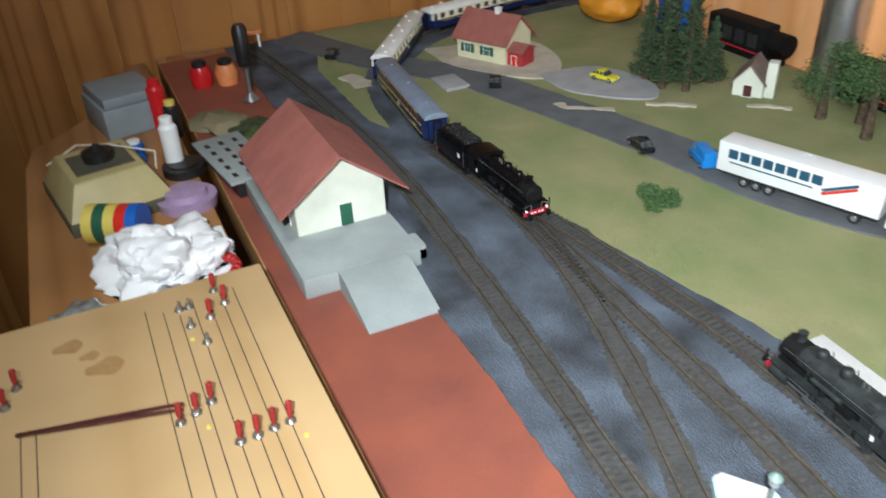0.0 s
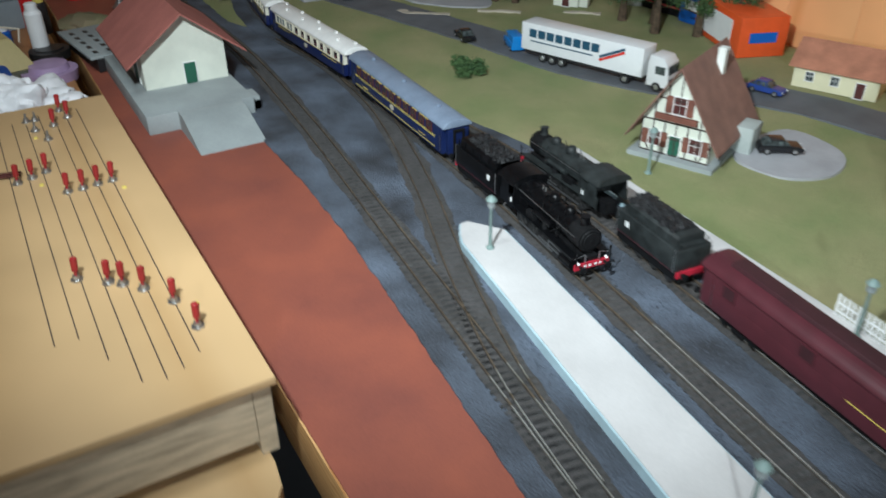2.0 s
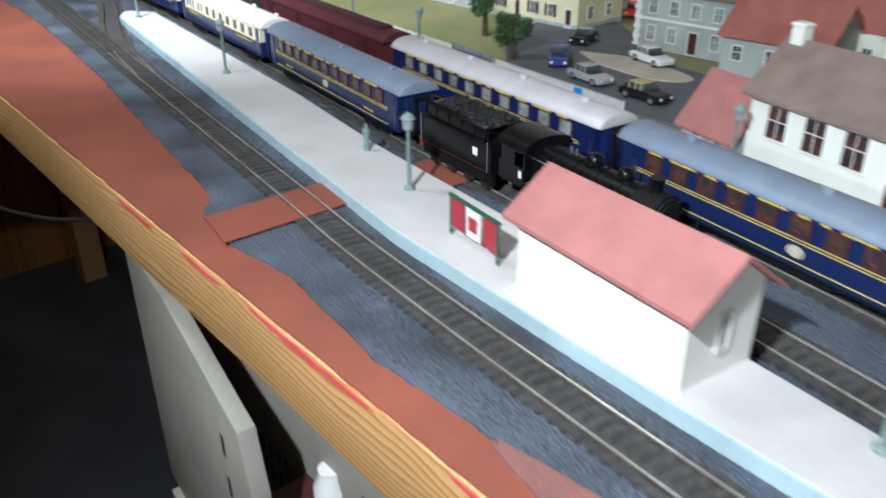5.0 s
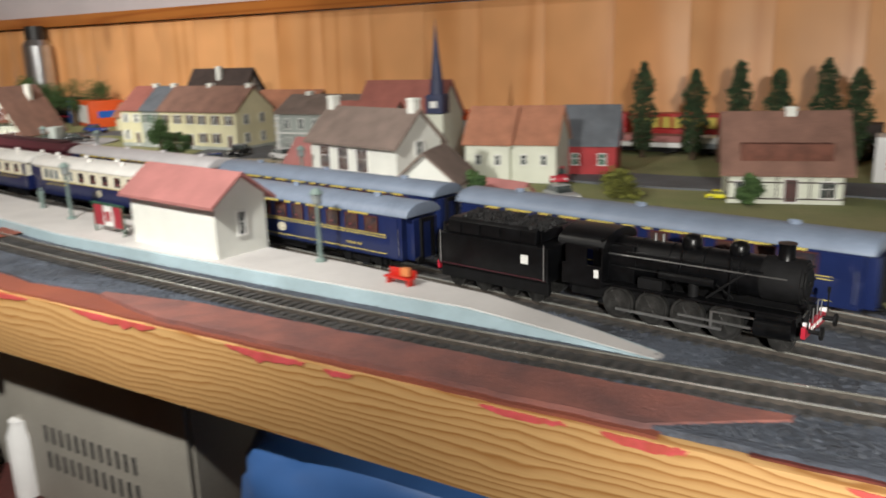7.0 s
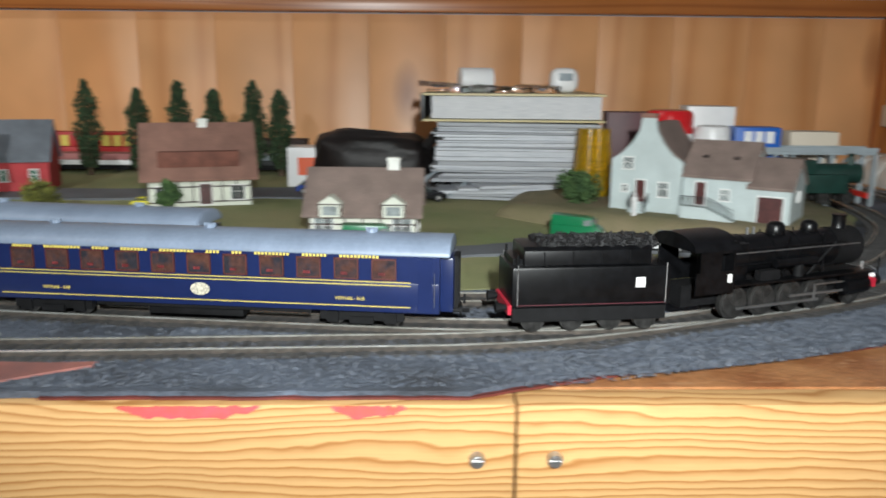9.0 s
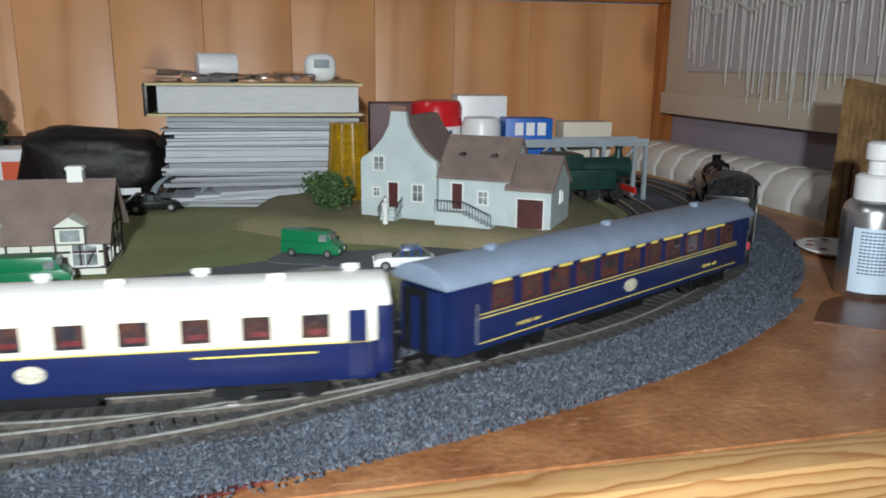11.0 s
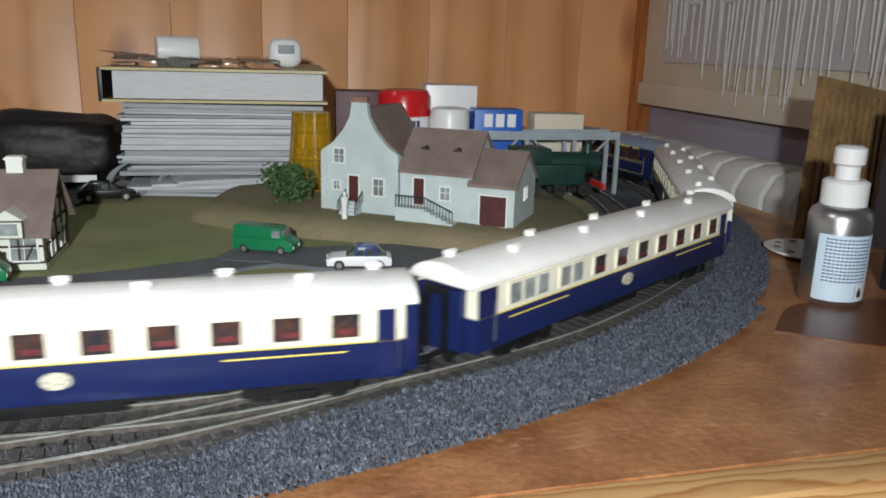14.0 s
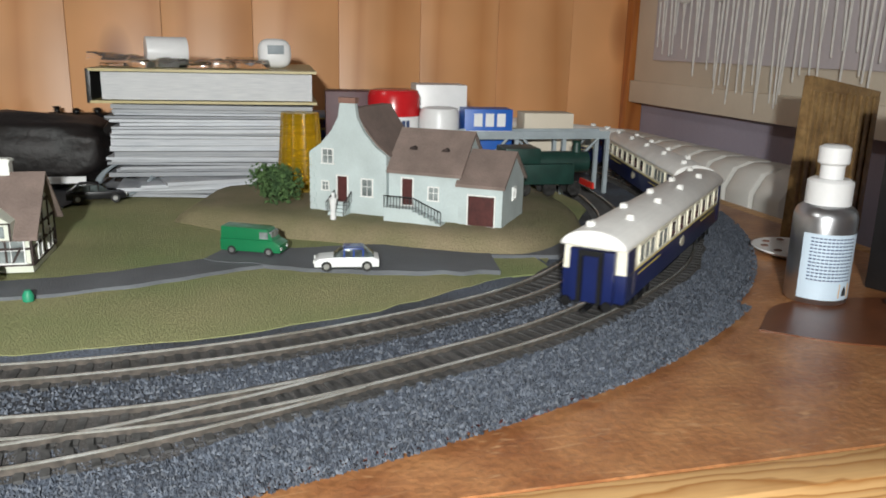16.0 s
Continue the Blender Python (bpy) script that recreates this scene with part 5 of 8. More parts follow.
# ---- buildings ----
def opening(parent, name, side, u, v, w, h, L, W, material, frame=True, shutters=None):
    """A window or door on the side f, b, l or r of a house whose body is L by W."""
    m = {"f": pose(0, -W / 2, 0), "b": pose(0, W / 2, 0, 0, 0, 180), "r": pose(L / 2, 0, 0, 0, 0, 90), "l": pose(-L / 2, 0, 0, 0, 0, -90)}[side]
    bm = bmesh.new()
    e = 0.0009
    for d in ((u - w / 2 - e, u - w / 2, v, v + h), (u + w / 2, u + w / 2 + e, v, v + h), (u - w / 2 - e, u + w / 2 + e, v + h, v + h + e), (u - w / 2 - 1.6 * e, u + w / 2 + 1.6 * e, v - e, v)):
        box(bm, d[0], d[1], -0.0012, 0.0006, d[2], d[3], m)
    if name == "window":
        box(bm, u - 0.0002, u + 0.0002, -0.0008, 0.0004, v, v + h, m)
        box(bm, u - w / 2, u + w / 2, -0.0008, 0.0004, v + h * 0.55, v + h * 0.55 + 0.0004, m)
    wn = part(name, bm, "trim_white", parent)
    bm = bmesh.new()
    box(bm, u - w / 2, u + w / 2, -0.0003, 0.0003, v, v + h, m)
    part("pane" if name == "window" else "door_leaf", bm, material, wn)
    if shutters:
        for s in (-1, 1):
            bm = bmesh.new()
            c = u + s * (w * 0.78 + e)
            box(bm, c - w * 0.27, c + w * 0.27, -0.0012, 0.0, v, v + h, m)
            part("shutter", bm, shutters, wn)


def house(name, label, m, L, W, H, R, wall, roof, openings=(), chimneys=(), over=0.006, timbers="", plinth=0.0, hip=0.0):
    """Ridge along x; the front looks to -y."""
    th = thing(name, m, label, "house", "model houses")
    bm = bmesh.new()
    prism(bm, [(-W / 2, 0), (W / 2, 0), (W / 2, H), (0, H + R), (-W / 2, H)], -L / 2, L / 2, Matrix.Rotation(math.radians(90), 4, "Z"))
    part("wall", bm, wall, th)
    k = R / (W / 2)
    for s in (-1, 1):
        bm = bmesh.new()
        t = 0.0022
        q = [(0, H + R + t), (s * (W / 2 + over), H - over * k + t), (s * (W / 2 + over), H - over * k), (0, H + R)]
        v = []
        for xx in (-1, 1):
            row = []
            for j, (y, z) in enumerate(q):
                pull = hip if j in (0, 3) else 0
                row.append(bm.verts.new((xx * (L / 2 + over - pull), y, z)))
            v.append(row)
        for j in range(4):
            bm.faces.new((v[0][j], v[0][(j + 1) % 4], v[1][(j + 1) % 4], v[1][j]))
        bm.faces.new(v[0][::-1])
        bm.faces.new(v[1])
        part("roof", bm, roof, th)
    for x, y, h in chimneys:
        bm = bmesh.new()
        box(bm, x - 0.0045, x + 0.0045, y - 0.004, y + 0.004, H + R * 0.4, H + R + h)
        box(bm, x - 0.0053, x + 0.0053, y - 0.0048, y + 0.0048, H + R + h - 0.002, H + R + h - 0.0008)
        part("chimney", bm, "plaster_white", th)
    if plinth:
        boxpart("plinth", (-L / 2 - 0.0006, L / 2 + 0.0006, -W / 2 - 0.0006, W / 2 + 0.0006, 0, plinth), "plaster_grey", th)
    for o in openings:
        opening(th, o[0], o[1], o[2], o[3], o[4], o[5], L, W, o[6], True, o[7] if len(o) > 7 else None)
    if timbers:
        for side, LL in (("f", L), ("b", L), ("r", W), ("l", W)):
            if side not in timbers:
                continue
            mm = {"f": pose(0, -W / 2, 0), "b": pose(0, W / 2, 0, 0, 0, 180), "r": pose(L / 2, 0, 0, 0, 0, 90), "l": pose(-L / 2, 0, 0, 0, 0, -90)}[side]
            n = max(3, round(LL / 0.013))
            gable = side in "rl"
            for j in range(n + 1):
                u = -LL / 2 + LL * j / n
                top = H + (R * (1 - abs(u) / (LL / 2)) if gable else 0) - 0.0015
                bm = bmesh.new()
                box(bm, u - 0.0006, u + 0.0006, -0.0008, 0.0, 0.004, max(0.008, top), mm)
                part("timber_post", bm, "timber", th)
            for z in (0.004, H * 0.55, H - 0.001) + ((H + R * 0.4,) if gable else ()):
                half = LL / 2 if z <= H else LL / 2 * (1 - (z - H) / R)
                bm = bmesh.new()
                box(bm, -half, half, -0.001, 0.0, z, z + 0.0012, mm)
                part("timber_rail", bm, "timber", th)
            for s in (-1, 1):
                bm = bmesh.new()
                box(bm, -0.0006, 0.0006, -0.0009, 0.0, 0, H * 0.5, mm @ pose(s * LL * 0.36, 0, 0.004, 0, s * 28, 0))
                part("timber_brace", bm, "timber", th)
    return th


def wins(side, us, v, w, h, material="pane", shutters=None):
    return [("window", side, u, v, w, h, material, shutters) for u in us]


G = 0.0045
# goods shed on its loading platform
ld = thing("loading_platform", pose(0, 0, 0.0015), "grey-green loading platform with ramp and steps", "platform")
boxpart("deck", (-1.63, -1.363, 0.018, 0.142, 0, 0.022), "shedbase", ld, "", 0.0006)
bm = bmesh.new()
prism(bm, [(-1.363, 0.0), (-1.363, 0.0218), (-1.345, 0.0218), (-1.281, 0.001), (-1.281, 0.0)], 0.053, 0.126)
part("ramp", bm, "shedbase", ld)
for k in range(4):
    boxpart("step", (-1.40 + k * 0.006, -1.372, 0.1425, 0.152, 0, 0.018 - k * 0.0045), "shedbase", ld)
house("goods_shed", "pale green goods shed with red tile roof and green doors", pose(-1.520, 0.088, 0.0235), 0.146, 0.10, 0.050, 0.038, "plaster", "tile_red",
      [("door", "r", 0.005, 0.0, 0.014, 0.026, "green_door"), ("door", "f", 0.03, 0.0, 0.03, 0.034, "green_door"), ("door", "f", -0.03, 0.0, 0.03, 0.034, "green_door"), ("door", "b", 0, 0.0, 0.03, 0.034, "green_door")], over=0.021)
# waiting hut on the platform
house("waiting_hut", "cream platform hut with pink-red tile roof and small window", pose(-0.136, 0.112, 0.0125, 0, 0, -7), 0.104, 0.043, 0.040, 0.016, "plaster_white", "tile_pink",
      [("window", "r", 0, 0.014, 0.006, 0.016, "pane"), ("door", "b", 0.01, 0, 0.013, 0.028, "green_door")], over=0.006)
# timbered cottage facing the line
ht = house("timbered_house", "half-timbered house with steep red-brown roof and balcony", pose(-1.030, 0.516, G, 0, 0, -67), 0.098, 0.074, 0.040, 0.060, "plaster", "tile_brown",
           wins("r", (-0.022, 0.022), 0.012, 0.012, 0.016, "brown_door", "timber_red") + wins("r", (0,), 0.05, 0.013, 0.018, "brown_door", "timber_red") + [("door", "r", 0, 0.002, 0.012, 0.024, "green_door")],
           ((-0.02, 0.012, 0.004),), 0.013, "rl")
boxpart("balcony", (0.0527, 0.0565, -0.022, 0.022, 0.044, 0.050), "timber_red", ht, "red-brown wooden balcony")
boxpart("porch", (-0.035, -0.005, 0.040, 0.062, 0, 0.030), "plaster_grey", ht, "", 0.001)
boxpart("stone_base", (-0.06, 0.06, -0.046, 0.046, -0.001, 0.004), "shedbase", ht)
# terrace of small houses
X0 = -0.838
for k, (ln, wall, roof, lab) in enumerate(((0.052, "plaster_cream", "tile_red", "pale yellow terraced house with red roof"), (0.044, "plaster_grey", "slate", "grey-green terraced house with slate roof"), (0.084, "plaster_cream", "tile_brown", "cream terraced house with brown roof"), (0.084, "plaster_cream", "tile_brown", "cream end-of-terrace house with brown shutters"))):
    xs = [-ln / 2 + ln * (j + 0.5) / (2 if ln < 0.06 else 3) for j in range(2 if ln < 0.06 else 3)]
    sh = "brown_door" if k > 1 else "trim_white" if k == 0 else "green_door"
    ops = wins("f", xs, 0.040, 0.0075, 0.013, "pane", sh) + wins("f", xs[:-1], 0.012, 0.0075, 0.014, "pane", sh if k != 1 else None) + [("door", "f", xs[-1], 0.003, 0.008, 0.02, "brown_door" if k != 1 else "green_door")]
    if k == 3:
        ops += wins("r", (-0.02, 0.015), 0.012, 0.009, 0.014) + wins("r", (-0.02, 0.015), 0.04, 0.009, 0.014)
    house("terraced_house", lab, pose(X0 + ln / 2, 0.575 + 0.045, G, 0, 0, 2), ln - 0.0005, 0.085, 0.060, 0.034, wall, roof, ops, ((ln / 2 - 0.006, 0, 0.006),), 0.003, plinth=0.006)
    X0 += ln
# grey hotel
house("town_house", "grey-green town house with white quoins and string course", pose(-0.408, 0.622, G, 0, 0, 4), 0.16, 0.085, 0.060, 0.022, "plaster_grey", "tile_taupe",
      wins("f", (-0.062, -0.037, -0.012, 0.013, 0.038, 0.063), 0.038, 0.009, 0.014, "window_pale") + wins("f", (-0.062, -0.037, 0.013, 0.038, 0.063), 0.010, 0.009, 0.015, "window_pale") + [("door", "f", -0.012, 0.002, 0.010, 0.022, "brown_door")], ((-0.05, 0, 0.006),), 0.003)
for c in bpy.data.objects:
    if c.name == "town_house":
        for x in (-0.0805, 0.0785):
            for j in range(12):
                boxpart("quoin", (x - (0.0015 if j % 2 else 0.003), x + 0.002 + (0.0015 if j % 2 else 0.003), -0.0435, -0.0424, 0.005 * j, 0.005 * j + 0.0045), "trim_white", c)
        boxpart("string_course", (-0.081, 0.081, -0.0438, -0.0426, 0.0305, 0.033), "trim_white", c)
# white station building with annexe
house("station_building", "white station building with taupe roof and two broad chimneys", pose(-0.137, 0.335, G, 0, 0, -13), 0.126, 0.056, 0.062, 0.027, "plaster_white", "tile_taupe",
      wins("f", (-0.04, -0.012, 0.016), 0.034, 0.015, 0.021, "window_dark") + [("door", "f", 0.045, 0.003, 0.011, 0.03, "brown_door")] + wins("r", (0,), 0.05, 0.009, 0.012), ((-0.058, 0, 0.012), (0.058, 0, 0.012)), 0.005)
house("station_annexe", "small white station annexe with taupe roof and blue sign", pose(-0.040, 0.290, G, 0, 0, 106), 0.06, 0.050, 0.038, 0.022, "plaster_white", "tile_taupe", [("door", "l", 0, 0.002, 0.011, 0.02, "brown_door")], (), 0.005)
house("brick_lodge", "low house with brown-red roof beside the station", pose(-0.235, 0.36, G, 0, 0, -14), 0.05, 0.05, 0.022, 0.032, "plaster_grey", "tile_pink", wins("f", (-0.01, 0.012), 0.008, 0.008, 0.01), (), 0.004)
house("brick_lodge", "small shed with pinkish roof beside the road", pose(0.005, 0.335, G, 0, 0, -15), 0.045, 0.03, 0.014, 0.014, "plaster_cream", "tile_pink", (), (), 0.003)
# church
ch = house("village_church", "village church with red roof and slate spire", pose(-0.272, 0.60, G, 0, 0, 5), 0.12, 0.07, 0.060, 0.042, "plaster", "tile_red", wins("f", (-0.03, 0.0, 0.03), 0.02, 0.008, 0.022), (), 0.004)
bm = bmesh.new()
box(bm, 0.048, 0.074, -0.051, -0.026, 0, 0.064)
part("tower", bm, "plaster", ch)
bm = bmesh.new()
box(bm, 0.0495, 0.0725, -0.0495, -0.0275, 0.0645, 0.088)
part("belfry", bm, "slate_blue", ch, "dark slate belfry", 0.002)
bm = bmesh.new()
tube(bm, (0.061, -0.0385, 0.088), (0.061, -0.0385, 0.170), 0.0095, 0.0008, 8)
tube(bm, (0.061, -0.0385, 0.17), (0.061, -0.0385, 0.178), 0.0004, 0.0004, 5)
part("spire", bm, "slate_blue", ch, "slender dark slate spire")
boxpart("clock", (0.056, 0.066, -0.0503, -0.0496, 0.072, 0.080), "trim_white", ch)
for k, (x, y, wall, roof, lab) in enumerate(((-0.092, 0.50, "plaster", "tile_orange", "pale house with orange tile roof"), (-0.045, 0.515, "plaster", "tile_orange", "pale narrow house with orange tile roof"))):
    house("village_house", lab, pose(x, y, G, 0, 0, 10), 0.05, 0.06, 0.044, 0.034, wall, roof, wins("f", (-0.01, 0.012), 0.02, 0.006, 0.01), (), 0.003)
house("red_house", "dark red house with grey dormered roof", pose(-0.012, 0.585, G, 0, 0, 14), 0.06, 0.06, 0.036, 0.038, "red_wall", "slate", wins("f", (-0.015, 0.015), 0.012, 0.008, 0.012, "green_door"), (), 0.003)
house("village_house", "house with grey and red roofs behind the station", pose(-0.29, 0.53, G, 0, 0, 5), 0.09, 0.07, 0.052, 0.028, "plaster_grey", "tile_red", wins("f", (-0.03, 0, 0.03), 0.03, 0.008, 0.012), (), 0.004)
house("tall_house", "tall dark half-timbered house with black roof", pose(-0.79, 0.77, G, 0, 0, 8), 0.12, 0.08, 0.065, 0.052, "plaster_grey", "timber", wins("r", (0,), 0.06, 0.01, 0.014), ((0, -0.012, 0.006),), 0.008, "r")
# brown-roofed farmhouse, cottage, hill house
house("farmhouse", "half-timbered farmhouse with large brown roof", pose(0.204, 0.500, G, 0, 0, 16), 0.096, 0.070, 0.034, 0.043, "plaster", "tile_brown", wins("f", (-0.035, 0.035), 0.006, 0.012, 0.014) + [("door", "f", 0.005, 0.002, 0.011, 0.02, "brown_door")], ((0.005, 0.0, 0.006),), 0.007, "fr")
fa = bpy.data.objects["farmhouse"]
boxpart("dormer", (-0.038, 0.038, -0.034, -0.012, 0.038, 0.053), "timber_red", fa, "long shuttered dormer", 0.001)
co = house("cottage", "cream half-timbered cottage with brown hipped roof and dormers", pose(0.385, 0.322, G, 0, 0, -2), 0.082, 0.056, 0.025, 0.028, "plaster", "tile_taupe",
           wins("f", (-0.03, 0.03), 0.006, 0.014, 0.013, "window_pale") + wins("r", (-0.012, 0.012), 0.006, 0.008, 0.012, "window_pale"), ((0.022, 0.002, 0.010),), 0.005, "frl")
for x in (-0.024, 0.024):
    bm = bmesh.new()
    prism(bm, [(x - 0.009, 0.021), (x + 0.009, 0.021), (x + 0.009, 0.031), (x, 0.037), (x - 0.009, 0.031)], -0.035, -0.012)
    part("dormer", bm, "plaster", co, "pale green dormer")
    for k in (-1, 1):
        boxpart("timber_post", (x + k * 0.0085 - 0.0005, x + k * 0.0085 + 0.0005, -0.0356, -0.035, 0.021, 0.031), "timber", co)
    boxpart("timber_rail", (x - 0.009, x + 0.009, -0.0356, -0.035, 0.0302, 0.0311), "timber", co)
    boxpart("pane", (x - 0.0055, x + 0.0055, -0.0355, -0.035, 0.0225, 0.0292), "window_pale", co)
# small hill under the hill house
bm = bmesh.new()
hill = [(0.495, 0.42), (0.55, 0.372), (0.61, 0.335), (0.70, 0.282), (0.745, 0.285), (0.80, 0.35), (0.815, 0.42), (0.80, 0.50), (0.70, 0.545), (0.60, 0.545), (0.53, 0.52)]
rim = spline(hill + [hill[0]], 6)[:-1]
cen = np.array([0.67, 0.42])
rings = []
for f, z in ((1.0, 0.003), (0.97, 0.010), (0.92, 0.0155), (0.8, 0.0172), (0.4, 0.0175)):
    rings.append([bm.verts.new((*(cen + (p - cen) * f), z + 0.0006 * noise.noise((p[0] * 90, p[1] * 90, f)))) for p in rim])
for a, b in zip(rings, rings[1:]):
    for k in range(len(a)):
        bm.faces.new((a[k], a[(k + 1) % len(a)], b[(k + 1) % len(a)], b[k]))
bm.faces.new(rings[-1])
tagged(part("hill", bm, "earth", None, "", 0, True), "low earth mound with sandy slopes under the hill house", "hill", "", "structure")
HZ = 0.0172
A = math.degrees(math.atan2(0.305 - 0.39, 0.716 - 0.596))
hm = pose(0.596, 0.39, HZ, 0, 0, A)
hh = house("hill_house", "pale blue-grey stone house with stepped gable and taupe roofs", hm @ pose(0.031, 0.034, 0), 0.062, 0.066, 0.040, 0.030, "plaster_blue", "tile_taupe", (), (), 0.002)
for c in [c for c in hh.children if c.name.startswith(("roof", "wall"))]:
    bpy.data.objects.remove(c)
bm = bmesh.new()
gab = [(-0.031, 0), (0.031, 0), (0.031, 0.044), (0.022, 0.050), (0.013, 0.060), (0.0075, 0.070), (0.006, 0.080), (-0.006, 0.080), (-0.0075, 0.070), (-0.013, 0.060), (-0.022, 0.050), (-0.031, 0.044)]
prism(bm, gab, -0.033, -0.029)
part("gable", bm, "plaster_blue", hh)
bm = bmesh.new()
box(bm, -0.0305, 0.0305, -0.0289, 0.033, 0, 0.043)
part("wall", bm, "plaster_blue", hh)
bm = bmesh.new()
prism(bm, [(-0.032, 0.0432), (0.032, 0.0432), (0.020, 0.053), (0.010, 0.066), (0.004, 0.076), (-0.004, 0.076), (-0.010, 0.066), (-0.020, 0.053)], -0.0288, 0.035)
part("roof", bm, "tile_taupe", hh)
boxpart("gable_cap", (-0.0068, 0.0068, -0.0338, -0.0282, 0.0801, 0.084), "tile_brown", hh)
for s, x0, x1 in ((-1, -0.0313, -0.026), (1, 0.026, 0.0313)):
    for j in range(9):
        boxpart("quoin", (x0 + (0.0015 if j % 2 and s > 0 else 0), x1 - (0.0015 if j % 2 and s < 0 else 0), -0.0336, -0.0329, 0.0048 * j + 0.0004, 0.0048 * j + 0.0044), "plaster_blue", hh)
for nm, u, v, w, h, mt in (("door", -0.004, 0.008, 0.008, 0.019, "brown_door"), ("window", -0.016, 0.036, 0.008, 0.010, "window_pale"), ("window", 0.016, 0.014, 0.008, 0.012, "window_pale"), ("window", -0.018, 0.016, 0.005, 0.006, "window_pale")):
    opening(hh, nm, "f", u, v, w, h, 0.062, 0.066, mt)
wing = house("hill_house_wing", "low pale stone wing with taupe roof and stair", hm @ pose(0.090, 0.032, 0), 0.054, 0.058, 0.034, 0.026, "plaster_blue", "tile_taupe",
             [("door", "f", -0.012, 0.010, 0.008, 0.019, "brown_door"), ("window", "f", 0.008, 0.015, 0.007, 0.009, "window_pale"), ("window", "f", -0.012, 0.002, 0.006, 0.003, "pane")], (), 0.002)
for x in (-0.013, 0.012):
    bm = bmesh.new()
    prism(bm, [(x - 0.0028, 0.0485), (x + 0.0028, 0.0485), (x + 0.0016, 0.0503), (x, 0.0509), (x - 0.0016, 0.0503)], -0.0185, -0.010)
    part("eyebrow_vent", bm, "timber", wing, "small dark eyebrow vent")
gar = house("garage_wing", "pale stone garage with dark red doors and taupe roof", hm @ pose(0.133, 0.030, 0), 0.032, 0.056, 0.028, 0.020, "plaster_blue", "tile_taupe", [("door", "f", 0.001, 0.0, 0.019, 0.021, "brown_door"), ("window", "r", 0, 0.016, 0.006, 0.008, "pane")], (), 0.002)


def railing(label, m, run, drop=0.0):
    th = thing("iron_railing", m, label, "railing", "stair railings")
    n = max(3, int(run / 0.0022))
    for k in range(n + 1):
        x = run * k / n
        z = -drop * k / n
        bm = bmesh.new()
        tube(bm, (x, 0, z), (x, 0, z + 0.0085), 0.00025, 0.00025, 5)
        part("baluster", bm, "iron", th)
    bm = bmesh.new()
    tube(bm, (0, 0, 0.0085), (run, 0, 0.0085 - drop), 0.0004, 0.0004, 6)
    part("handrail", bm, "iron", th)


st = thing("stone_stair", hm @ pose(0.066, -0.002, 0), "pale stone landing and stair in front of the wing", "stair")
boxpart("landing", (0.0, 0.022, -0.010, 0.0, 0, 0.0098), "plaster_blue", st)
for k in range(5):
    boxpart("step", (0.022 + 0.0042 * k, 0.0262 + 0.0042 * k, -0.010, 0.0, 0, 0.0082 - 0.0017 * k), "plaster_blue", st)
railing("black iron railing along the landing", hm @ pose(0.066, -0.0118, 0.0098), 0.022)
railing("black iron railing down the stair", hm @ pose(0.088, -0.0118, 0.0098), 0.021, 0.0085)
st = thing("stone_stair", hm @ pose(0.022, -0.001, 0), "short stone door stair", "stair")
for k in range(4):
    boxpart("step", (0, 0.012, -0.003 * (k + 1), -0.003 * k, 0, 0.0085 - 0.002 * k), "plaster_blue", st)
for dx in (-0.001, 0.013):
    railing("short black iron stair railing", hm @ pose(0.022 + dx, -0.001, 0.008, 0, 0, -90), 0.013, 0.007)
# far side
house("crossing_house", "cream crossing-keeper's house with red roof and red annexe", pose(-1.905, 0.52, G, 0, 0, 26), 0.10, 0.075, 0.04, 0.034, "plaster_cream", "tile_red", wins("f", (-0.028, 0.012), 0.012, 0.012, 0.015, "green_door", "green_door"), ((0.01, 0, 0.01),), 0.007)
house("red_annexe", "small bright red annexe with red roof", pose(-1.842, 0.535, G, 0, 0, 26), 0.032, 0.035, 0.026, 0.008, "red_wall", "tile_red", [("door", "f", 0, 0, 0.009, 0.018, "car_red")], (), 0.003)
ck = house("chapel", "small white chapel with brown roof and square tower", pose(-1.555, 0.765, G, 0, 0, -55), 0.06, 0.042, 0.022, 0.024, "plaster", "tile_taupe", [("door", "r", 0, 0, 0.012, 0.017, "brown_door")], (), 0.004)
boxpart("tower", (0.008, 0.026, 0.022, 0.036, 0, 0.052), "plaster", ck, "", 0.0006)
house("yellow_bungalow", "yellow bungalow with orange-brown roof and arched door", pose(-1.06, 0.805, G, 0, 0, 22), 0.10, 0.065, 0.03, 0.022, "plaster_cream", "tile_orange", wins("f", (-0.03, 0), 0.01, 0.009, 0.011) + [("door", "f", 0.03, 0, 0.01, 0.019, "brown_door")], (), 0.006)
house("orange_house", "house with orange roof behind the terrace", pose(-0.62, 0.76, G, 0, 0, 5), 0.12, 0.07, 0.05, 0.03, "plaster_cream", "tile_orange", wins("f", (-0.04, -0.01, 0.02, 0.045), 0.03, 0.009, 0.012, "green_door"), (), 0.005)


# ---- platform things ----
def street_lamp(x, y, z, h, label):
    th = thing("platform_lamp", pose(x, y, z), label, "lamp", "platform lamps")
    bm = bmesh.new()
    lathe(bm, [(0.0035, 0), (0.0035, 0.0015), (0.0016, 0.003), (0.0012, h * 0.75), (0.0018, h * 0.77)], 10)
    part("post", bm, "lamp_green", th)
    bm = bmesh.new()
    lathe(bm, [(0.0018, h * 0.77), (0.0033, h * 0.8), (0.0038, h * 0.92)], 10)
    part("lantern", bm, "window_pale", th)
    bm = bmesh.new()
    lathe(bm, [(0.0048, h * 0.92), (0.003, h * 0.97), (0.0006, h)], 10)
    part("cap", bm, "lamp_green", th)


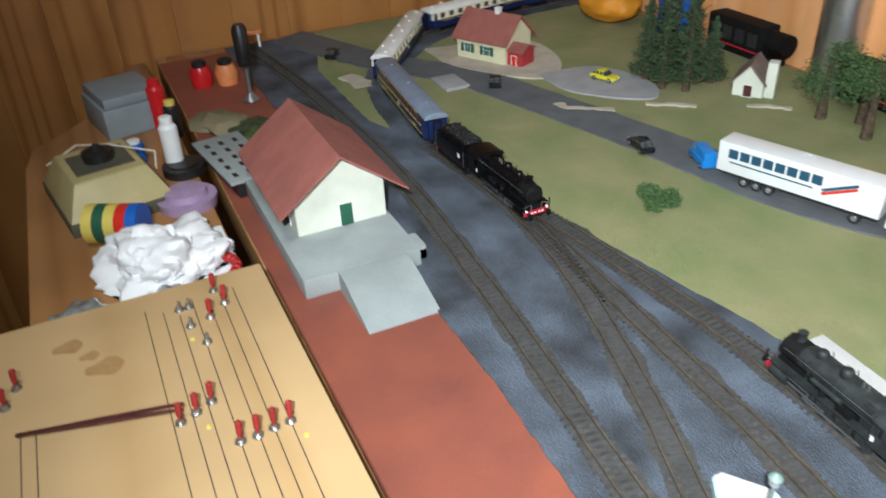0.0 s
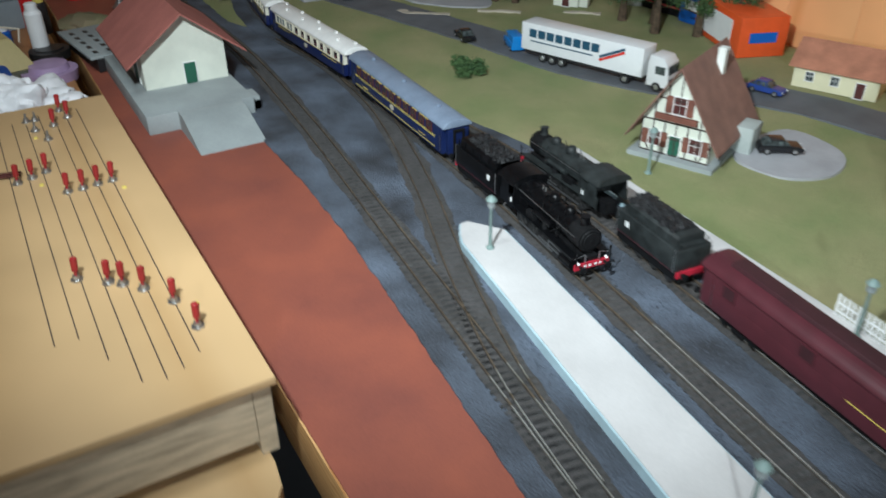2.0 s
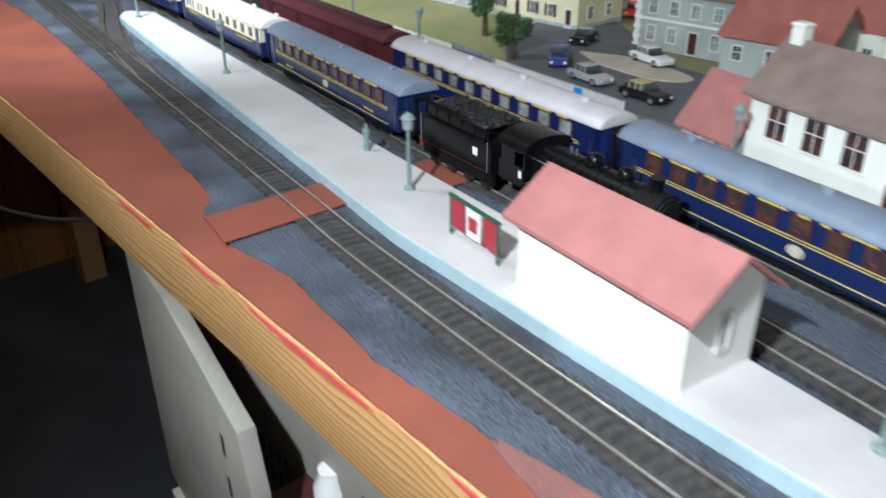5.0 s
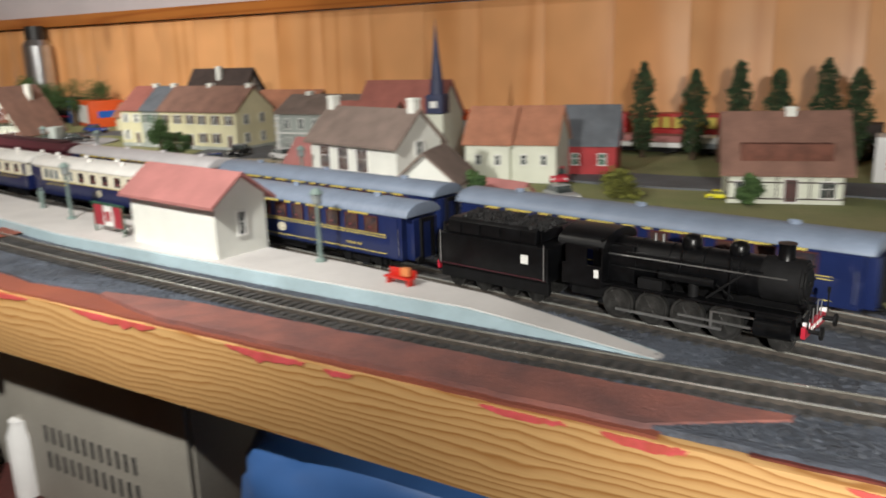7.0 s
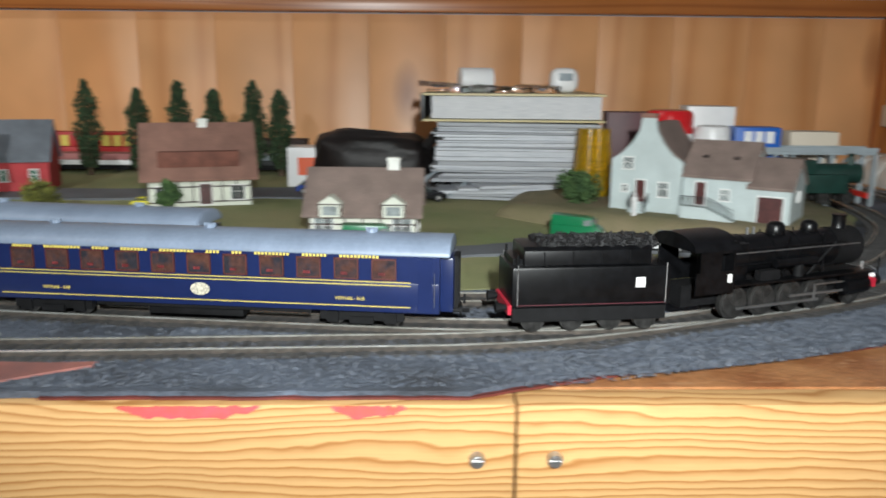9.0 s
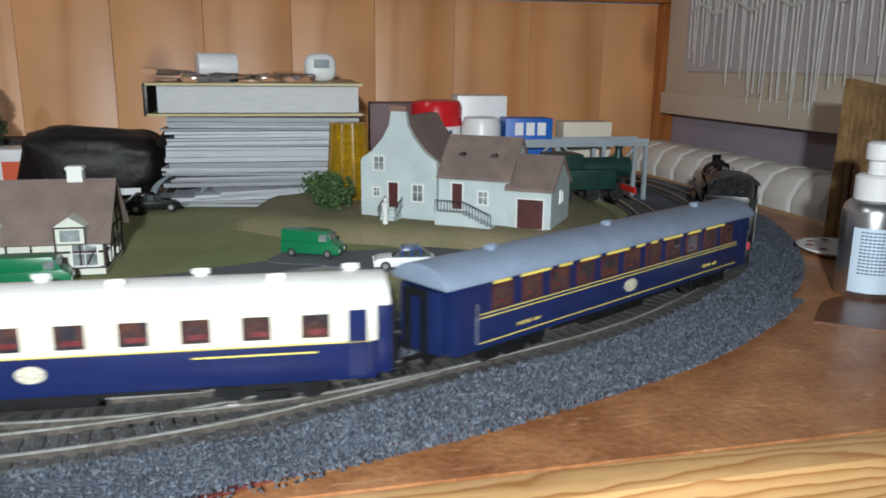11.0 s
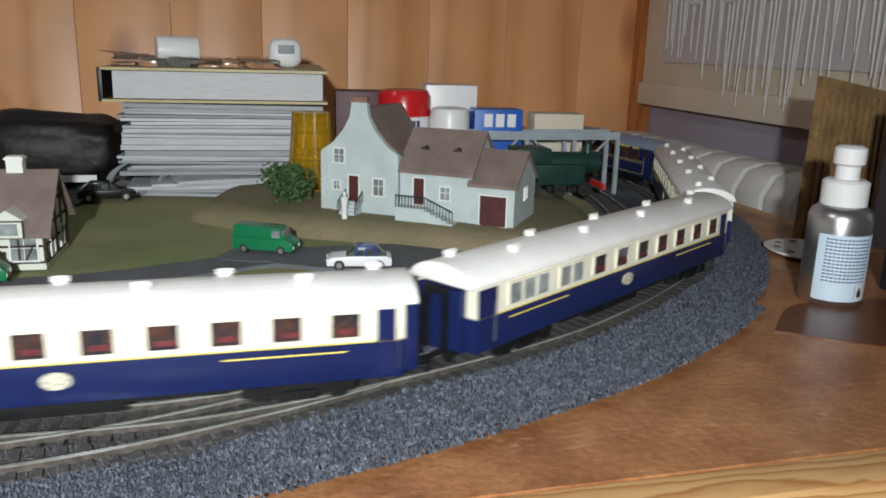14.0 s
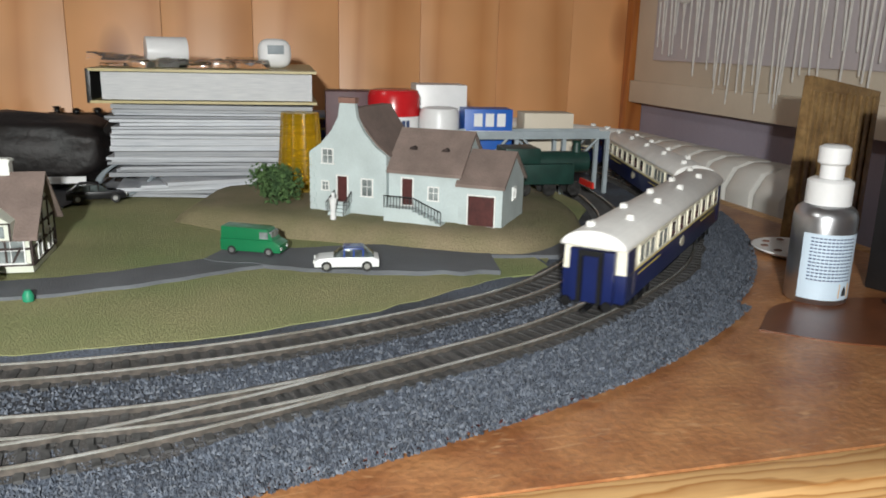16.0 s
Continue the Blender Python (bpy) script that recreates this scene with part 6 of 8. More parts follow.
for x, y in ((-0.952, 0.206), (-0.645, 0.169), (-0.318, 0.130), (-0.02, 0.112)):
    street_lamp(x, y, 0.0125, 0.050, "grey-green platform lamp post with lantern")
for x in (-0.72, -0.58, -0.2):
    street_lamp(x, P2_N(x) + 0.028, 0.011, 0.05, "dark green lamp post on the far platform")
street_lamp(-1.0, 0.428, G, 0.05, "slim lamp post beside the timbered house")


FENCE = level([(-0.745, 0.376), (-0.304, 0.334), (-0.09, 0.312)])


def picket_fence(x0, x1, label):
    th = thing("picket_fence", pose(0, 0, 0), label, "fence")
    bm = bmesh.new()
    prism(bm, [(-0.0011, 0), (0.0011, 0), (0.0011, 0.0172), (0, 0.0188), (-0.0011, 0.0172)], -0.0004, 0.0004)
    finish(bm)
    me = bpy.data.meshes.new("picket")
    bm.to_mesh(me)
    bm.free()
    me.materials.append(M["trim_white"])
    n = int((x1 - x0) / 0.0043)
    for k in range(n + 1):
        x = x0 + (x1 - x0) * k / n
        shared("picket", me, th, pose(x, FENCE(x), 0.011, 0, 0, -6))
    for z in (0.0145, 0.0215):
        bm = bmesh.new()
        box(bm, x0, x1, -0.0004, 0.0004, -0.0006, 0.0006)
        ob = part("fence_rail", bm, "trim_white", th)
        for v in ob.data.vertices:
            v.co.y += FENCE(v.co.x) + 0.0008
            v.co.z += z
    return th


picket_fence(-0.745, -0.315, "white picket fence behind the far platform")
ob = boxpart("fence_sign", (-0.367, -0.358, 0.3375, 0.3383, 0.0165, 0.0285), "van_blue", None, "", 0.0002)
tagged(ob, "small bright blue sign hung on the picket fence", "sign")
bar = thing("luggage_cart", pose(-0.298, 0.318, 0.011, 0, 0, -20), "tiny red platform cart with a yellow sack", "cart")
boxpart("bed", (-0.012, 0.008, -0.004, 0.004, 0.004, 0.0055), "car_red", bar)
boxpart("sack", (0.002, 0.008, -0.003, 0.003, 0.0056, 0.0115), "car_yellow", bar, "yellow sack", 0.001)
for cx in (-0.008, 0.004):
    bm = bmesh.new()
    tube(bm, (cx, -0.0042, 0.002), (cx, 0.0042, 0.002), 0.002, 0.002, 10)
    part("wheel_pair", bm, "iron", bar)
bm = bmesh.new()
sg = thing("poster_stand", pose(-0.232, 0.106, 0.0125, 0, 0, -8), "poster stand with dark frame and red and white posters", "sign")
for x in (-0.022, 0.022):
    boxpart("post", (x - 0.0006, x + 0.0006, -0.0006, 0.0006, 0, 0.024), "green_door", sg)
boxpart("top_bar", (-0.0235, 0.0235, -0.001, 0.001, 0.0232, 0.0245), "green_door", sg)
for x, mt in ((-0.015, "poster_red"), (0.0, "trim_white"), (0.0155, "poster_red")):
    boxpart("poster", (x - 0.0062, x + 0.0062, -0.0005, 0.0005, 0.006, 0.0225), mt, sg)
boxpart("poster_motif", (-0.004, 0.004, -0.0008, -0.0004, 0.010, 0.018), "poster_red", sg)
nb = thing("station_sign", pose(-0.50, P2_N(-0.5) + 0.036, 0.011, 0, 0, -7), "blank station name board with dark green frame", "sign")
for x in (-0.03, 0.03):
    boxpart("post", (x - 0.0007, x + 0.0007, -0.0007, 0.0007, 0, 0.022), "green_door", nb)
boxpart("board", (-0.032, 0.032, -0.0006, 0.0006, 0.012, 0.0225), "window_pale", nb)
boxpart("letter_bars", (-0.024, 0.024, -0.0009, -0.0005, 0.0155, 0.0185), "label_ink", nb)


def figure(x, y, z, label, mt="figure_paint"):
    bm = bmesh.new()
    lathe(bm, [(0.0022, 0), (0.0018, 0.006), (0.0026, 0.012), (0.003, 0.0155), (0.001, 0.0165), (0.0014, 0.018), (0.0009, 0.0195)], 8)
    ob = part("model_figurine", bm, mt)
    ob.location = (x, y, z)
    tagged(ob, label, "figurine", "model figurines")


figure(-0.392, 0.15, 0.0125, "tiny painted plastic figurine on the platform", "lamp_green")
q = hm @ Vector((0.030, -0.020, 0))
figure(q.x, q.y, HZ - 0.001, "tiny white plastic figurine by the steps", "plastic_white")
bn = thing("bench", pose(0.058, 0.092, 0.0125, 0, 0, -7), "red platform bench with luggage on it", "bench")
boxpart("seat", (-0.010, 0.010, -0.003, 0.003, 0.0038, 0.005), "car_red", bn)
boxpart("backrest", (-0.010, 0.010, 0.0026, 0.0034, 0.005, 0.009), "car_red", bn)
for x in (-0.008, 0.008):
    boxpart("leg", (x - 0.0006, x + 0.0006, -0.0028, 0.0028, 0, 0.0037), "car_red", bn)
ob = boxpart("suitcase", (0.060, 0.066, 0.0895, 0.0925, 0.0182, 0.0235), "signal_orange", None, "", 0.0006)
tagged(ob, "tiny orange-brown suitcase on the bench", "luggage")
bm = bmesh.new()
lathe(bm, [(0.0028, 0), (0.003, 0.003), (0.002, 0.0052), (0.0015, 0.006)], 12, (0.434, 0.236, 0.0045))
tagged(part("green_bin", bm, "green_pot"), "tiny green and white litter bin on the grass", "bin")


# ---- road vehicles ----
def car(label, x, y, rot, paint, L=0.046, z=0.0062, kind="car", top=None, scale=1.0):
    th = thing(kind, pose(x, y, z, 0, 0, rot), label, kind, "parked model vehicles")
    h, w = L / 2, 0.0092
    if kind == "car":
        out = [(-h, 0.003), (h, 0.003), (h, 0.0068), (h * 0.86, 0.0086), (h * 0.42, 0.0094), (-h * 0.8, 0.0098), (-h, 0.0085)]
        cab = [(h * 0.42, 0.0094), (h * 0.12, 0.0148), (-h * 0.55, 0.0152), (-h * 0.86, 0.0097)]
    else:
        out = [(-h, 0.003), (h, 0.003), (h, 0.0095), (h * 0.8, 0.0125), (h * 0.75, 0.0128), (-h, 0.0128)]
        cab = [(h * 0.78, 0.0126), (h * 0.55, 0.0215), (-h * 0.98, 0.0225), (-h, 0.0126)]
    bm = bmesh.new()
    prism(bm, out, -w, w)
    part("body", bm, paint, th, "", 0.0007)
    bm = bmesh.new()
    prism(bm, cab, -w * 0.86, w * 0.86)
    cb = part("cabin", bm, "pane" if kind == "car" else (top or paint), th, "", 0.0005)
    cx = [(p, q) for p, q in cab]
    if kind == "car":
        bm = bmesh.new()
        box(bm, cx[2][0] + 0.0006, cx[1][0] - 0.0004, -w * 0.84, w * 0.84, 0.0146, 0.0157)
        part("roof", bm, top or paint, cb, "", 0.0004)
        bm = bmesh.new()
        for s in (-1, 1):
            for xx in (cx[1][0] - 0.001, (cx[1][0] + cx[2][0]) / 2, cx[2][0] + 0.001):
                box(bm, xx - 0.0006, xx + 0.0006, s * w * 0.86 - 0.0004, s * w * 0.86 + 0.0004, 0.0095, 0.015)
        part("pillars", bm, top or paint, cb)
    else:
        for s in (-1, 1):
            bm = bmesh.new()
            box(bm, h * 0.32, h * 0.60, s * w * 0.86 - 0.0004, s * w * 0.86 + 0.0004, 0.0138, 0.0192)
            part("side_window", bm, "window_pale", cb)
        bm = bmesh.new()
        box(bm, h * 0.62, h * 0.72, -w * 0.75, w * 0.75, 0.014, 0.0195)
        part("windscreen", bm, "window_pale", cb)
    for s in (-1, 1):
        for xx in (-h * 0.62, h * 0.62):
            bm = bmesh.new()
            tube(bm, (xx, s * (w - 0.002), 0.0036), (xx, s * (w + 0.0004), 0.0036), 0.0036, 0.0036, 14)
            wh = part("wheel", bm, "rubber", th)
            bm = bmesh.new()
            tube(bm, (xx, s * (w + 0.0004), 0.0036), (xx, s * (w + 0.0008), 0.0036), 0.0021, 0.0018, 10)
            part("hubcap", bm, "hub", wh)
        bm = bmesh.new()
        tube(bm, (h - 0.0004, s * w * 0.7, 0.0062), (h + 0.0004, s * w * 0.7, 0.0062), 0.0014, 0.0014, 8)
        part("headlight", bm, "trim_white", th)
    if scale != 1.0:
        for o in th.children_recursive:
            o.data.transform(Matrix.Scale(scale, 4))
    return th


RZ = 0.0058
for row in (
    ("small blue delivery van parked on the road", -1.40, 0.540, 160, "van_blue", 0.048, RZ, "van"),
    ("black model car parked on the road", -1.47, 0.500, 168, "car_black"), ("black model car by the crossing", -1.775, 0.452, 150, "car_black"),
    ("bright yellow model car in the car park", -1.70, 0.605, 20, "car_yellow", 0.044, 0.0068), ("black model car on the far road", -2.05, 0.275, 150, "car_black"),
    ("black model car on the pale patch", -0.965, 0.578, 55, "car_black", 0.046, 0.0066), ("navy model car on the road", -1.09, 0.705, 15, "car_blue"),
    ("dark blue model car on the forecourt", -0.482, 0.448, -50, "car_blue", 0.046, 0.007), ("dark grey model car on the forecourt", -0.525, 0.535, -70, "car_black", 0.044, 0.007, "car", "car_silver"),
    ("white model car on the forecourt", -0.42, 0.515, -15, "car_white", 0.048, 0.0080), ("silver model car on the forecourt", -0.418, 0.42, -10, "car_silver", 0.046, 0.007),
    ("dark olive model car with pale roof", -0.35, 0.412, -5, "car_black", 0.046, 0.007, "car", "plastic_beige"), ("red model car beside the terrace", -0.585, 0.70, -60, "car_red"),
    ("green delivery van on the forecourt", 0.552, 0.308, -25, "van_green", 0.05, 0.0066, "van", None, 0.80), ("white and navy estate car on the lane", 0.605, 0.262, 172, "car_white", 0.044, 0.0066, "car", "car_blue", 0.88),
    ("black model car beside the cable coil", 0.430, 0.503, 10, "car_black", 0.046, RZ), ("tiny yellow model car beside the farmhouse", 0.158, 0.470, 10, "car_yellow", 0.046, 0.0044, "car", None, 0.55), ("silver model car in front of the red house", 0.028, 0.405, -35, "car_silver", 0.040, 0.0044),
    ("dark pink model car in front of the red house", -0.02, 0.505, -60, "buffer_red", 0.042, 0.0044), ("navy model car beside the farmhouse", 0.315, 0.55, 0, "car_blue", 0.042, 0.006),
    ("green delivery van in front of the cottage", 0.392, 0.262, 4, "van_green", 0.048, 0.0064, "van", None, 0.85)):
    car(*row)
# lorry with long white box trailer
lm = pose(-1.268, 0.570, RZ, 0, 0, 18.5)
lo = thing("articulated_lorry", lm, "white articulated lorry with long box trailer and blue lettering bars", "lorry")
boxpart("trailer_box", (-0.092, 0.078, -0.0145, 0.0145, 0.0125, 0.046), "car_white", lo, "", 0.0006)
boxpart("trailer_frame", (-0.088, 0.076, -0.009, 0.009, 0.008, 0.0124), "iron", lo)
bm = bmesh.new()
for k in range(8):
    box(bm, -0.080 + k * 0.0128, -0.0695 + k * 0.0128, -0.0149, -0.0144, 0.0295, 0.0395)
part("lettering", bm, "truck_letter", lo, "dark teal letter bars")
boxpart("small_letter_bar", (-0.078, 0.012, -0.0149, -0.0144, 0.024, 0.0255), "truck_letter", lo)
for k, mt in enumerate(("car_red", "truck_letter")):
    bm = bmesh.new()
    box(bm, 0, 0.036, -0.0150 - 0.0001 * k, -0.0144, 0, 0.003, pose(0.022, 0, 0.020 + 0.004 * k, 0, -25, 0))
    part("stripe", bm, mt, lo)
bm = bmesh.new()
prism(bm, [(0.084, 0.006), (0.110, 0.006), (0.1105, 0.018), (0.108, 0.033), (0.102, 0.040), (0.086, 0.041), (0.084, 0.03)], -0.0135, 0.0135)
cabn = part("cab", bm, "car_white", lo, "", 0.0008)
boxpart("windscreen", (0.1085, 0.1102, -0.0115, 0.0115, 0.021, 0.031), "pane", cabn)
for s in (-1, 1):
    boxpart("side_window", (0.094, 0.106, s * 0.0136 - 0.0003, s * 0.0136 + 0.0003, 0.021, 0.030), "pane", cabn)
boxpart("grille", (0.1098, 0.1112, -0.010, 0.010, 0.008, 0.016), "iron", cabn)
for s in (-1, 1):
    for x in (-0.060, -0.046, -0.032, 0.056, 0.097):
        bm = bmesh.new()
        tube(bm, (x, s * 0.009, 0.0056), (x, s * 0.0138, 0.0056), 0.0056, 0.0056, 16)
        wh = part("wheel", bm, "rubber", lo)
        bm = bmesh.new()
        tube(bm, (x, s * 0.0138, 0.0056), (x, s * 0.0143, 0.0056), 0.003, 0.0025, 10)
        part("hubcap", bm, "hub", wh)

for o in lo.children_recursive:
    o.data.transform(Matrix.Scale(1.09, 4))


# ---- trees ----
def crown_mesh(parent, material, seed, n, shape, size):
    """A crown of many small leaf clumps inside an uneven outline."""
    r = random.Random(seed)
    v, f = [], []
    for _ in range(n):
        x, y, z = shape(r)
        k = len(v)
        e = size * r.uniform(0.5, 1.3)
        for j in range(4):
            d = Vector((r.gauss(0, 1), r.gauss(0, 1), r.gauss(0, 0.7))).normalized() * e
            v.append((x + d.x, y + d.y, z + d.z))
        f += [(k, k + 1, k + 2), (k, k + 2, k + 3), (k, k + 3, k + 1), (k + 1, k + 3, k + 2)]
    me = bpy.data.meshes.new("crown")
    me.from_pydata(v, [], f)
    me.materials.append(M[material])
    ob = new("crown", me)
    ob.parent = parent
    return ob


def tree(label, x, y, h, w, kind, seed, z=G, mt=None):
    th = thing("tree" if kind != "bush" else "bush", pose(x, y, z), label, "tree" if kind != "bush" else "bush", "model trees")
    if kind != "bush":
        bm = bmesh.new()
        tube(bm, (0, 0, -0.001), (0, 0, h * 0.85), w * 0.09 + 0.0008, 0.0005, 8)
        rr = random.Random(seed + 50)
        for k in range(6):
            a, zz = rr.uniform(0, 6.3), h * rr.uniform(0.25, 0.7)
            tube(bm, (0, 0, zz), (w * 0.4 * math.cos(a), w * 0.4 * math.sin(a), zz + h * 0.1), 0.0009, 0.0003, 5)
        part("trunk", bm, "bark", th)
    if kind == "fir":
        def shape(r):
            u = r.random() ** 1.4
            rad = w * 0.5 * (1 - u) * (0.65 + 0.35 * math.sin(u * 38)) + 0.001
            a, q = r.uniform(0, 6.3), r.random() ** 0.4
            return rad * q * math.cos(a), rad * q * math.sin(a), h * (0.1 + 0.9 * u)
        crown_mesh(th, mt or "fir", seed, 2600, shape, 0.0024)
    elif kind == "poplar":
        def shape(r):
            u = r.random()
            rad = w * 0.5 * min(1.0, 0.45 + 2.2 * u) * (1 - u ** 3) ** 0.6 * (0.86 + 0.2 * math.sin(u * 19 + seed)) * r.uniform(0.85, 1.05)
            a, q = r.uniform(0, 6.3), r.random() ** 0.4
            return rad * q * math.cos(a), rad * q * math.sin(a), h * (0.08 + 0.92 * u)
        crown_mesh(th, mt or "fir", seed, 2000, shape, 0.0027)
    else:
        rr = random.Random(seed)
        blobs = [(rr.uniform(-0.3, 0.3) * w, rr.uniform(-0.3, 0.3) * w, h * rr.uniform(0.45 if kind != "bush" else 0.2, 0.85), w * rr.uniform(0.18, 0.32)) for _ in range(9)]
        def shape(r):
            b = r.choice(blobs)
            d = Vector((r.gauss(0, 1), r.gauss(0, 1), r.gauss(0, 1))).normalized() * b[3] * r.random() ** 0.4
            return b[0] + d.x, b[1] + d.y, max(0.002, b[2] + d.z)
        crown_mesh(th, mt or "leaf", seed, 1900, shape, 0.0021)


for k, (x, y, h) in enumerate(((-1.672, 0.662, 0.15), (-1.66, 0.70, 0.17), (-1.632, 0.662, 0.165), (-1.604, 0.684, 0.19), (-1.612, 0.736, 0.10), (-1.70, 0.715, 0.16), (-1.64, 0.72, 0.17))):
    tree("dark green model fir in a clump", x, y, h, 0.062, "fir", 10 + k)
for k, (x, y, h) in enumerate(((-1.428, 0.768, 0.105), (-1.352, 0.766, 0.115), (-1.306, 0.808, 0.10), (-1.258, 0.832, 0.10), (-1.39, 0.80, 0.09))):
    tree("olive green broadleaf model tree", x, y, h, 0.078, "leafy", 30 + k)
for k, x in enumerate((0.004, 0.068, 0.120, 0.164, 0.214, 0.247)):
    tree("slim dark green model poplar along the back", x, 0.72, 0.118 - 0.01 * (k % 2), 0.038, "poplar", 50 + k)
tree("small dark green model tree in the terrace garden", -0.632, 0.487, 0.062, 0.036, "leafy", 70)
tree("bushy model tree with red blossom by the forecourt", -0.525, 0.425, 0.052, 0.034, "leafy", 71)
tree("slim model tree beside the annexe", -0.005, 0.30, 0.045, 0.02, "leafy", 72)
tree("round dark green bush on the lawn", -1.345, 0.425, 0.02, 0.05, "bush", 73, G, "leaf")
tree("yellow-green bush in the meadow", 0.075, 0.44, 0.020, 0.045, "bush", 74, G, "leaf_yellow")
tree("dark green bush beside the farmhouse", 0.185, 0.455, 0.03, 0.026, "bush", 75, G, "leaf")
tree("green hedge bush beside the hill house", 0.575, 0.425, 0.032, 0.045, "bush", 76, 0.014, "leaf")


# ---- control panel and side desk ----
def at(name, m, label, category, group=""):
    return thing(name, m, label, category, group)


dk = at("side_desk", pose(0, 0, 0), "brown wooden side desk with rounded corner", "desk")
bm = bmesh.new()
slab(bm, [tuple(q) for q in ((-1.30, -0.024), (-1.30, -0.235), (-1.85, -0.232), (-1.92, -0.222), (-1.95, -0.19), (-2.03, -0.12), (-2.235, -0.06), (-2.235, -0.024))], -0.024, -0.002)
part("desktop", bm, "desk", dk, "", 0.002)
for x, y in ((-1.45, -0.20), (-1.9, -0.17), (-2.2, -0.045)):
    boxpart("leg", (x - 0.015, x + 0.015, y - 0.015, y + 0.015, FLOOR, -0.0245), "desk", dk)
sh = at("control_shelf", pose(0, 0, 0), "plywood shelf carrying the control panel", "shelf")
bm = bmesh.new()
slab(bm, [(-1.29, -0.03), (-0.83, -0.03), (-0.81, -0.033), (-0.797, -0.042), (-0.793, -0.056), (-0.797, -0.075), (-0.81, -0.105), (-0.83, -0.15), (-0.84, -0.30), (-1.29, -0.30)], -0.012, 0.0)
part("board", bm, "plywood", sh, "", 0.0)
for x in (-1.2, -0.9):
    boxpart("bracket", (x - 0.01, x + 0.01, -0.28, -0.03, -0.05, -0.0125), "fascia", sh)
boxpart("post", (-1.06, -1.02, -0.30, -0.26, FLOOR, -0.0505), "fascia", sh)
cp = at("switch_console", pose(0, 0, 0), "plywood switch console box with red toggles and track lines", "console")
X0, X1, Y0, Y1, ZT = -1.358, -0.835, -0.47, -0.0205, 0.060
boxpart("top", (X0, X1, Y0, Y1, ZT - 0.006, ZT), "plywood", cp, "", 0.001)
boxpart("front_side", (X0 + 0.004, X1 - 0.004, Y1 - 0.014, Y1 - 0.003, 0.0002, ZT - 0.0062), "ply_edge", cp)
boxpart("end_side", (X1 - 0.016, X1 - 0.004, Y0 + 0.004, Y1 - 0.0145, 0.012, ZT - 0.0062), "ply_edge", cp, "whitish worn end board")
boxpart("end_side", (X0 + 0.004, X0 + 0.016, Y0 + 0.004, Y1 - 0.0145, 0.0002, ZT - 0.0062), "ply_edge", cp)
tracks_on = [(-0.052, -1.33, -0.88), (-0.064, -1.33, -0.87), (-0.075, -1.32, -0.865), (-0.088, -1.33, -0.87), (-0.101, -1.31, -0.90), (-0.113, -1.32, -0.93), (-0.127, -1.33, -0.93), (-0.216, -1.22, -0.90), (-0.226, -1.22, -0.90)]
for y, a, b in tracks_on:
    boxpart("track_line", (a, b, y - 0.0004, y + 0.0004, ZT, ZT + 0.0003), "timber", cp)


def toggle(x, y, red=True, lean=12):
    m = pose(x, y, ZT)
    bm = bmesh.new()
    tube(bm, (x, y, ZT), (x, y, ZT + 0.0012), 0.0045, 0.0045, 6)
    tube(bm, (x, y, ZT + 0.0012), (x, y, ZT + 0.004), 0.0026, 0.0024, 10)
    b = part("switch_base", bm, "steel", cp, "steel switch nut")
    bm = bmesh.new()
    d = Vector((-math.sin(math.radians(lean)), 0.1, math.cos(math.radians(lean)))).normalized()
    p = Vector((x, y, ZT + 0.003))
    tube(bm, p, p + d * 0.006, 0.0011, 0.0011, 8)
    if red:
        tube(bm, p + d * 0.004, p + d * 0.013, 0.0022, 0.0026, 12)
        tube(bm, p + d * 0.013, p + d * 0.0142, 0.0026, 0.0012, 12)
    part("toggle", bm, "toggle_red" if red else "steel", b, "red toggle cap" if red else "")


for x, y, r in ((-1.333, -0.068, 1), (-1.310, -0.063, 1), (-1.295, -0.078, 1), (-1.318, -0.092, 0), (-1.318, -0.100, 0), (-1.290, -0.095, 0), (-1.262, -0.087, 0), (-1.178, -0.122, 1), (-1.183, -0.110, 1), (-1.190, -0.098, 1), (-1.140, -0.088, 1), (-1.140, -0.076, 1), (-1.142, -0.064, 1), (-1.143, -0.052, 1), (-1.275, -0.228, 1), (-1.255, -0.236, 1), (-1.000, -0.103, 1), (-0.985, -0.085, 1), (-0.978, -0.077, 1), (-0.965, -0.066, 1), (-0.940, -0.052, 1), (-0.905, -0.046, 1)):
    toggle(x, y, r)
for x, y in ((-1.165, -0.105), (-1.125, -0.046), (-1.272, -0.097), (-0.93, -0.040)):
    bm = bmesh.new()
    tube(bm, (x, y, ZT), (x, y, ZT + 0.0012), 0.002, 0.0016, 10)
    part("indicator", bm, "yellow_line", cp, "small yellow indicator lamp")
for x, y, r in ((-1.31, -0.19, 0.012), (-1.27, -0.165, 0.015), (-1.29, -0.175, 0.008)):
    bm = bmesh.new()
    slab(bm, [(x + r * 0.7 * math.cos(a) * (1 + 0.3 * math.sin(3 * a)), y + r * math.sin(a)) for a in np.linspace(0, 6.28, 16)[:-1]], ZT, ZT + 0.0002)
    part("stain", bm, "ply_stain", cp, "brownish stain")
tw = at("tweezers", pose(-1.205, -0.172, ZT + 0.0015, 0, 0, 77), "pair of dark brown tweezers lying on the panel", "tool")
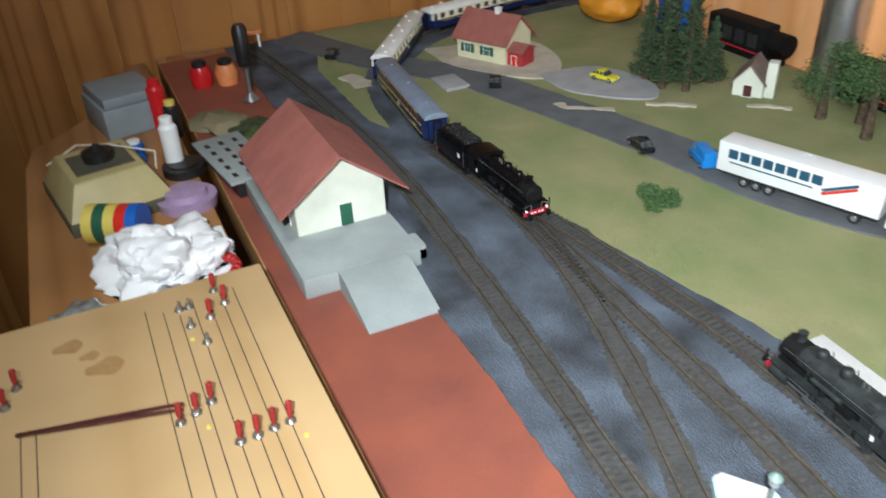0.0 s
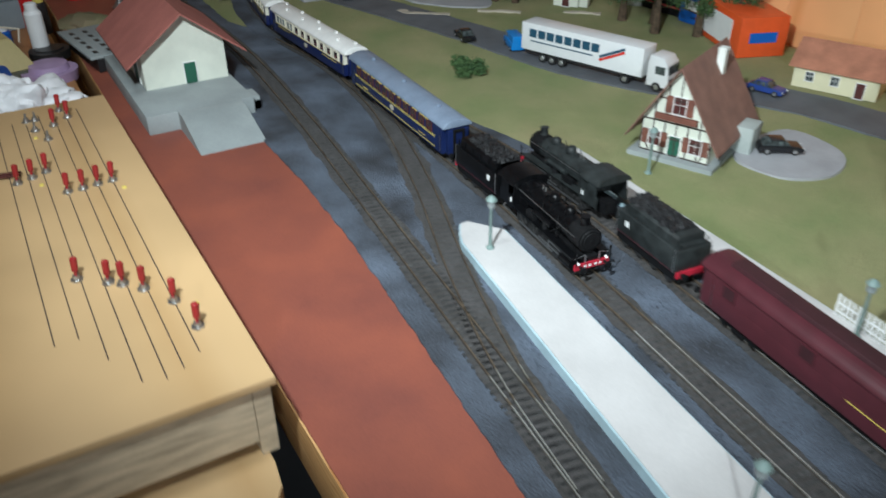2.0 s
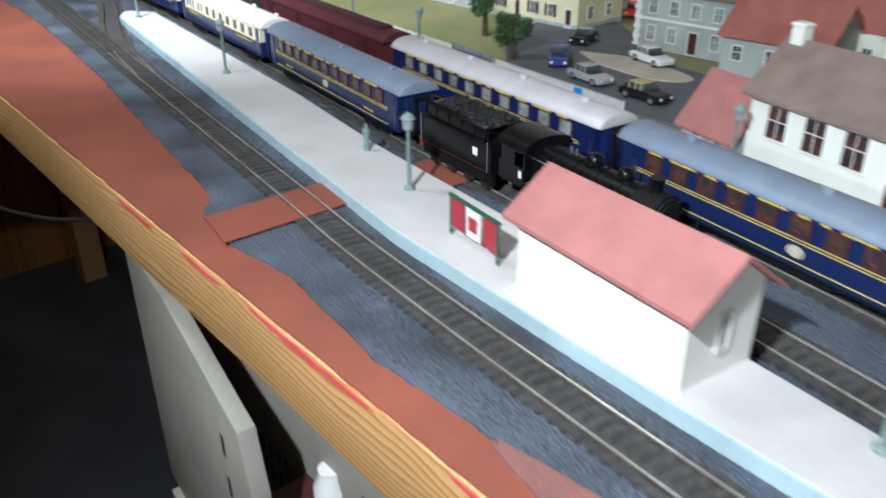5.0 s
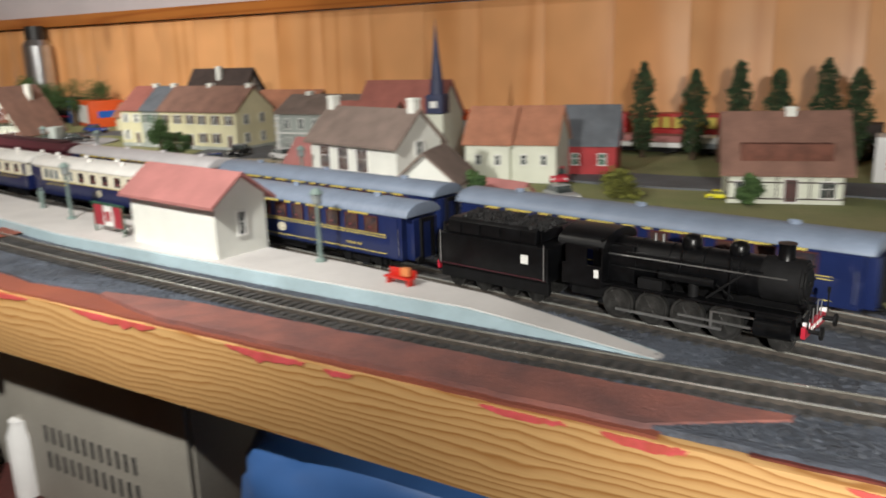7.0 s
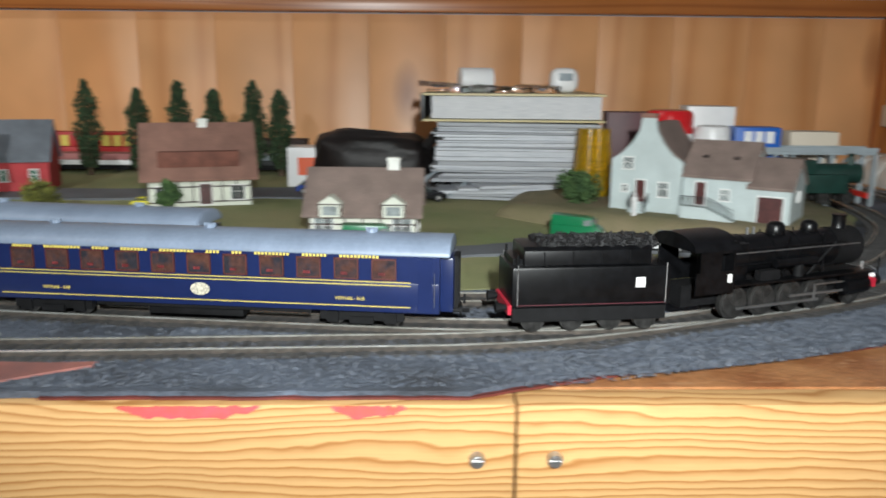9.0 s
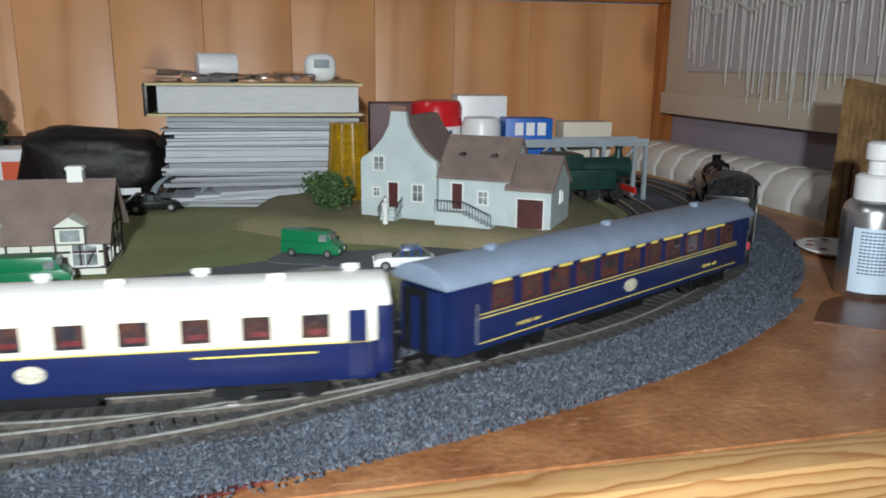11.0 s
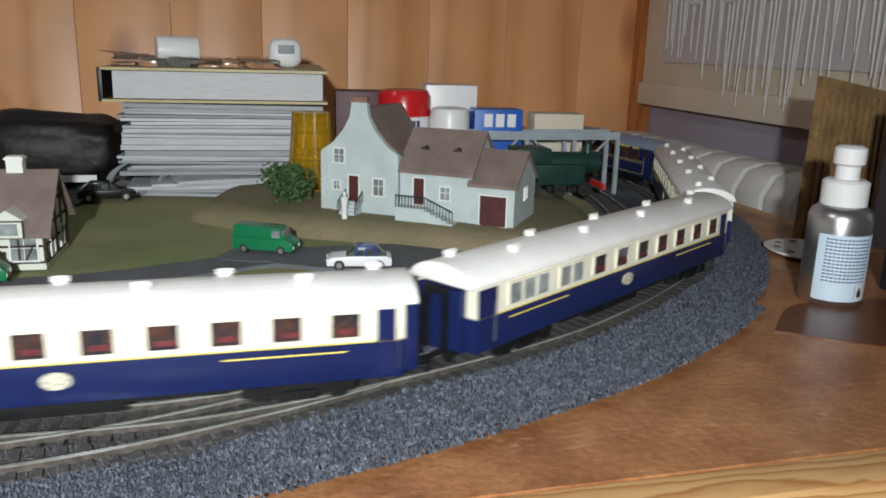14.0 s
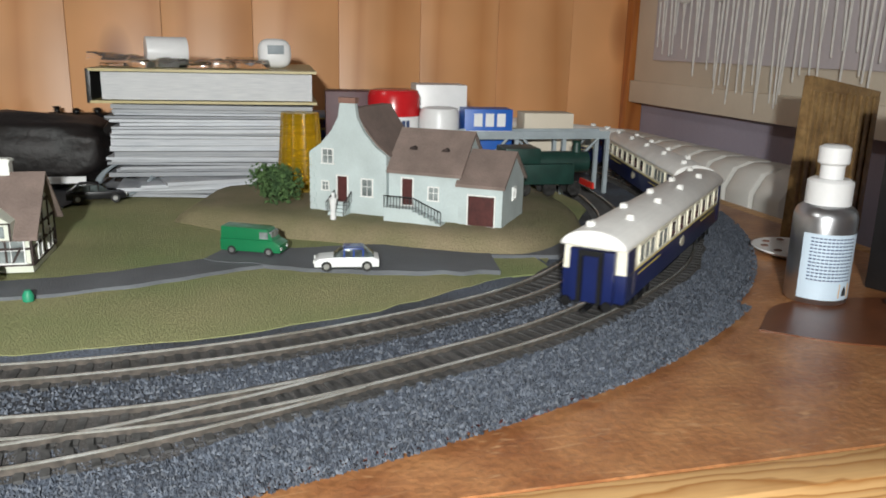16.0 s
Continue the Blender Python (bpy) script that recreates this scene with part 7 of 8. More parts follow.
for s in (-1, 1):
    bm = bmesh.new()
    slab(bm, [(-0.058, -0.0011), (0.0, -0.0014), (0.045, -0.001), (0.056, -0.0003), (0.056, 0.0003), (0.045, 0.001), (0.0, 0.0014), (-0.058, 0.0011)], 0.0, 0.0022)
    bmesh.ops.transform(bm, matrix=pose(0, s * 0.0017, 0, 0, 0, s * 1.6), verts=bm.verts)
    part("prong", bm, "brown_door", tw, "", 0.0004)
DZ = -0.002
tr = at("transformer", pose(-1.70, -0.135, DZ, 0, 0, 10), "beige toy train transformer with round black dial", "transformer")
bm = bmesh.new()
box(bm, -0.075, 0.075, -0.062, 0.062, 0, 0.016)
part("base", bm, "plastic_olive", tr, "dark olive base", 0.002)
bm = bmesh.new()
lathe(bm, [(0.100, 0.0162), (0.070, 0.052), (0.066, 0.054)], 4)
bmesh.ops.rotate(bm, verts=bm.verts, cent=(0, 0, 0), matrix=Matrix.Rotation(math.radians(45), 3, "Z"))
bmesh.ops.scale(bm, verts=bm.verts, vec=(1.04, 0.86, 1))
ho = part("housing", bm, "plastic_beige", tr, "", 0.002)
boxpart("dial_plate", (-0.03, 0.034, -0.034, 0.034, 0.0541, 0.0552), "plastic_olive", ho)
bm = bmesh.new()
lathe(bm, [(0.018, 0.0553), (0.019, 0.066), (0.012, 0.068), (0.004, 0.074)], 24)
part("dial", bm, "plastic_black", ho)
bm = bmesh.new()
pts = [(0.06, 0.05, 0.05), (0.03, 0.06, 0.058), (-0.03, 0.02, 0.058), (-0.075, -0.01, 0.05), (-0.085, -0.05, 0.03)]
for a, b in zip(pts, pts[1:]):
    tube(bm, a, b, 0.0013, 0.0013, 6)
part("wire", bm, "cream_board", tr, "twisted pale wire")
gb = at("storage_box", pose(-1.95, -0.085, DZ, 0, 0, 12), "grey plastic storage box with stepped lid", "box")
boxpart("body", (-0.055, 0.055, -0.045, 0.045, 0, 0.045), "plastic_grey", gb, "", 0.004)
boxpart("lid", (-0.05, 0.052, -0.04, 0.042, 0.0452, 0.060), "plastic_grey", gb, "", 0.003)
for nm, x, y, r, h, mt, cap, lab in (("spray_can", -1.905, -0.04, 0.013, 0.075, "plastic_red", "plastic_red", "dark red spray can"), ("glue_bottle", -1.86, -0.028, 0.011, 0.055, "plastic_black", "yellow_line", "black bottle with yellow cap"), ("paint_jar", -1.745, -0.046, 0.012, 0.075, "plastic_white", "plastic_white", "white plastic tube standing on the desk"), ("paint_jar", -1.79, -0.09, 0.012, 0.035, "box_blue", "plastic_white", "blue paint jar with white lid"), ("adhesive_reel", -1.73, -0.038, 0.028, 0.014, "plastic_black", "plastic_black", "black reel of insulating strip")):
    th = at(nm, pose(x, y, DZ), lab, "container", "desk clutter")
    bm = bmesh.new()
    lathe(bm, [(r, 0), (r, h * 0.8), (r * 0.75, h * 0.86)], 20)
    part("body", bm, mt, th)
    bm = bmesh.new()
    lathe(bm, [(r * 0.7, h * 0.862), (r * 0.7, h * 0.98), (r * 0.5, h)], 20)
    part("cap", bm, cap, th)
tp = at("coloured_reel", pose(-1.585, -0.135, 0.021, 0, 90, 62), "stack of coloured insulating reels, yellow, red and blue", "reel", "desk clutter")
for k, mt in enumerate(("yellow_line", "green_door", "yellow_line", "car_red", "box_blue")):
    bm = bmesh.new()
    tube(bm, (0, 0, -0.03 + 0.0125 * k), (0, 0, -0.0178 + 0.0125 * k), 0.0225, 0.0225, 24)
    part("reel", bm, mt, tp)
bm = bmesh.new()
tube(bm, (0, 0, -0.002), (0, 0, 0.012), 0.034, 0.036, 28)
lathe(bm, [(0.026, 0.0121), (0.024, 0.02), (0.012, 0.022)], 24)
ob = part("purple_dish", bm, "purple")
ob.location = (-1.635, -0.05, DZ)
tagged(ob, "lilac plastic dish with blue label", "dish", "desk clutter")
# crumpled tissue
bm = bmesh.new()
bmesh.ops.create_icosphere(bm, subdivisions=5, radius=1)
for v in bm.verts:
    p = v.co.copy()
    f = 0.92 + 0.42 * noise.noise(p * 1.6) + 0.26 * abs(noise.noise(p * 3.1)) + 0.10 * abs(noise.noise(p * 7.0))
    v.co = Vector((p.x * 0.058 * f, p.y * 0.060 * f, max(-0.004, p.z * 0.046 * f)))
ob = part("paper_tissue", bm, "tissue", smooth=False)
ob.matrix_basis = pose(-1.49, -0.098, 0.004, 0, 0, 15)
tagged(ob, "crumpled white paper tissue on the desk", "tissue", "desk clutter")
ob = boxpart("paper_sheet", (-1.56, -1.43, -0.095, -0.026, -0.0018, -0.0008), "tissue", None)
tagged(ob, "white sheet of paper on the desk", "paper", "desk clutter")
bm = bmesh.new()
arc = [(-1.455 + 0.03 * math.cos(a), -0.062 + 0.032 * math.sin(a), 0.008) for a in np.linspace(-0.6, 3.0, 14)]
for a, b in zip(arc, arc[1:]):
    tube(bm, a, b, 0.0055, 0.0055, 8)
tagged(part("red_cable", bm, "box_red", None, "", 0, True), "thick dark red cable coil on the desk", "cable", "desk clutter")
for x, y, s in ((-1.415, -0.185, 0.035), (-1.405, -0.105, 0.03)):
    th = at("plastic_bag", pose(x, y, DZ, 0, 0, 20), "clear plastic bag with small parts", "bag", "desk clutter")
    bm = bmesh.new()
    bmesh.ops.create_icosphere(bm, subdivisions=3, radius=1)
    for v in bm.verts:
        f = 1 + 0.3 * noise.noise(v.co * 2.5)
        v.co = Vector((v.co.x * s * f, v.co.y * s * 0.9 * f, 0.012 + max(-0.0115, v.co.z * 0.014 * f)))
    part("bag", bm, "window_pale", th)
# loose things on the front strip, near the end wall
gd = at("bridge_girder", pose(-1.685, 0.02, 0.003, 0, 0, 8), "grey plastic plate girder with rows of slots", "model part")
boxpart("plate", (-0.075, 0.075, -0.03, 0.035, 0.018, 0.022), "shedbase", gd, "", 0.0006)
boxpart("plinth", (-0.06, 0.075, -0.022, 0.028, 0.0, 0.0178), "plastic_black", gd)
for i in range(5):
    for j in range(3):
        boxpart("slot", (-0.055 + 0.026 * i, -0.043 + 0.026 * i, -0.02 + 0.019 * j, -0.014 + 0.019 * j, 0.0221, 0.0224), "iron", gd)
for nm, x, y, dims, mt, lab in (("rock_piece", -1.86, 0.035, (0.05, 0.035, 0.018), "earth", "brown model rock casting"), ("rock_piece", -1.80, 0.085, (0.06, 0.035, 0.014), "grassdark", "dark green model rock casting")):
    bm = bmesh.new()
    bmesh.ops.create_icosphere(bm, subdivisions=3, radius=1)
    for v in bm.verts:
        f = 1 + 0.3 * noise.noise(v.co * 2.0)
        v.co = Vector((v.co.x * dims[0] * f, v.co.y * dims[1] * f, max(0, v.co.z) * dims[2] * f))
    ob = part(nm, bm, mt)
    ob.matrix_basis = pose(x, y, 0.0015, 0, 0, 30)
    tagged(ob, lab, "model part")
sd = at("screwdriver", pose(-1.93, 0.10, 0.004, 0, 0, 15), "black-handled screwdriver standing in a block", "tool")
bm = bmesh.new()
lathe(bm, [(0.010, 0.055), (0.012, 0.065), (0.012, 0.11), (0.008, 0.118)], 14)
part("handle", bm, "plastic_black", sd)
bm = bmesh.new()
lathe(bm, [(0.014, 0.0), (0.004, 0.012), (0.004, 0.05), (0.009, 0.054)], 12)
part("shaft", bm, "steel", sd)
for x, y, mt, lab in ((-2.04, 0.045, "plastic_red", "small red pot with black lid"), (-2.03, 0.085, "signal_orange", "small orange plastic clamp by the wall")):
    th = at("paint_pot", pose(x, y, 0.0015), lab, "container", "desk clutter")
    bm = bmesh.new()
    lathe(bm, [(0.016, 0), (0.019, 0.02), (0.014, 0.034)], 18)
    part("body", bm, mt, th)
    bm = bmesh.new()
    lathe(bm, [(0.012, 0.0342), (0.012, 0.042), (0.006, 0.045)], 16)
    part("lid", bm, "plastic_black", th)
bs = at("buffer_stop", pose(-2.19, 0.165, 0.004), "orange and white model buffer stop", "buffer stop")
for y in (-0.014, 0.014):
    boxpart("post", (-0.002, 0.002, y - 0.002, y + 0.002, 0, 0.03), "plastic_white", bs)
boxpart("beam", (-0.003, 0.003, -0.02, 0.02, 0.024, 0.031), "signal_orange", bs)

# ---- things along the back of the table ----
ms = at("magazine_stack", pose(0.535, 0.61, 0.0005, 0, 0, -4), "tall stack of well-thumbed magazines", "magazines")
r = random.Random(12)
z = 0.0225
k = 0
while z < 0.0825:
    h = r.uniform(0.0022, 0.0060)
    a, b = r.uniform(-0.007, 0.007), r.uniform(-0.006, 0.006)
    sx = r.uniform(-0.006, 0.004)
    bm = bmesh.new()
    box(bm, -0.085 + sx, 0.082 + sx, -0.095 + b, 0.105 + b, 0, h - 0.0004, pose(0, 0, z, 0, r.uniform(-0.35, 0.35), r.uniform(-2.5, 2.5)))
    part("magazine", bm, "magazine", ms)
    z += h
    k += 1
for k in range(5):
    bm = bmesh.new()
    box(bm, -0.10, 0.08, -0.10, 0.09, 0, 0.0028, pose(0.01 * (k - 1), 0, 0.0045 + 0.0036 * k, 0, 0, -8 + 6 * k))
    part("loose_paper", bm, "magazine", ms)
bd = at("ring_binder", pose(0.530, 0.615, 0.0855, 0, 0, -4), "thick ring binder full of white paper lying on the stack", "binder")
boxpart("paper_block", (-0.085, 0.088, -0.100, 0.11, 0.003, 0.0255), "paper", bd)
boxpart("cover", (-0.094, 0.092, -0.103, 0.112, 0.0, 0.0022), "plastic_beige", bd)
boxpart("cover", (-0.094, 0.092, -0.103, 0.112, 0.0262, 0.0284), "plastic_beige", bd, "yellowish top cover")
boxpart("spine", (-0.0965, -0.0925, -0.103, 0.112, 0.0, 0.0284), "plastic_black", bd, "", 0.001)
ro = at("paper_roll", pose(0.487, 0.585, 0.1275, 0, 90, 12), "white paper roll on the binder", "roll")
bm = bmesh.new()
tube(bm, (0, 0, -0.018), (0, 0, 0.018), 0.0128, 0.0128, 28)
part("roll", bm, "plastic_white", ro, "", 0.001)
pk = at("blister_pack", pose(0.51, 0.57, 0.1142), "clear crumpled blister pack on the binder", "packaging")
for i in range(6):
    bm = bmesh.new()
    box(bm, -0.075 + 0.022 * i, -0.055 + 0.024 * i, -0.02, 0.03, 0.0, 0.003 + 0.0025 * (i % 3), pose(0, 0, 0, 2 * (i % 2), 0, 8 * (i % 3) - 6))
    part("blister", bm, "clear", pk, "", 0.0008)
bm = bmesh.new()
grid = [[bm.verts.new((-0.085 + 0.15 * i / 30, -0.03 + 0.06 * j / 12, 0.0055 + 0.0045 * noise.noise((i * 0.35, j * 0.4, 3.0)) + 0.007 * max(0.0, 1 - i / 16) * abs(math.sin(j * 0.5)))) for j in range(13)] for i in range(31)]
for a, b in zip(grid, grid[1:]):
    for j in range(12):
        bm.faces.new((a[j], b[j], b[j + 1], a[j + 1]))
part("film", bm, "film", pk, "crumpled clear plastic film")
mo = at("freshener_case", pose(0.584, 0.585, 0.1140), "rounded white plastic case with grey window", "case")
bm = bmesh.new()
bmesh.ops.create_uvsphere(bm, u_segments=20, v_segments=12, radius=1)
for v in bm.verts:
    v.co = Vector((math.copysign(abs(v.co.x) ** 0.6, v.co.x) * 0.0155, math.copysign(abs(v.co.y) ** 0.6, v.co.y) * 0.012, 0.0135 + math.copysign(abs(v.co.z) ** 0.7, v.co.z) * 0.0135))
part("shell", bm, "plastic_white", mo, "", 0, True)
boxpart("window", (-0.007, 0.008, -0.0128, -0.0116, 0.013, 0.021), "plastic_grey", mo, "", 0.0004)
bg = at("camera_bag", pose(0.375, 0.60, 0.0045), "soft black leather camera bag with strap", "bag")
bm = bmesh.new()
bmesh.ops.create_icosphere(bm, subdivisions=4, radius=1)
for v in bm.verts:
    p = v.co
    f = 1 + 0.10 * noise.noise(p * 2.2) + 0.05 * noise.noise(p * 6)
    v.co = Vector((math.copysign(abs(p.x) ** 0.6, p.x) * 0.068 * f, math.copysign(abs(p.y) ** 0.7, p.y) * 0.045 * f, 0.033 + math.copysign(abs(p.z) ** 0.6, p.z) * 0.033 * f * (1 - 0.22 * p.x)))
part("body", bm, "leather_black", bg, "", 0, True)
bm = bmesh.new()
pts = [(0.058, -0.02, 0.05), (0.072, -0.026, 0.068), (0.078, -0.03, 0.05), (0.074, -0.03, 0.02), (0.066, -0.03, 0.004)]
for a, b in zip(pts, pts[1:]):
    tube(bm, a, b, 0.006, 0.006, 8)
part("strap", bm, "leather_black", bg)
boxpart("tag", (0.0, 0.04, -0.046, -0.0445, 0.008, 0.014), "plastic_white", bg, "dark tag with pale bars")
cc = at("cable_coil", pose(0.452, 0.525, 0.0045), "loose coil of grey cable", "cable")
for j in range(4):
    bm = bmesh.new()
    ring = [(0.022 * math.cos(a) * (1 + 0.05 * j), 0.008 * math.sin(a) + 0.003 * j, 0.017 + (0.0155 - 0.001 * j) * math.sin(a + 0.4)) for a in np.linspace(0, 6.283, 26)]
    for a, b in zip(ring, ring[1:]):
        tube(bm, a, b, 0.0014, 0.0014, 6, False)
    part("turn", bm, "plastic_grey", cc)
tb = at("amber_tumbler", pose(0.597, 0.475, 0.0165), "ribbed amber plastic tumbler", "tumbler")
bm = bmesh.new()
n = 40
rings = []
for rr, zz in ((0.0205, 0.0), (0.0175, 0.03), (0.0150, 0.0655)):
    rings.append([bm.verts.new(((rr + 0.0007 * (k % 2)) * math.cos(2 * math.pi * k / n), (rr + 0.0007 * (k % 2)) * math.sin(2 * math.pi * k / n), zz)) for k in range(n)])
for a, b in zip(rings, rings[1:]):
    for k in range(n):
        bm.faces.new((a[k], a[(k + 1) % n], b[(k + 1) % n], b[k]))
bm.faces.new(rings[0][::-1])
bm.faces.new(rings[-1])
part("cup", bm, "amber", tb)
for x, y, w, d, h, mt, lab in ((0.742, 0.575, 0.05, 0.045, 0.097, "plastic_white", "grey and brown cardboard carton by the wall"), (0.776, 0.525, 0.046, 0.03, 0.0775, "box_blue", "bright blue carton with white letter bars"), (0.845, 0.545, 0.05, 0.03, 0.072, "cream_board", "pale cardboard carton behind the bridge"), (0.655, 0.575, 0.05, 0.04, 0.09, "maroon", "dark brown carton behind the hill house")):
    th = at("carton", pose(x, y, 0.0045, 0, 0, -6), lab, "box", "boxes behind the hill house")
    boxpart("box", (-w / 2, w / 2, -d / 2, d / 2, 0, h), mt, th, "", 0.0008)
    if mt == "box_blue":
        for k in range(3):
            boxpart("letter_bar", (-0.014 + 0.011 * k, -0.006 + 0.011 * k, -d / 2 - 0.0005, -d / 2, h - 0.016, h - 0.004), "plastic_white", th)
        boxpart("stripe", (-w / 2, w / 2, -d / 2 - 0.0004, -d / 2, h - 0.022, h - 0.02), "plastic_white", th)
for x, y, rr, h, mt, body, lab in ((0.689, 0.535, 0.0245, 0.094, "plastic_red", "plastic_white", "paint tin with glossy red cap"), (0.728, 0.515, 0.0185, 0.079, "plastic_white", "plastic_white", "round white plastic tub")):
    th = at("paint_tin", pose(x, y, 0.0045), lab, "tin", "boxes behind the hill house")
    bm = bmesh.new()
    lathe(bm, [(rr, 0), (rr, h - 0.024)], 32)
    part("body", bm, body, th)
    bm = bmesh.new()
    lathe(bm, [(rr, h - 0.0238), (rr, h - 0.006), (rr * 0.9, h - 0.001), (rr * 0.7, h)], 32)
    part("cap", bm, mt, th)
    if mt == "plastic_red":
        for k in range(5):
            a = math.radians(-110 + 10 * k)
            bm = bmesh.new()
            box(bm, -0.0015, 0.0015, -0.0004, 0.0004, 0, 0.007, pose((rr + 0.0003) * math.cos(a), (rr + 0.0003) * math.sin(a), h - 0.034, 0, 0, math.degrees(a) + 90))
            part("letter_bar", bm, "label_ink", th)
br = at("truss_bridge", pose(0.83, 0.50, 0.0045, 0, 0, -1), "grey plastic truss footbridge model", "bridge")
boxpart("deck", (-0.085, 0.058, -0.012, 0.012, 0.052, 0.055), "bridge_grey", br)
for y in (-0.012, 0.012):
    boxpart("top_chord", (-0.085, 0.058, y - 0.001, y + 0.001, 0.0552, 0.0592), "bridge_grey", br)
    for x in (-0.083, -0.035, 0.012, 0.056):
        boxpart("post", (x - 0.0018, x + 0.0018, y - 0.0018, y + 0.0018, 0, 0.0518), "bridge_grey", br)
    for x, s in ((-0.06, 1), (-0.012, -1), (0.030, 1)):
        bm = bmesh.new()
        tube(bm, (x - 0.018 * s, y, 0.018), (x + 0.016 * s, y, 0.052), 0.0013, 0.0013, 6)
        part("brace", bm, "bridge_grey", br)
gl = at("tank_locomotive", pose(0.785, 0.415, 0.0195, 0, 0, -3), "dark green tank engine standing behind the hill house", "locomotive", "locomotives")
boxpart("tank", (-0.045, 0.030, -0.014, 0.014, 0.010, 0.027), "tank_green", gl, "", 0.0012)
boxpart("cab", (-0.03, 0.0, -0.0145, 0.0145, 0.0272, 0.040), "tank_green", gl, "", 0.0015)
bm = bmesh.new()
tube(bm, (0.0, 0, 0.027), (0.045, 0, 0.027), 0.009, 0.009, 20)
part("boiler", bm, "tank_green", gl)
bm = bmesh.new()
lathe(bm, [(0.004, 0.034), (0.003, 0.043), (0.004, 0.045)], 12, (0.036, 0, 0))
part("chimney", bm, "tank_green", gl)
for x in (-0.034, -0.012, 0.01, 0.032):
    bm = bmesh.new()
    for s in (-1, 1):
        tube(bm, (x, s * 0.0072, 0.006), (x, s * 0.0105, 0.006), 0.006, 0.006, 16)
    part("wheelset", bm, "wheel", gl)
boxpart("buffer_beam", (0.046, 0.048, -0.014, 0.014, 0.006, 0.011), "car_red", gl)
# boxed rolling stock against the back wall
r = random.Random(8)
for x, w, h, mt, lab in ((-0.28, 0.16, 0.05, "box_orange", "orange model train box"), (0.315, 0.085, 0.045, "plastic_white", "white cardboard box with orange swoosh"), (-0.47, 0.16, 0.06, "timber", "dark model train box"), (-0.66, 0.18, 0.05, "box_red", "red model train box")):
    y = 0.775 if x < 0.28 else 0.635
    th = at("train_box", pose(x, y, 0.0045, 0, 0, r.uniform(-3, 3)), lab, "box", "boxes along the back wall")
    boxpart("box", (-w / 2, w / 2, -0.022, 0.022, 0, h), mt, th, "", 0.0008)
    boxpart("window", (-w / 2 + 0.012, w / 2 - 0.012, -0.0226, -0.022, h * 0.3, h * 0.75), "plastic_white" if mt != "plastic_white" else "box_orange", th)
for x, z, w, h, low, up, lab in ((-0.115, 0.006, 0.15, 0.034, "box_red", "box_red", "red railcar with yellow windows on the rear shelf"), (0.045, 0.006, 0.15, 0.034, "box_red", "box_red", "red railcar with yellow windows on the rear shelf"), (0.20, 0.006, 0.14, 0.026, "blackmatt", "timber", "black open wagon on the rear shelf"),
                                 (-0.03, 0.0, 0.15, 0.015, "plastic_white", "tile_pink", "white and pink model wagon before the shelf"), (0.10, 0.0, 0.09, 0.015, "plastic_grey", "plastic_white", "grey and white model wagon before the shelf"), (0.21, 0.0, 0.10, 0.015, "smoky", "plastic_grey", "grey model wagon before the shelf")):
    th = at("model_wagon", pose(x, 0.80 if z else 0.763, 0.0045 + z), lab, "railway wagon", "wagons along the back wall")
    boxpart("underframe", (-w / 2 + 0.004, w / 2 - 0.004, -0.011, 0.011, 0.003, 0.009), "blackmatt", th)
    boxpart("lower_body", (-w / 2, w / 2, -0.0155, 0.0155, 0.0092, 0.009 + h * 0.42), low, th, "", 0.0006)
    boxpart("upper_body", (-w / 2, w / 2, -0.015, 0.015, 0.0092 + h * 0.42, 0.009 + h), up, th, "", 0.002)
    if low == "box_red":
        for k in range(9):
            boxpart("window", (-w / 2 + 0.010 + k * 0.0150, -w / 2 + 0.021 + k * 0.0150, -0.0158, -0.0148, 0.0105 + h * 0.42, 0.005 + h), "yellow_line", th)
    for xx in (-w / 2 + 0.018, w / 2 - 0.018):
        bm = bmesh.new()
        for s in (-1, 1):
            tube(bm, (xx, s * 0.0072, 0.0052), (xx, s * 0.0098, 0.0052), 0.0052, 0.0052, 14)
        part("wheelset", bm, "wheel", th)
sf = at("rear_shelf", pose(0, 0, 0.0045), "low dark shelf board carrying rolling stock along the wall", "shelf")
boxpart("board", (-0.21, 0.29, 0.78, 0.825, 0.002, 0.0058), "timber", sf)
for x in (-0.20, 0.04, 0.28):
    boxpart("bracket", (x - 0.004, x + 0.004, 0.785, 0.822, 0, 0.0018), "timber", sf)
bigx = at("train_box", pose(-1.255, 0.835, 0.0045, 0, 0, -22), "large orange model train box with white window panel", "box", "boxes along the back wall")
boxpart("box", (-0.07, 0.07, -0.035, 0.035, 0, 0.055), "box_orange", bigx, "", 0.001)
boxpart("window", (-0.06, 0.045, -0.0356, -0.035, 0.008, 0.046), "plastic_white", bigx)
boxpart("emblem", (0.0702, 0.0706, -0.02, 0.02, 0.02, 0.034), "box_blue", bigx)
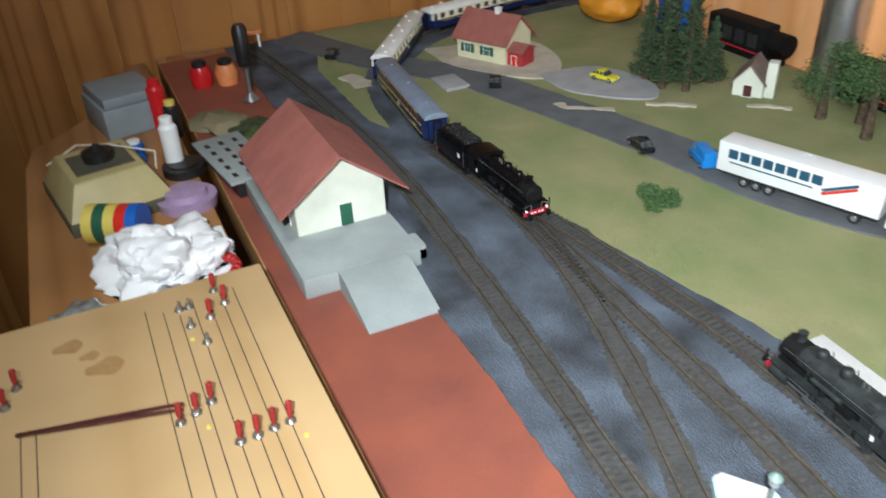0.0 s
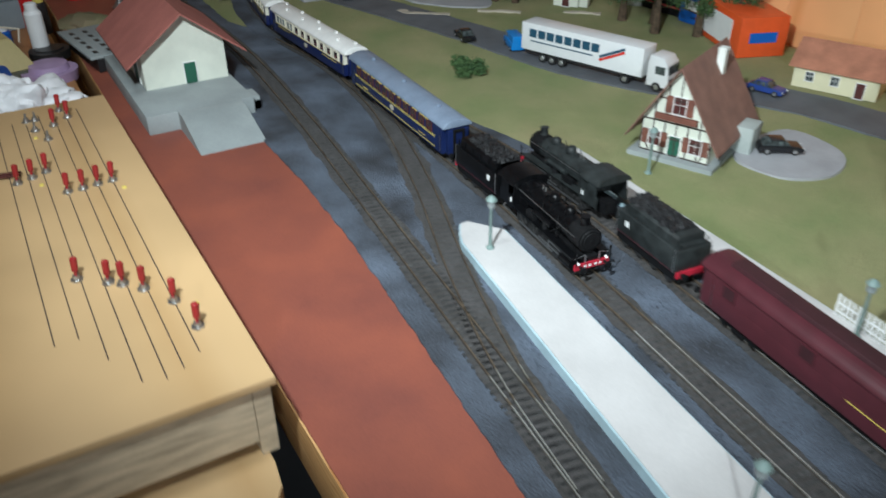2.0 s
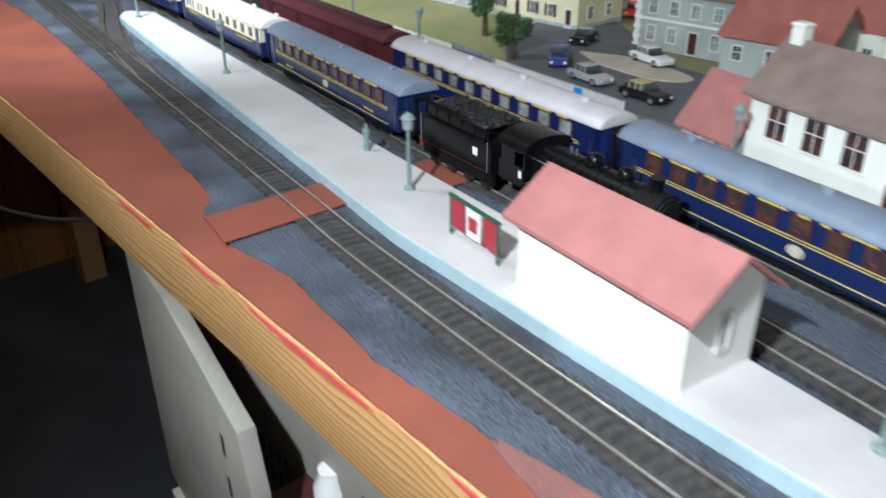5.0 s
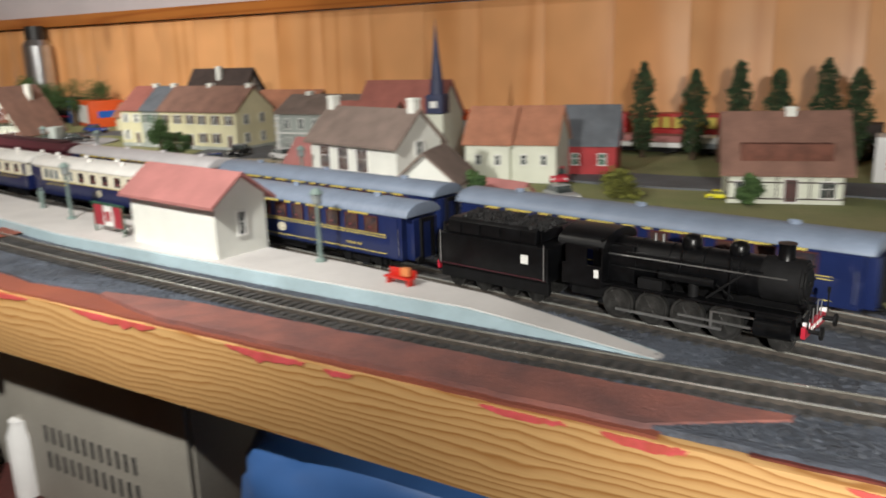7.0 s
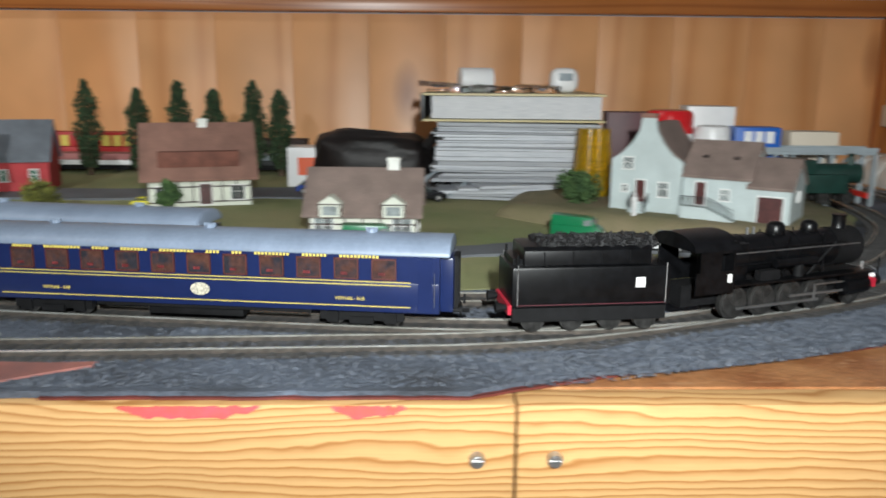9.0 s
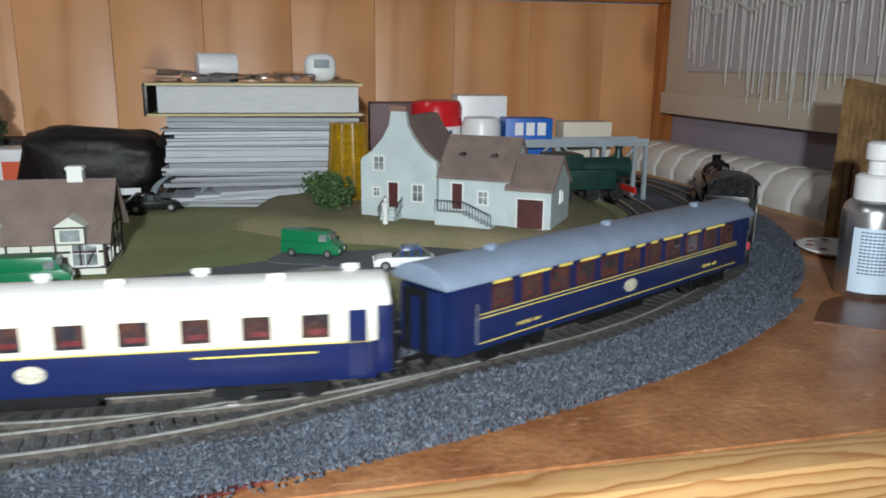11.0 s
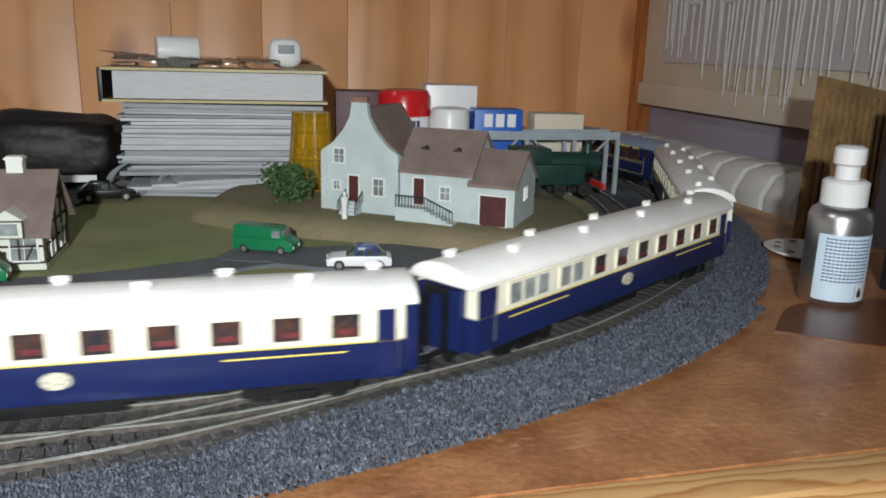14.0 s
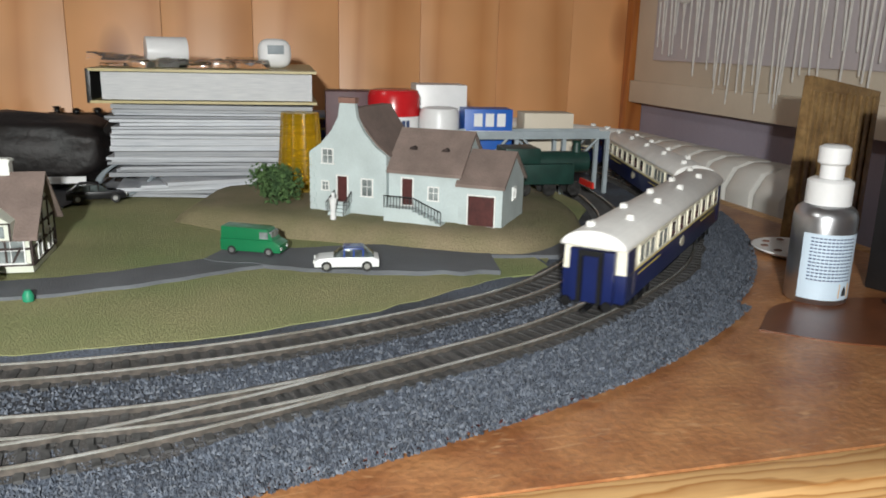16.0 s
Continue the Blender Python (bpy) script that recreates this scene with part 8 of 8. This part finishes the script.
for x, y, w, h, mt, lab in ((-1.97, 0.80, 0.12, 0.07, "orange_cloth", "bulging orange cloth bag"), (-1.345, 0.872, 0.07, 0.05, "box_blue", "small blue cardboard carton by the wall")):
    th = at("storage_bag" if mt == "orange_cloth" else "carton", pose(x, y, 0.0045), lab, "bag" if mt == "orange_cloth" else "box")
    if mt == "orange_cloth":
        bm = bmesh.new()
        bmesh.ops.create_icosphere(bm, subdivisions=4, radius=1)
        for v in bm.verts:
            f = 1 + 0.12 * noise.noise(v.co * 2.5)
            v.co = Vector((v.co.x * 0.075 * f, v.co.y * 0.05 * f, 0.036 + v.co.z * 0.036 * f))
        part("bag", bm, mt, th, "", 0, True)
    else:
        boxpart("box", (-w / 2, w / 2, -0.03, 0.03, 0, h), mt, th, "", 0.001)
        boxpart("stripe", (-w / 2 + 0.01, w / 2 - 0.01, -0.0306, -0.03, 0.02, 0.035), "plastic_white", th)
for x, y, rr, h, mt, lab in ((-1.50, 0.865, 0.032, 0.22, "aluminium", "tall brushed steel flask"), (-1.85, 0.86, 0.03, 0.17, "box_blue", "tall dark blue bottle")):
    th = at("flask", pose(x, y, 0.0045), lab, "flask")
    bm = bmesh.new()
    lathe(bm, [(rr, 0), (rr, h * 0.8), (rr * 0.7, h * 0.86)], 28)
    part("body", bm, mt, th, "", 0)
    bm = bmesh.new()
    lathe(bm, [(rr * 0.68, h * 0.862), (rr * 0.68, h)], 24)
    part("cap", bm, "plastic_black", th)
for x, y, rot in ((-1.40, 0.865, 3), (-1.68, 0.87, 0)):
    th = at("boxed_engine", pose(x, y, 0.0045, 0, 0, rot), "dark steam engine model lying by the wall", "locomotive", "locomotives")
    boxpart("body", (-0.075, 0.05, -0.018, 0.018, 0.012, 0.058), "blackmatt", th, "", 0.004)
    bm = bmesh.new()
    tube(bm, (0.05, 0, 0.036), (0.088, 0, 0.036), 0.017, 0.017, 24)
    part("boiler", bm, "blackmatt", th)
    for k in range(4):
        boxpart("panel", (-0.066 + 0.028 * k, -0.046 + 0.028 * k, -0.0187, -0.018, 0.022, 0.044), "smoky", th)
    boxpart("stripe", (-0.07, 0.045, -0.0186, -0.018, 0.0135, 0.016), "buffer_red", th, "dull red stripe")
    boxpart("frame", (-0.075, 0.075, -0.012, 0.012, 0, 0.0098), "blackmatt", th)

# ---- window end ----
wb = at("window_board", pose(1.118, 0.60, 0), "cream board with macrame fringe hanging in front", "board")
boxpart("panel", (0, 0.016, -0.75, 0.278, 0.068, 0.46), "cream_board", wb, "", 0.002)
boxpart("frame_strip", (-0.006, -0.0002, -0.75, 0.278, 0.064, 0.095), "cream_board", wb, "", 0.0015)
boxpart("inner_panel", (-0.004, -0.0002, -0.75, 0.22, 0.125, 0.46), "wall_pale", wb)
mc = at("macrame_hanging", pose(1.109, 0.60, 0), "white macrame hanging with long uneven fringe", "macrame")
r = random.Random(21)
for k in range(72):
    y = 0.205 - 0.0098 * k + r.uniform(-0.002, 0.002)
    zb = 0.105 + 0.022 * math.sin(k * 0.21) + r.uniform(-0.02, 0.02) + (0.03 if k < 8 else 0)
    bm = bmesh.new()
    p = Vector((0, y, 0.235))
    q = Vector((r.uniform(-0.003, 0.002), y + r.uniform(-0.006, 0.006), max(0.073, zb)))
    tube(bm, p, q, 0.0017, 0.0009, 5)
    part("strand", bm, "lace", mc)
for z in (0.205, 0.232, 0.262):
    bm = bmesh.new()
    pts = [(0, 0.205 - 0.0098 * k, z + 0.007 * math.sin(k * 0.8 + z * 90)) for k in range(72)]
    for a, b in zip(pts, pts[1:]):
        tube(bm, a, b, 0.0024, 0.0024, 5, False)
    part("knotted_band", bm, "lace", mc)
ra = at("radiator", pose(0, 0, 0), "white enamelled column radiator under the window", "radiator")
bm = bmesh.new()
prof = [(0.0, -0.5), (0.0, 0.020), (0.012, 0.040), (0.03, 0.046), (0.058, 0.046), (0.070, 0.036), (0.075, 0.018), (0.075, -0.5)]
prism(bm, prof, -0.0205, 0.0205)
finish(bm, 0.006)
me = bpy.data.meshes.new("column")
bm.to_mesh(me)
bm.free()
for p in me.polygons:
    p.use_smooth = True
me.materials.append(M["enamel"])
for k in range(9):
    shared("column", me, ra, pose(1.036, 0.445 + 0.046 * k, -0.017))
bt = at("spray_bottle", pose(0.868, 0.172, 0.0), "small aluminium pump spray bottle with pale blue label", "bottle")
bm = bmesh.new()
lathe(bm, [(0.0155, 0), (0.0172, 0.0015), (0.0172, 0.050), (0.016, 0.054), (0.011, 0.058)], 36)
part("can", bm, "aluminium", bt, "", 0, True)
bm = bmesh.new()
n = 22
for k in range(n):
    a0, a1 = math.radians(-165 + 140 * k / n), math.radians(-165 + 140 * (k + 1) / n)
    v = [bm.verts.new((0.01735 * math.cos(a), 0.01735 * math.sin(a), z)) for a, z in ((a0, 0.004), (a1, 0.004), (a1, 0.042), (a0, 0.042))]
    bm.faces.new(v)
lb = part("label", bm, "label_white", bt)
for j in range(13):
    bm = bmesh.new()
    for k in range(12):
        a0, a1 = math.radians(-150 + 7.2 * k), math.radians(-150 + 7.2 * k + 5.5)
        v = [bm.verts.new((0.01745 * math.cos(a), 0.01745 * math.sin(a), z)) for a, z in ((a0, 0.0152 + 0.002 * j), (a1, 0.0152 + 0.002 * j), (a1, 0.0160 + 0.002 * j), (a0, 0.0160 + 0.002 * j))]
        bm.faces.new(v)
    part("text_bar", bm, "label_ink", lb)
bm = bmesh.new()
v = [bm.verts.new((0.01748 * math.cos(math.radians(a)), 0.01748 * math.sin(math.radians(a)), z)) for a, z in ((-88, 0.0055), (-62, 0.0055), (-62, 0.0135), (-88, 0.0135))]
bm.faces.new(v)
hz = part("hazard_mark", bm, "hazard", lb, "orange square with black flame")
bm = bmesh.new()
v = [bm.verts.new((0.01756 * math.cos(math.radians(a)), 0.01756 * math.sin(math.radians(a)), z)) for a, z in ((-81, 0.0065), (-69, 0.0065), (-70, 0.0095), (-75, 0.0125), (-80, 0.0095))]
bm.faces.new(v)
part("flame", bm, "iron", hz)
bm = bmesh.new()
lathe(bm, [(0.0125, 0.0572), (0.0125, 0.070), (0.0105, 0.0715)], 30)
part("collar", bm, "plastic_white", bt)
bm = bmesh.new()
lathe(bm, [(0.0065, 0.0716), (0.0065, 0.079), (0.0085, 0.0805), (0.0085, 0.089), (0.006, 0.0905)], 24)
part("pump", bm, "plastic_white", bt)
pl = at("saucer", pose(0.925, 0.262, 0.0), "white saucer with red-brown decoration", "dish")
bm = bmesh.new()
lathe(bm, [(0.016, 0), (0.024, 0.003), (0.03, 0.006), (0.0285, 0.0062), (0.014, 0.0025)], 30)
part("plate", bm, "plastic_white", pl, "", 0, True)
for k in range(9):
    bm = bmesh.new()
    a = k * 0.7
    lathe(bm, [(0.003, 0.0062), (0.0025, 0.0068)], 7, (0.021 * math.cos(a), 0.021 * math.sin(a), 0))
    part("fleck", bm, "tile_brown", pl)
ck = at("cork_panel", pose(0.985, 0.315, 0.0, 0, 0, 12), "sparkling brown glass-flecked panel leaning upright", "panel")
bm = bmesh.new()
prism(bm, [(-0.034, 0.0), (0.05, 0.0), (0.05, 0.112), (-0.03, 0.124)], -0.004, 0.004)
part("panel", bm, "cork", ck, "", 0.001)
for k in range(10):
    boxpart("strip", (-0.029 + 0.0078 * k, -0.0245 + 0.0078 * k, -0.0056, -0.0041, 0.003, 0.113 - 0.0006 * k), "cork", ck, "", 0.0005)
bx = at("black_speaker", pose(0.950, 0.166, 0.0, 0, 0, 20), "tall black slotted metal housing", "housing")
boxpart("case", (-0.026, 0.05, -0.02, 0.03, 0, 0.118), "plastic_black", bx, "", 0.002)
for k in range(9):
    boxpart("slot", (-0.0266, -0.026, -0.006, 0.002, 0.012 + 0.011 * k, 0.018 + 0.011 * k), "plastic_grey", bx)
r = random.Random(5)
for k in range(11):
    x, y = 0.915 + r.uniform(-0.022, 0.03), 0.128 + r.uniform(-0.014, 0.016)
    bm = bmesh.new()
    box(bm, -0.010, 0.010, -0.003, 0.003, 0, 0.003)
    ob = part("metal_offcut", bm, "steel", None, "", 0.0006)
    ob.matrix_basis = pose(x, y, 0.001 + 0.0033 * (k % 4), 0, r.uniform(-6, 6), r.uniform(0, 180))
    tagged(ob, "small dark metal offcut on the pile", "offcut", "pile of metal offcuts")

# ---- under the table ----
def crate(x0, x1, y, z0, z1, label):
    th = at("storage_crate", pose((x0 + x1) / 2, y, z0), label, "crate", "crates under the table")
    w, h = (x1 - x0) / 2, z1 - z0
    boxpart("side", (-w, w, 0, 0.004, 0, h), "crate_grey", th, "", 0.001)
    boxpart("side", (-w, w, 0.25, 0.254, 0, h), "crate_grey", th, "", 0.001)
    for s in (-1, 1):
        boxpart("end", (s * w - 0.002, s * w + 0.002, 0.0045, 0.2495, 0, h), "crate_grey", th, "", 0.0008)
    boxpart("rim", (-w - 0.004, w + 0.004, -0.005, 0.0035, h + 0.0005, h + 0.010), "crate_grey", th, "", 0.001)
    boxpart("bottom", (-w + 0.003, w - 0.003, 0.005, 0.249, 0.0, 0.004), "crate_grey", th)
    for i in range(12):
        for j in range(2):
            boxpart("slot", (-w * 0.55 + i * w * 0.09, -w * 0.55 + i * w * 0.09 + 0.0032, -0.0006, -0.0001, h * 0.25 + 0.022 * j, h * 0.25 + 0.022 * j + 0.014), "iron", th)
    return th


crate(-0.285, -0.075, 0.03, -0.19, -0.062, "beige-grey plastic crate with slotted sides")
crate(-0.56, -0.30, 0.05, -0.28, -0.10, "grey plastic crate standing under the table")
crate(-0.07, 0.14, 0.09, -0.24, -0.085, "pale grey plastic crate behind the bag")
ud = at("low_shelf", pose(0, 0, 0), "dark wooden shelf under the table", "shelf")
boxpart("board", (-0.34, 0.9, 0.0, 0.5, -0.212, -0.1905), "brown_door", ud)
for x in (-0.32, 0.3, 0.88):
    boxpart("leg", (x - 0.012, x + 0.012, 0.01, 0.04, FLOOR, -0.2125), "brown_door", ud)
bb = at("blue_bag", pose(0.115, 0.035, -0.1903), "shiny blue plastic carrier bag with darker print", "bag")
bm = bmesh.new()
bmesh.ops.create_icosphere(bm, subdivisions=4, radius=1)
for v in bm.verts:
    p = v.co
    f = 1 + 0.14 * noise.noise(p * 2.0) + 0.05 * noise.noise(p * 7)
    v.co = Vector((math.copysign(abs(p.x) ** 0.7, p.x) * 0.135 * f, p.y * 0.04 * f, 0.071 + math.copysign(abs(p.z) ** 0.6, p.z) * 0.069 * f))
part("bag", bm, "bag_blue", bb, "", 0, True)
bm = bmesh.new()
prism(bm, [(-0.07, 0.095), (0.06, 0.082), (0.075, 0.090), (-0.02, 0.108)], -0.050, -0.046)
part("print", bm, "bag_navy", bb, "dark blue printed band")
pb = at("packing_board", pose(-0.405, 0.005, -0.30, 0, 0, -6), "worn beige packing board leaning under the table", "board")
bm = bmesh.new()
prism(bm, [(-0.12, 0.0), (0.115, 0.0), (0.112, 0.05), (0.118, 0.08), (0.110, 0.12), (0.116, 0.16), (0.104, 0.205), (-0.02, 0.232), (-0.12, 0.238)], -0.006, 0.006)
part("board", bm, "crate_grey", pb, "", 0.0015)
for k, z in enumerate((0.10, 0.13, 0.165)):
    boxpart("slit", (0.070, 0.074, -0.0066, -0.006, z, z + 0.016), "iron", pb)
boxpart("foot", (-0.10, 0.10, -0.012, 0.012, -0.012, -0.0002), "crate_grey", pb)
jr = at("plastic_jar", pose(-0.272, 0.03, -0.16), "small white plastic canister under the table", "jar")
bm = bmesh.new()
lathe(bm, [(0.011, -0.03), (0.011, 0.022), (0.0075, 0.030), (0.0075, 0.035)], 22)
part("jar", bm, "plastic_white", jr)
cb = at("power_cable", pose(0, 0, 0), "black power cable hanging behind the shelf", "cable")
bm = bmesh.new()
pts = [(-0.80, -0.05, -0.02), (-0.76, -0.05, -0.06), (-0.70, -0.045, -0.075), (-0.62, -0.02, -0.07), (-0.56, 0.012, -0.06), (-0.50, 0.03, -0.045)]
sp = spline(pts, 6)
for a, b in zip(sp, sp[1:]):
    tube(bm, tuple(a), tuple(b), 0.0018, 0.0018, 7, False)
part("cable", bm, "plastic_black", cb)
ch = at("office_chair", pose(-1.62, -0.62, FLOOR), "black office chair in the dark corner", "chair")
bm = bmesh.new()
box(bm, -0.2, 0.2, -0.2, 0.2, 0.42, 0.49)
part("seat", bm, "leather_black", ch, "", 0.03)
bm = bmesh.new()
box(bm, -0.26, -0.2, -0.2, 0.2, 0.55, 1.1)
part("backrest", bm, "leather_black", ch, "", 0.02)
bm = bmesh.new()
lathe(bm, [(0.22, 0), (0.2, 0.04), (0.03, 0.06), (0.03, 0.415)], 10)
part("base", bm, "plastic_black", ch)


# ---- what moves ----
FRONT = [(0, 0.002), (0.5, 0.1311), (1, 0.2563), (1.5, 0.3763), (2, 0.4965), (2.5, 0.6186), (3, 0.7437), (3.5, 0.8669), (4, 0.9899), (4.2, 1.04), (5.2, 1.277), (6.3, 1.522), (6.5, 1.566), (7, 1.67), (7.5, 1.779), (8, 1.884), (8.5, 1.981), (9, 2.073), (9.5, 2.167), (10, 2.258), (10.2, 2.298), (11.3, 2.512), (12.5, 2.751), (13, 2.839), (13.5, 2.927), (14, 3.0175), (14.5, 3.1115), (15, 3.206), (15.5, 3.292), (16, 3.386)]


def front(t):
    return float(np.interp(t, [a for a, _ in FRONT], [b for _, b in FRONT]))


def motions():
    times = [k * 0.25 for k in range(65)]
    stock = [(LOCO, 0.062, 0.026), (TENDER, 0.1675, 0.024)]
    s = 0.230
    for ob in [BLUE] + CREAMS:
        stock.append((ob, s + 0.1295, 0.082))
        s += 0.264
    for ob, back, half in stock:
        walk(ob, [(t, MAIN.stance(front(t) - back - half, front(t) - back + half, RAIL_Z)) for t in times])
    for k, w in enumerate(WHEELS):
        x, _, r = w.location
        steps = [j / 30 for j in range(481)]
        walk(w, [(t, pose(x, 0, r) @ Matrix.Rotation(front(t) / r, 4, "Y")) for t in steps])


motions()
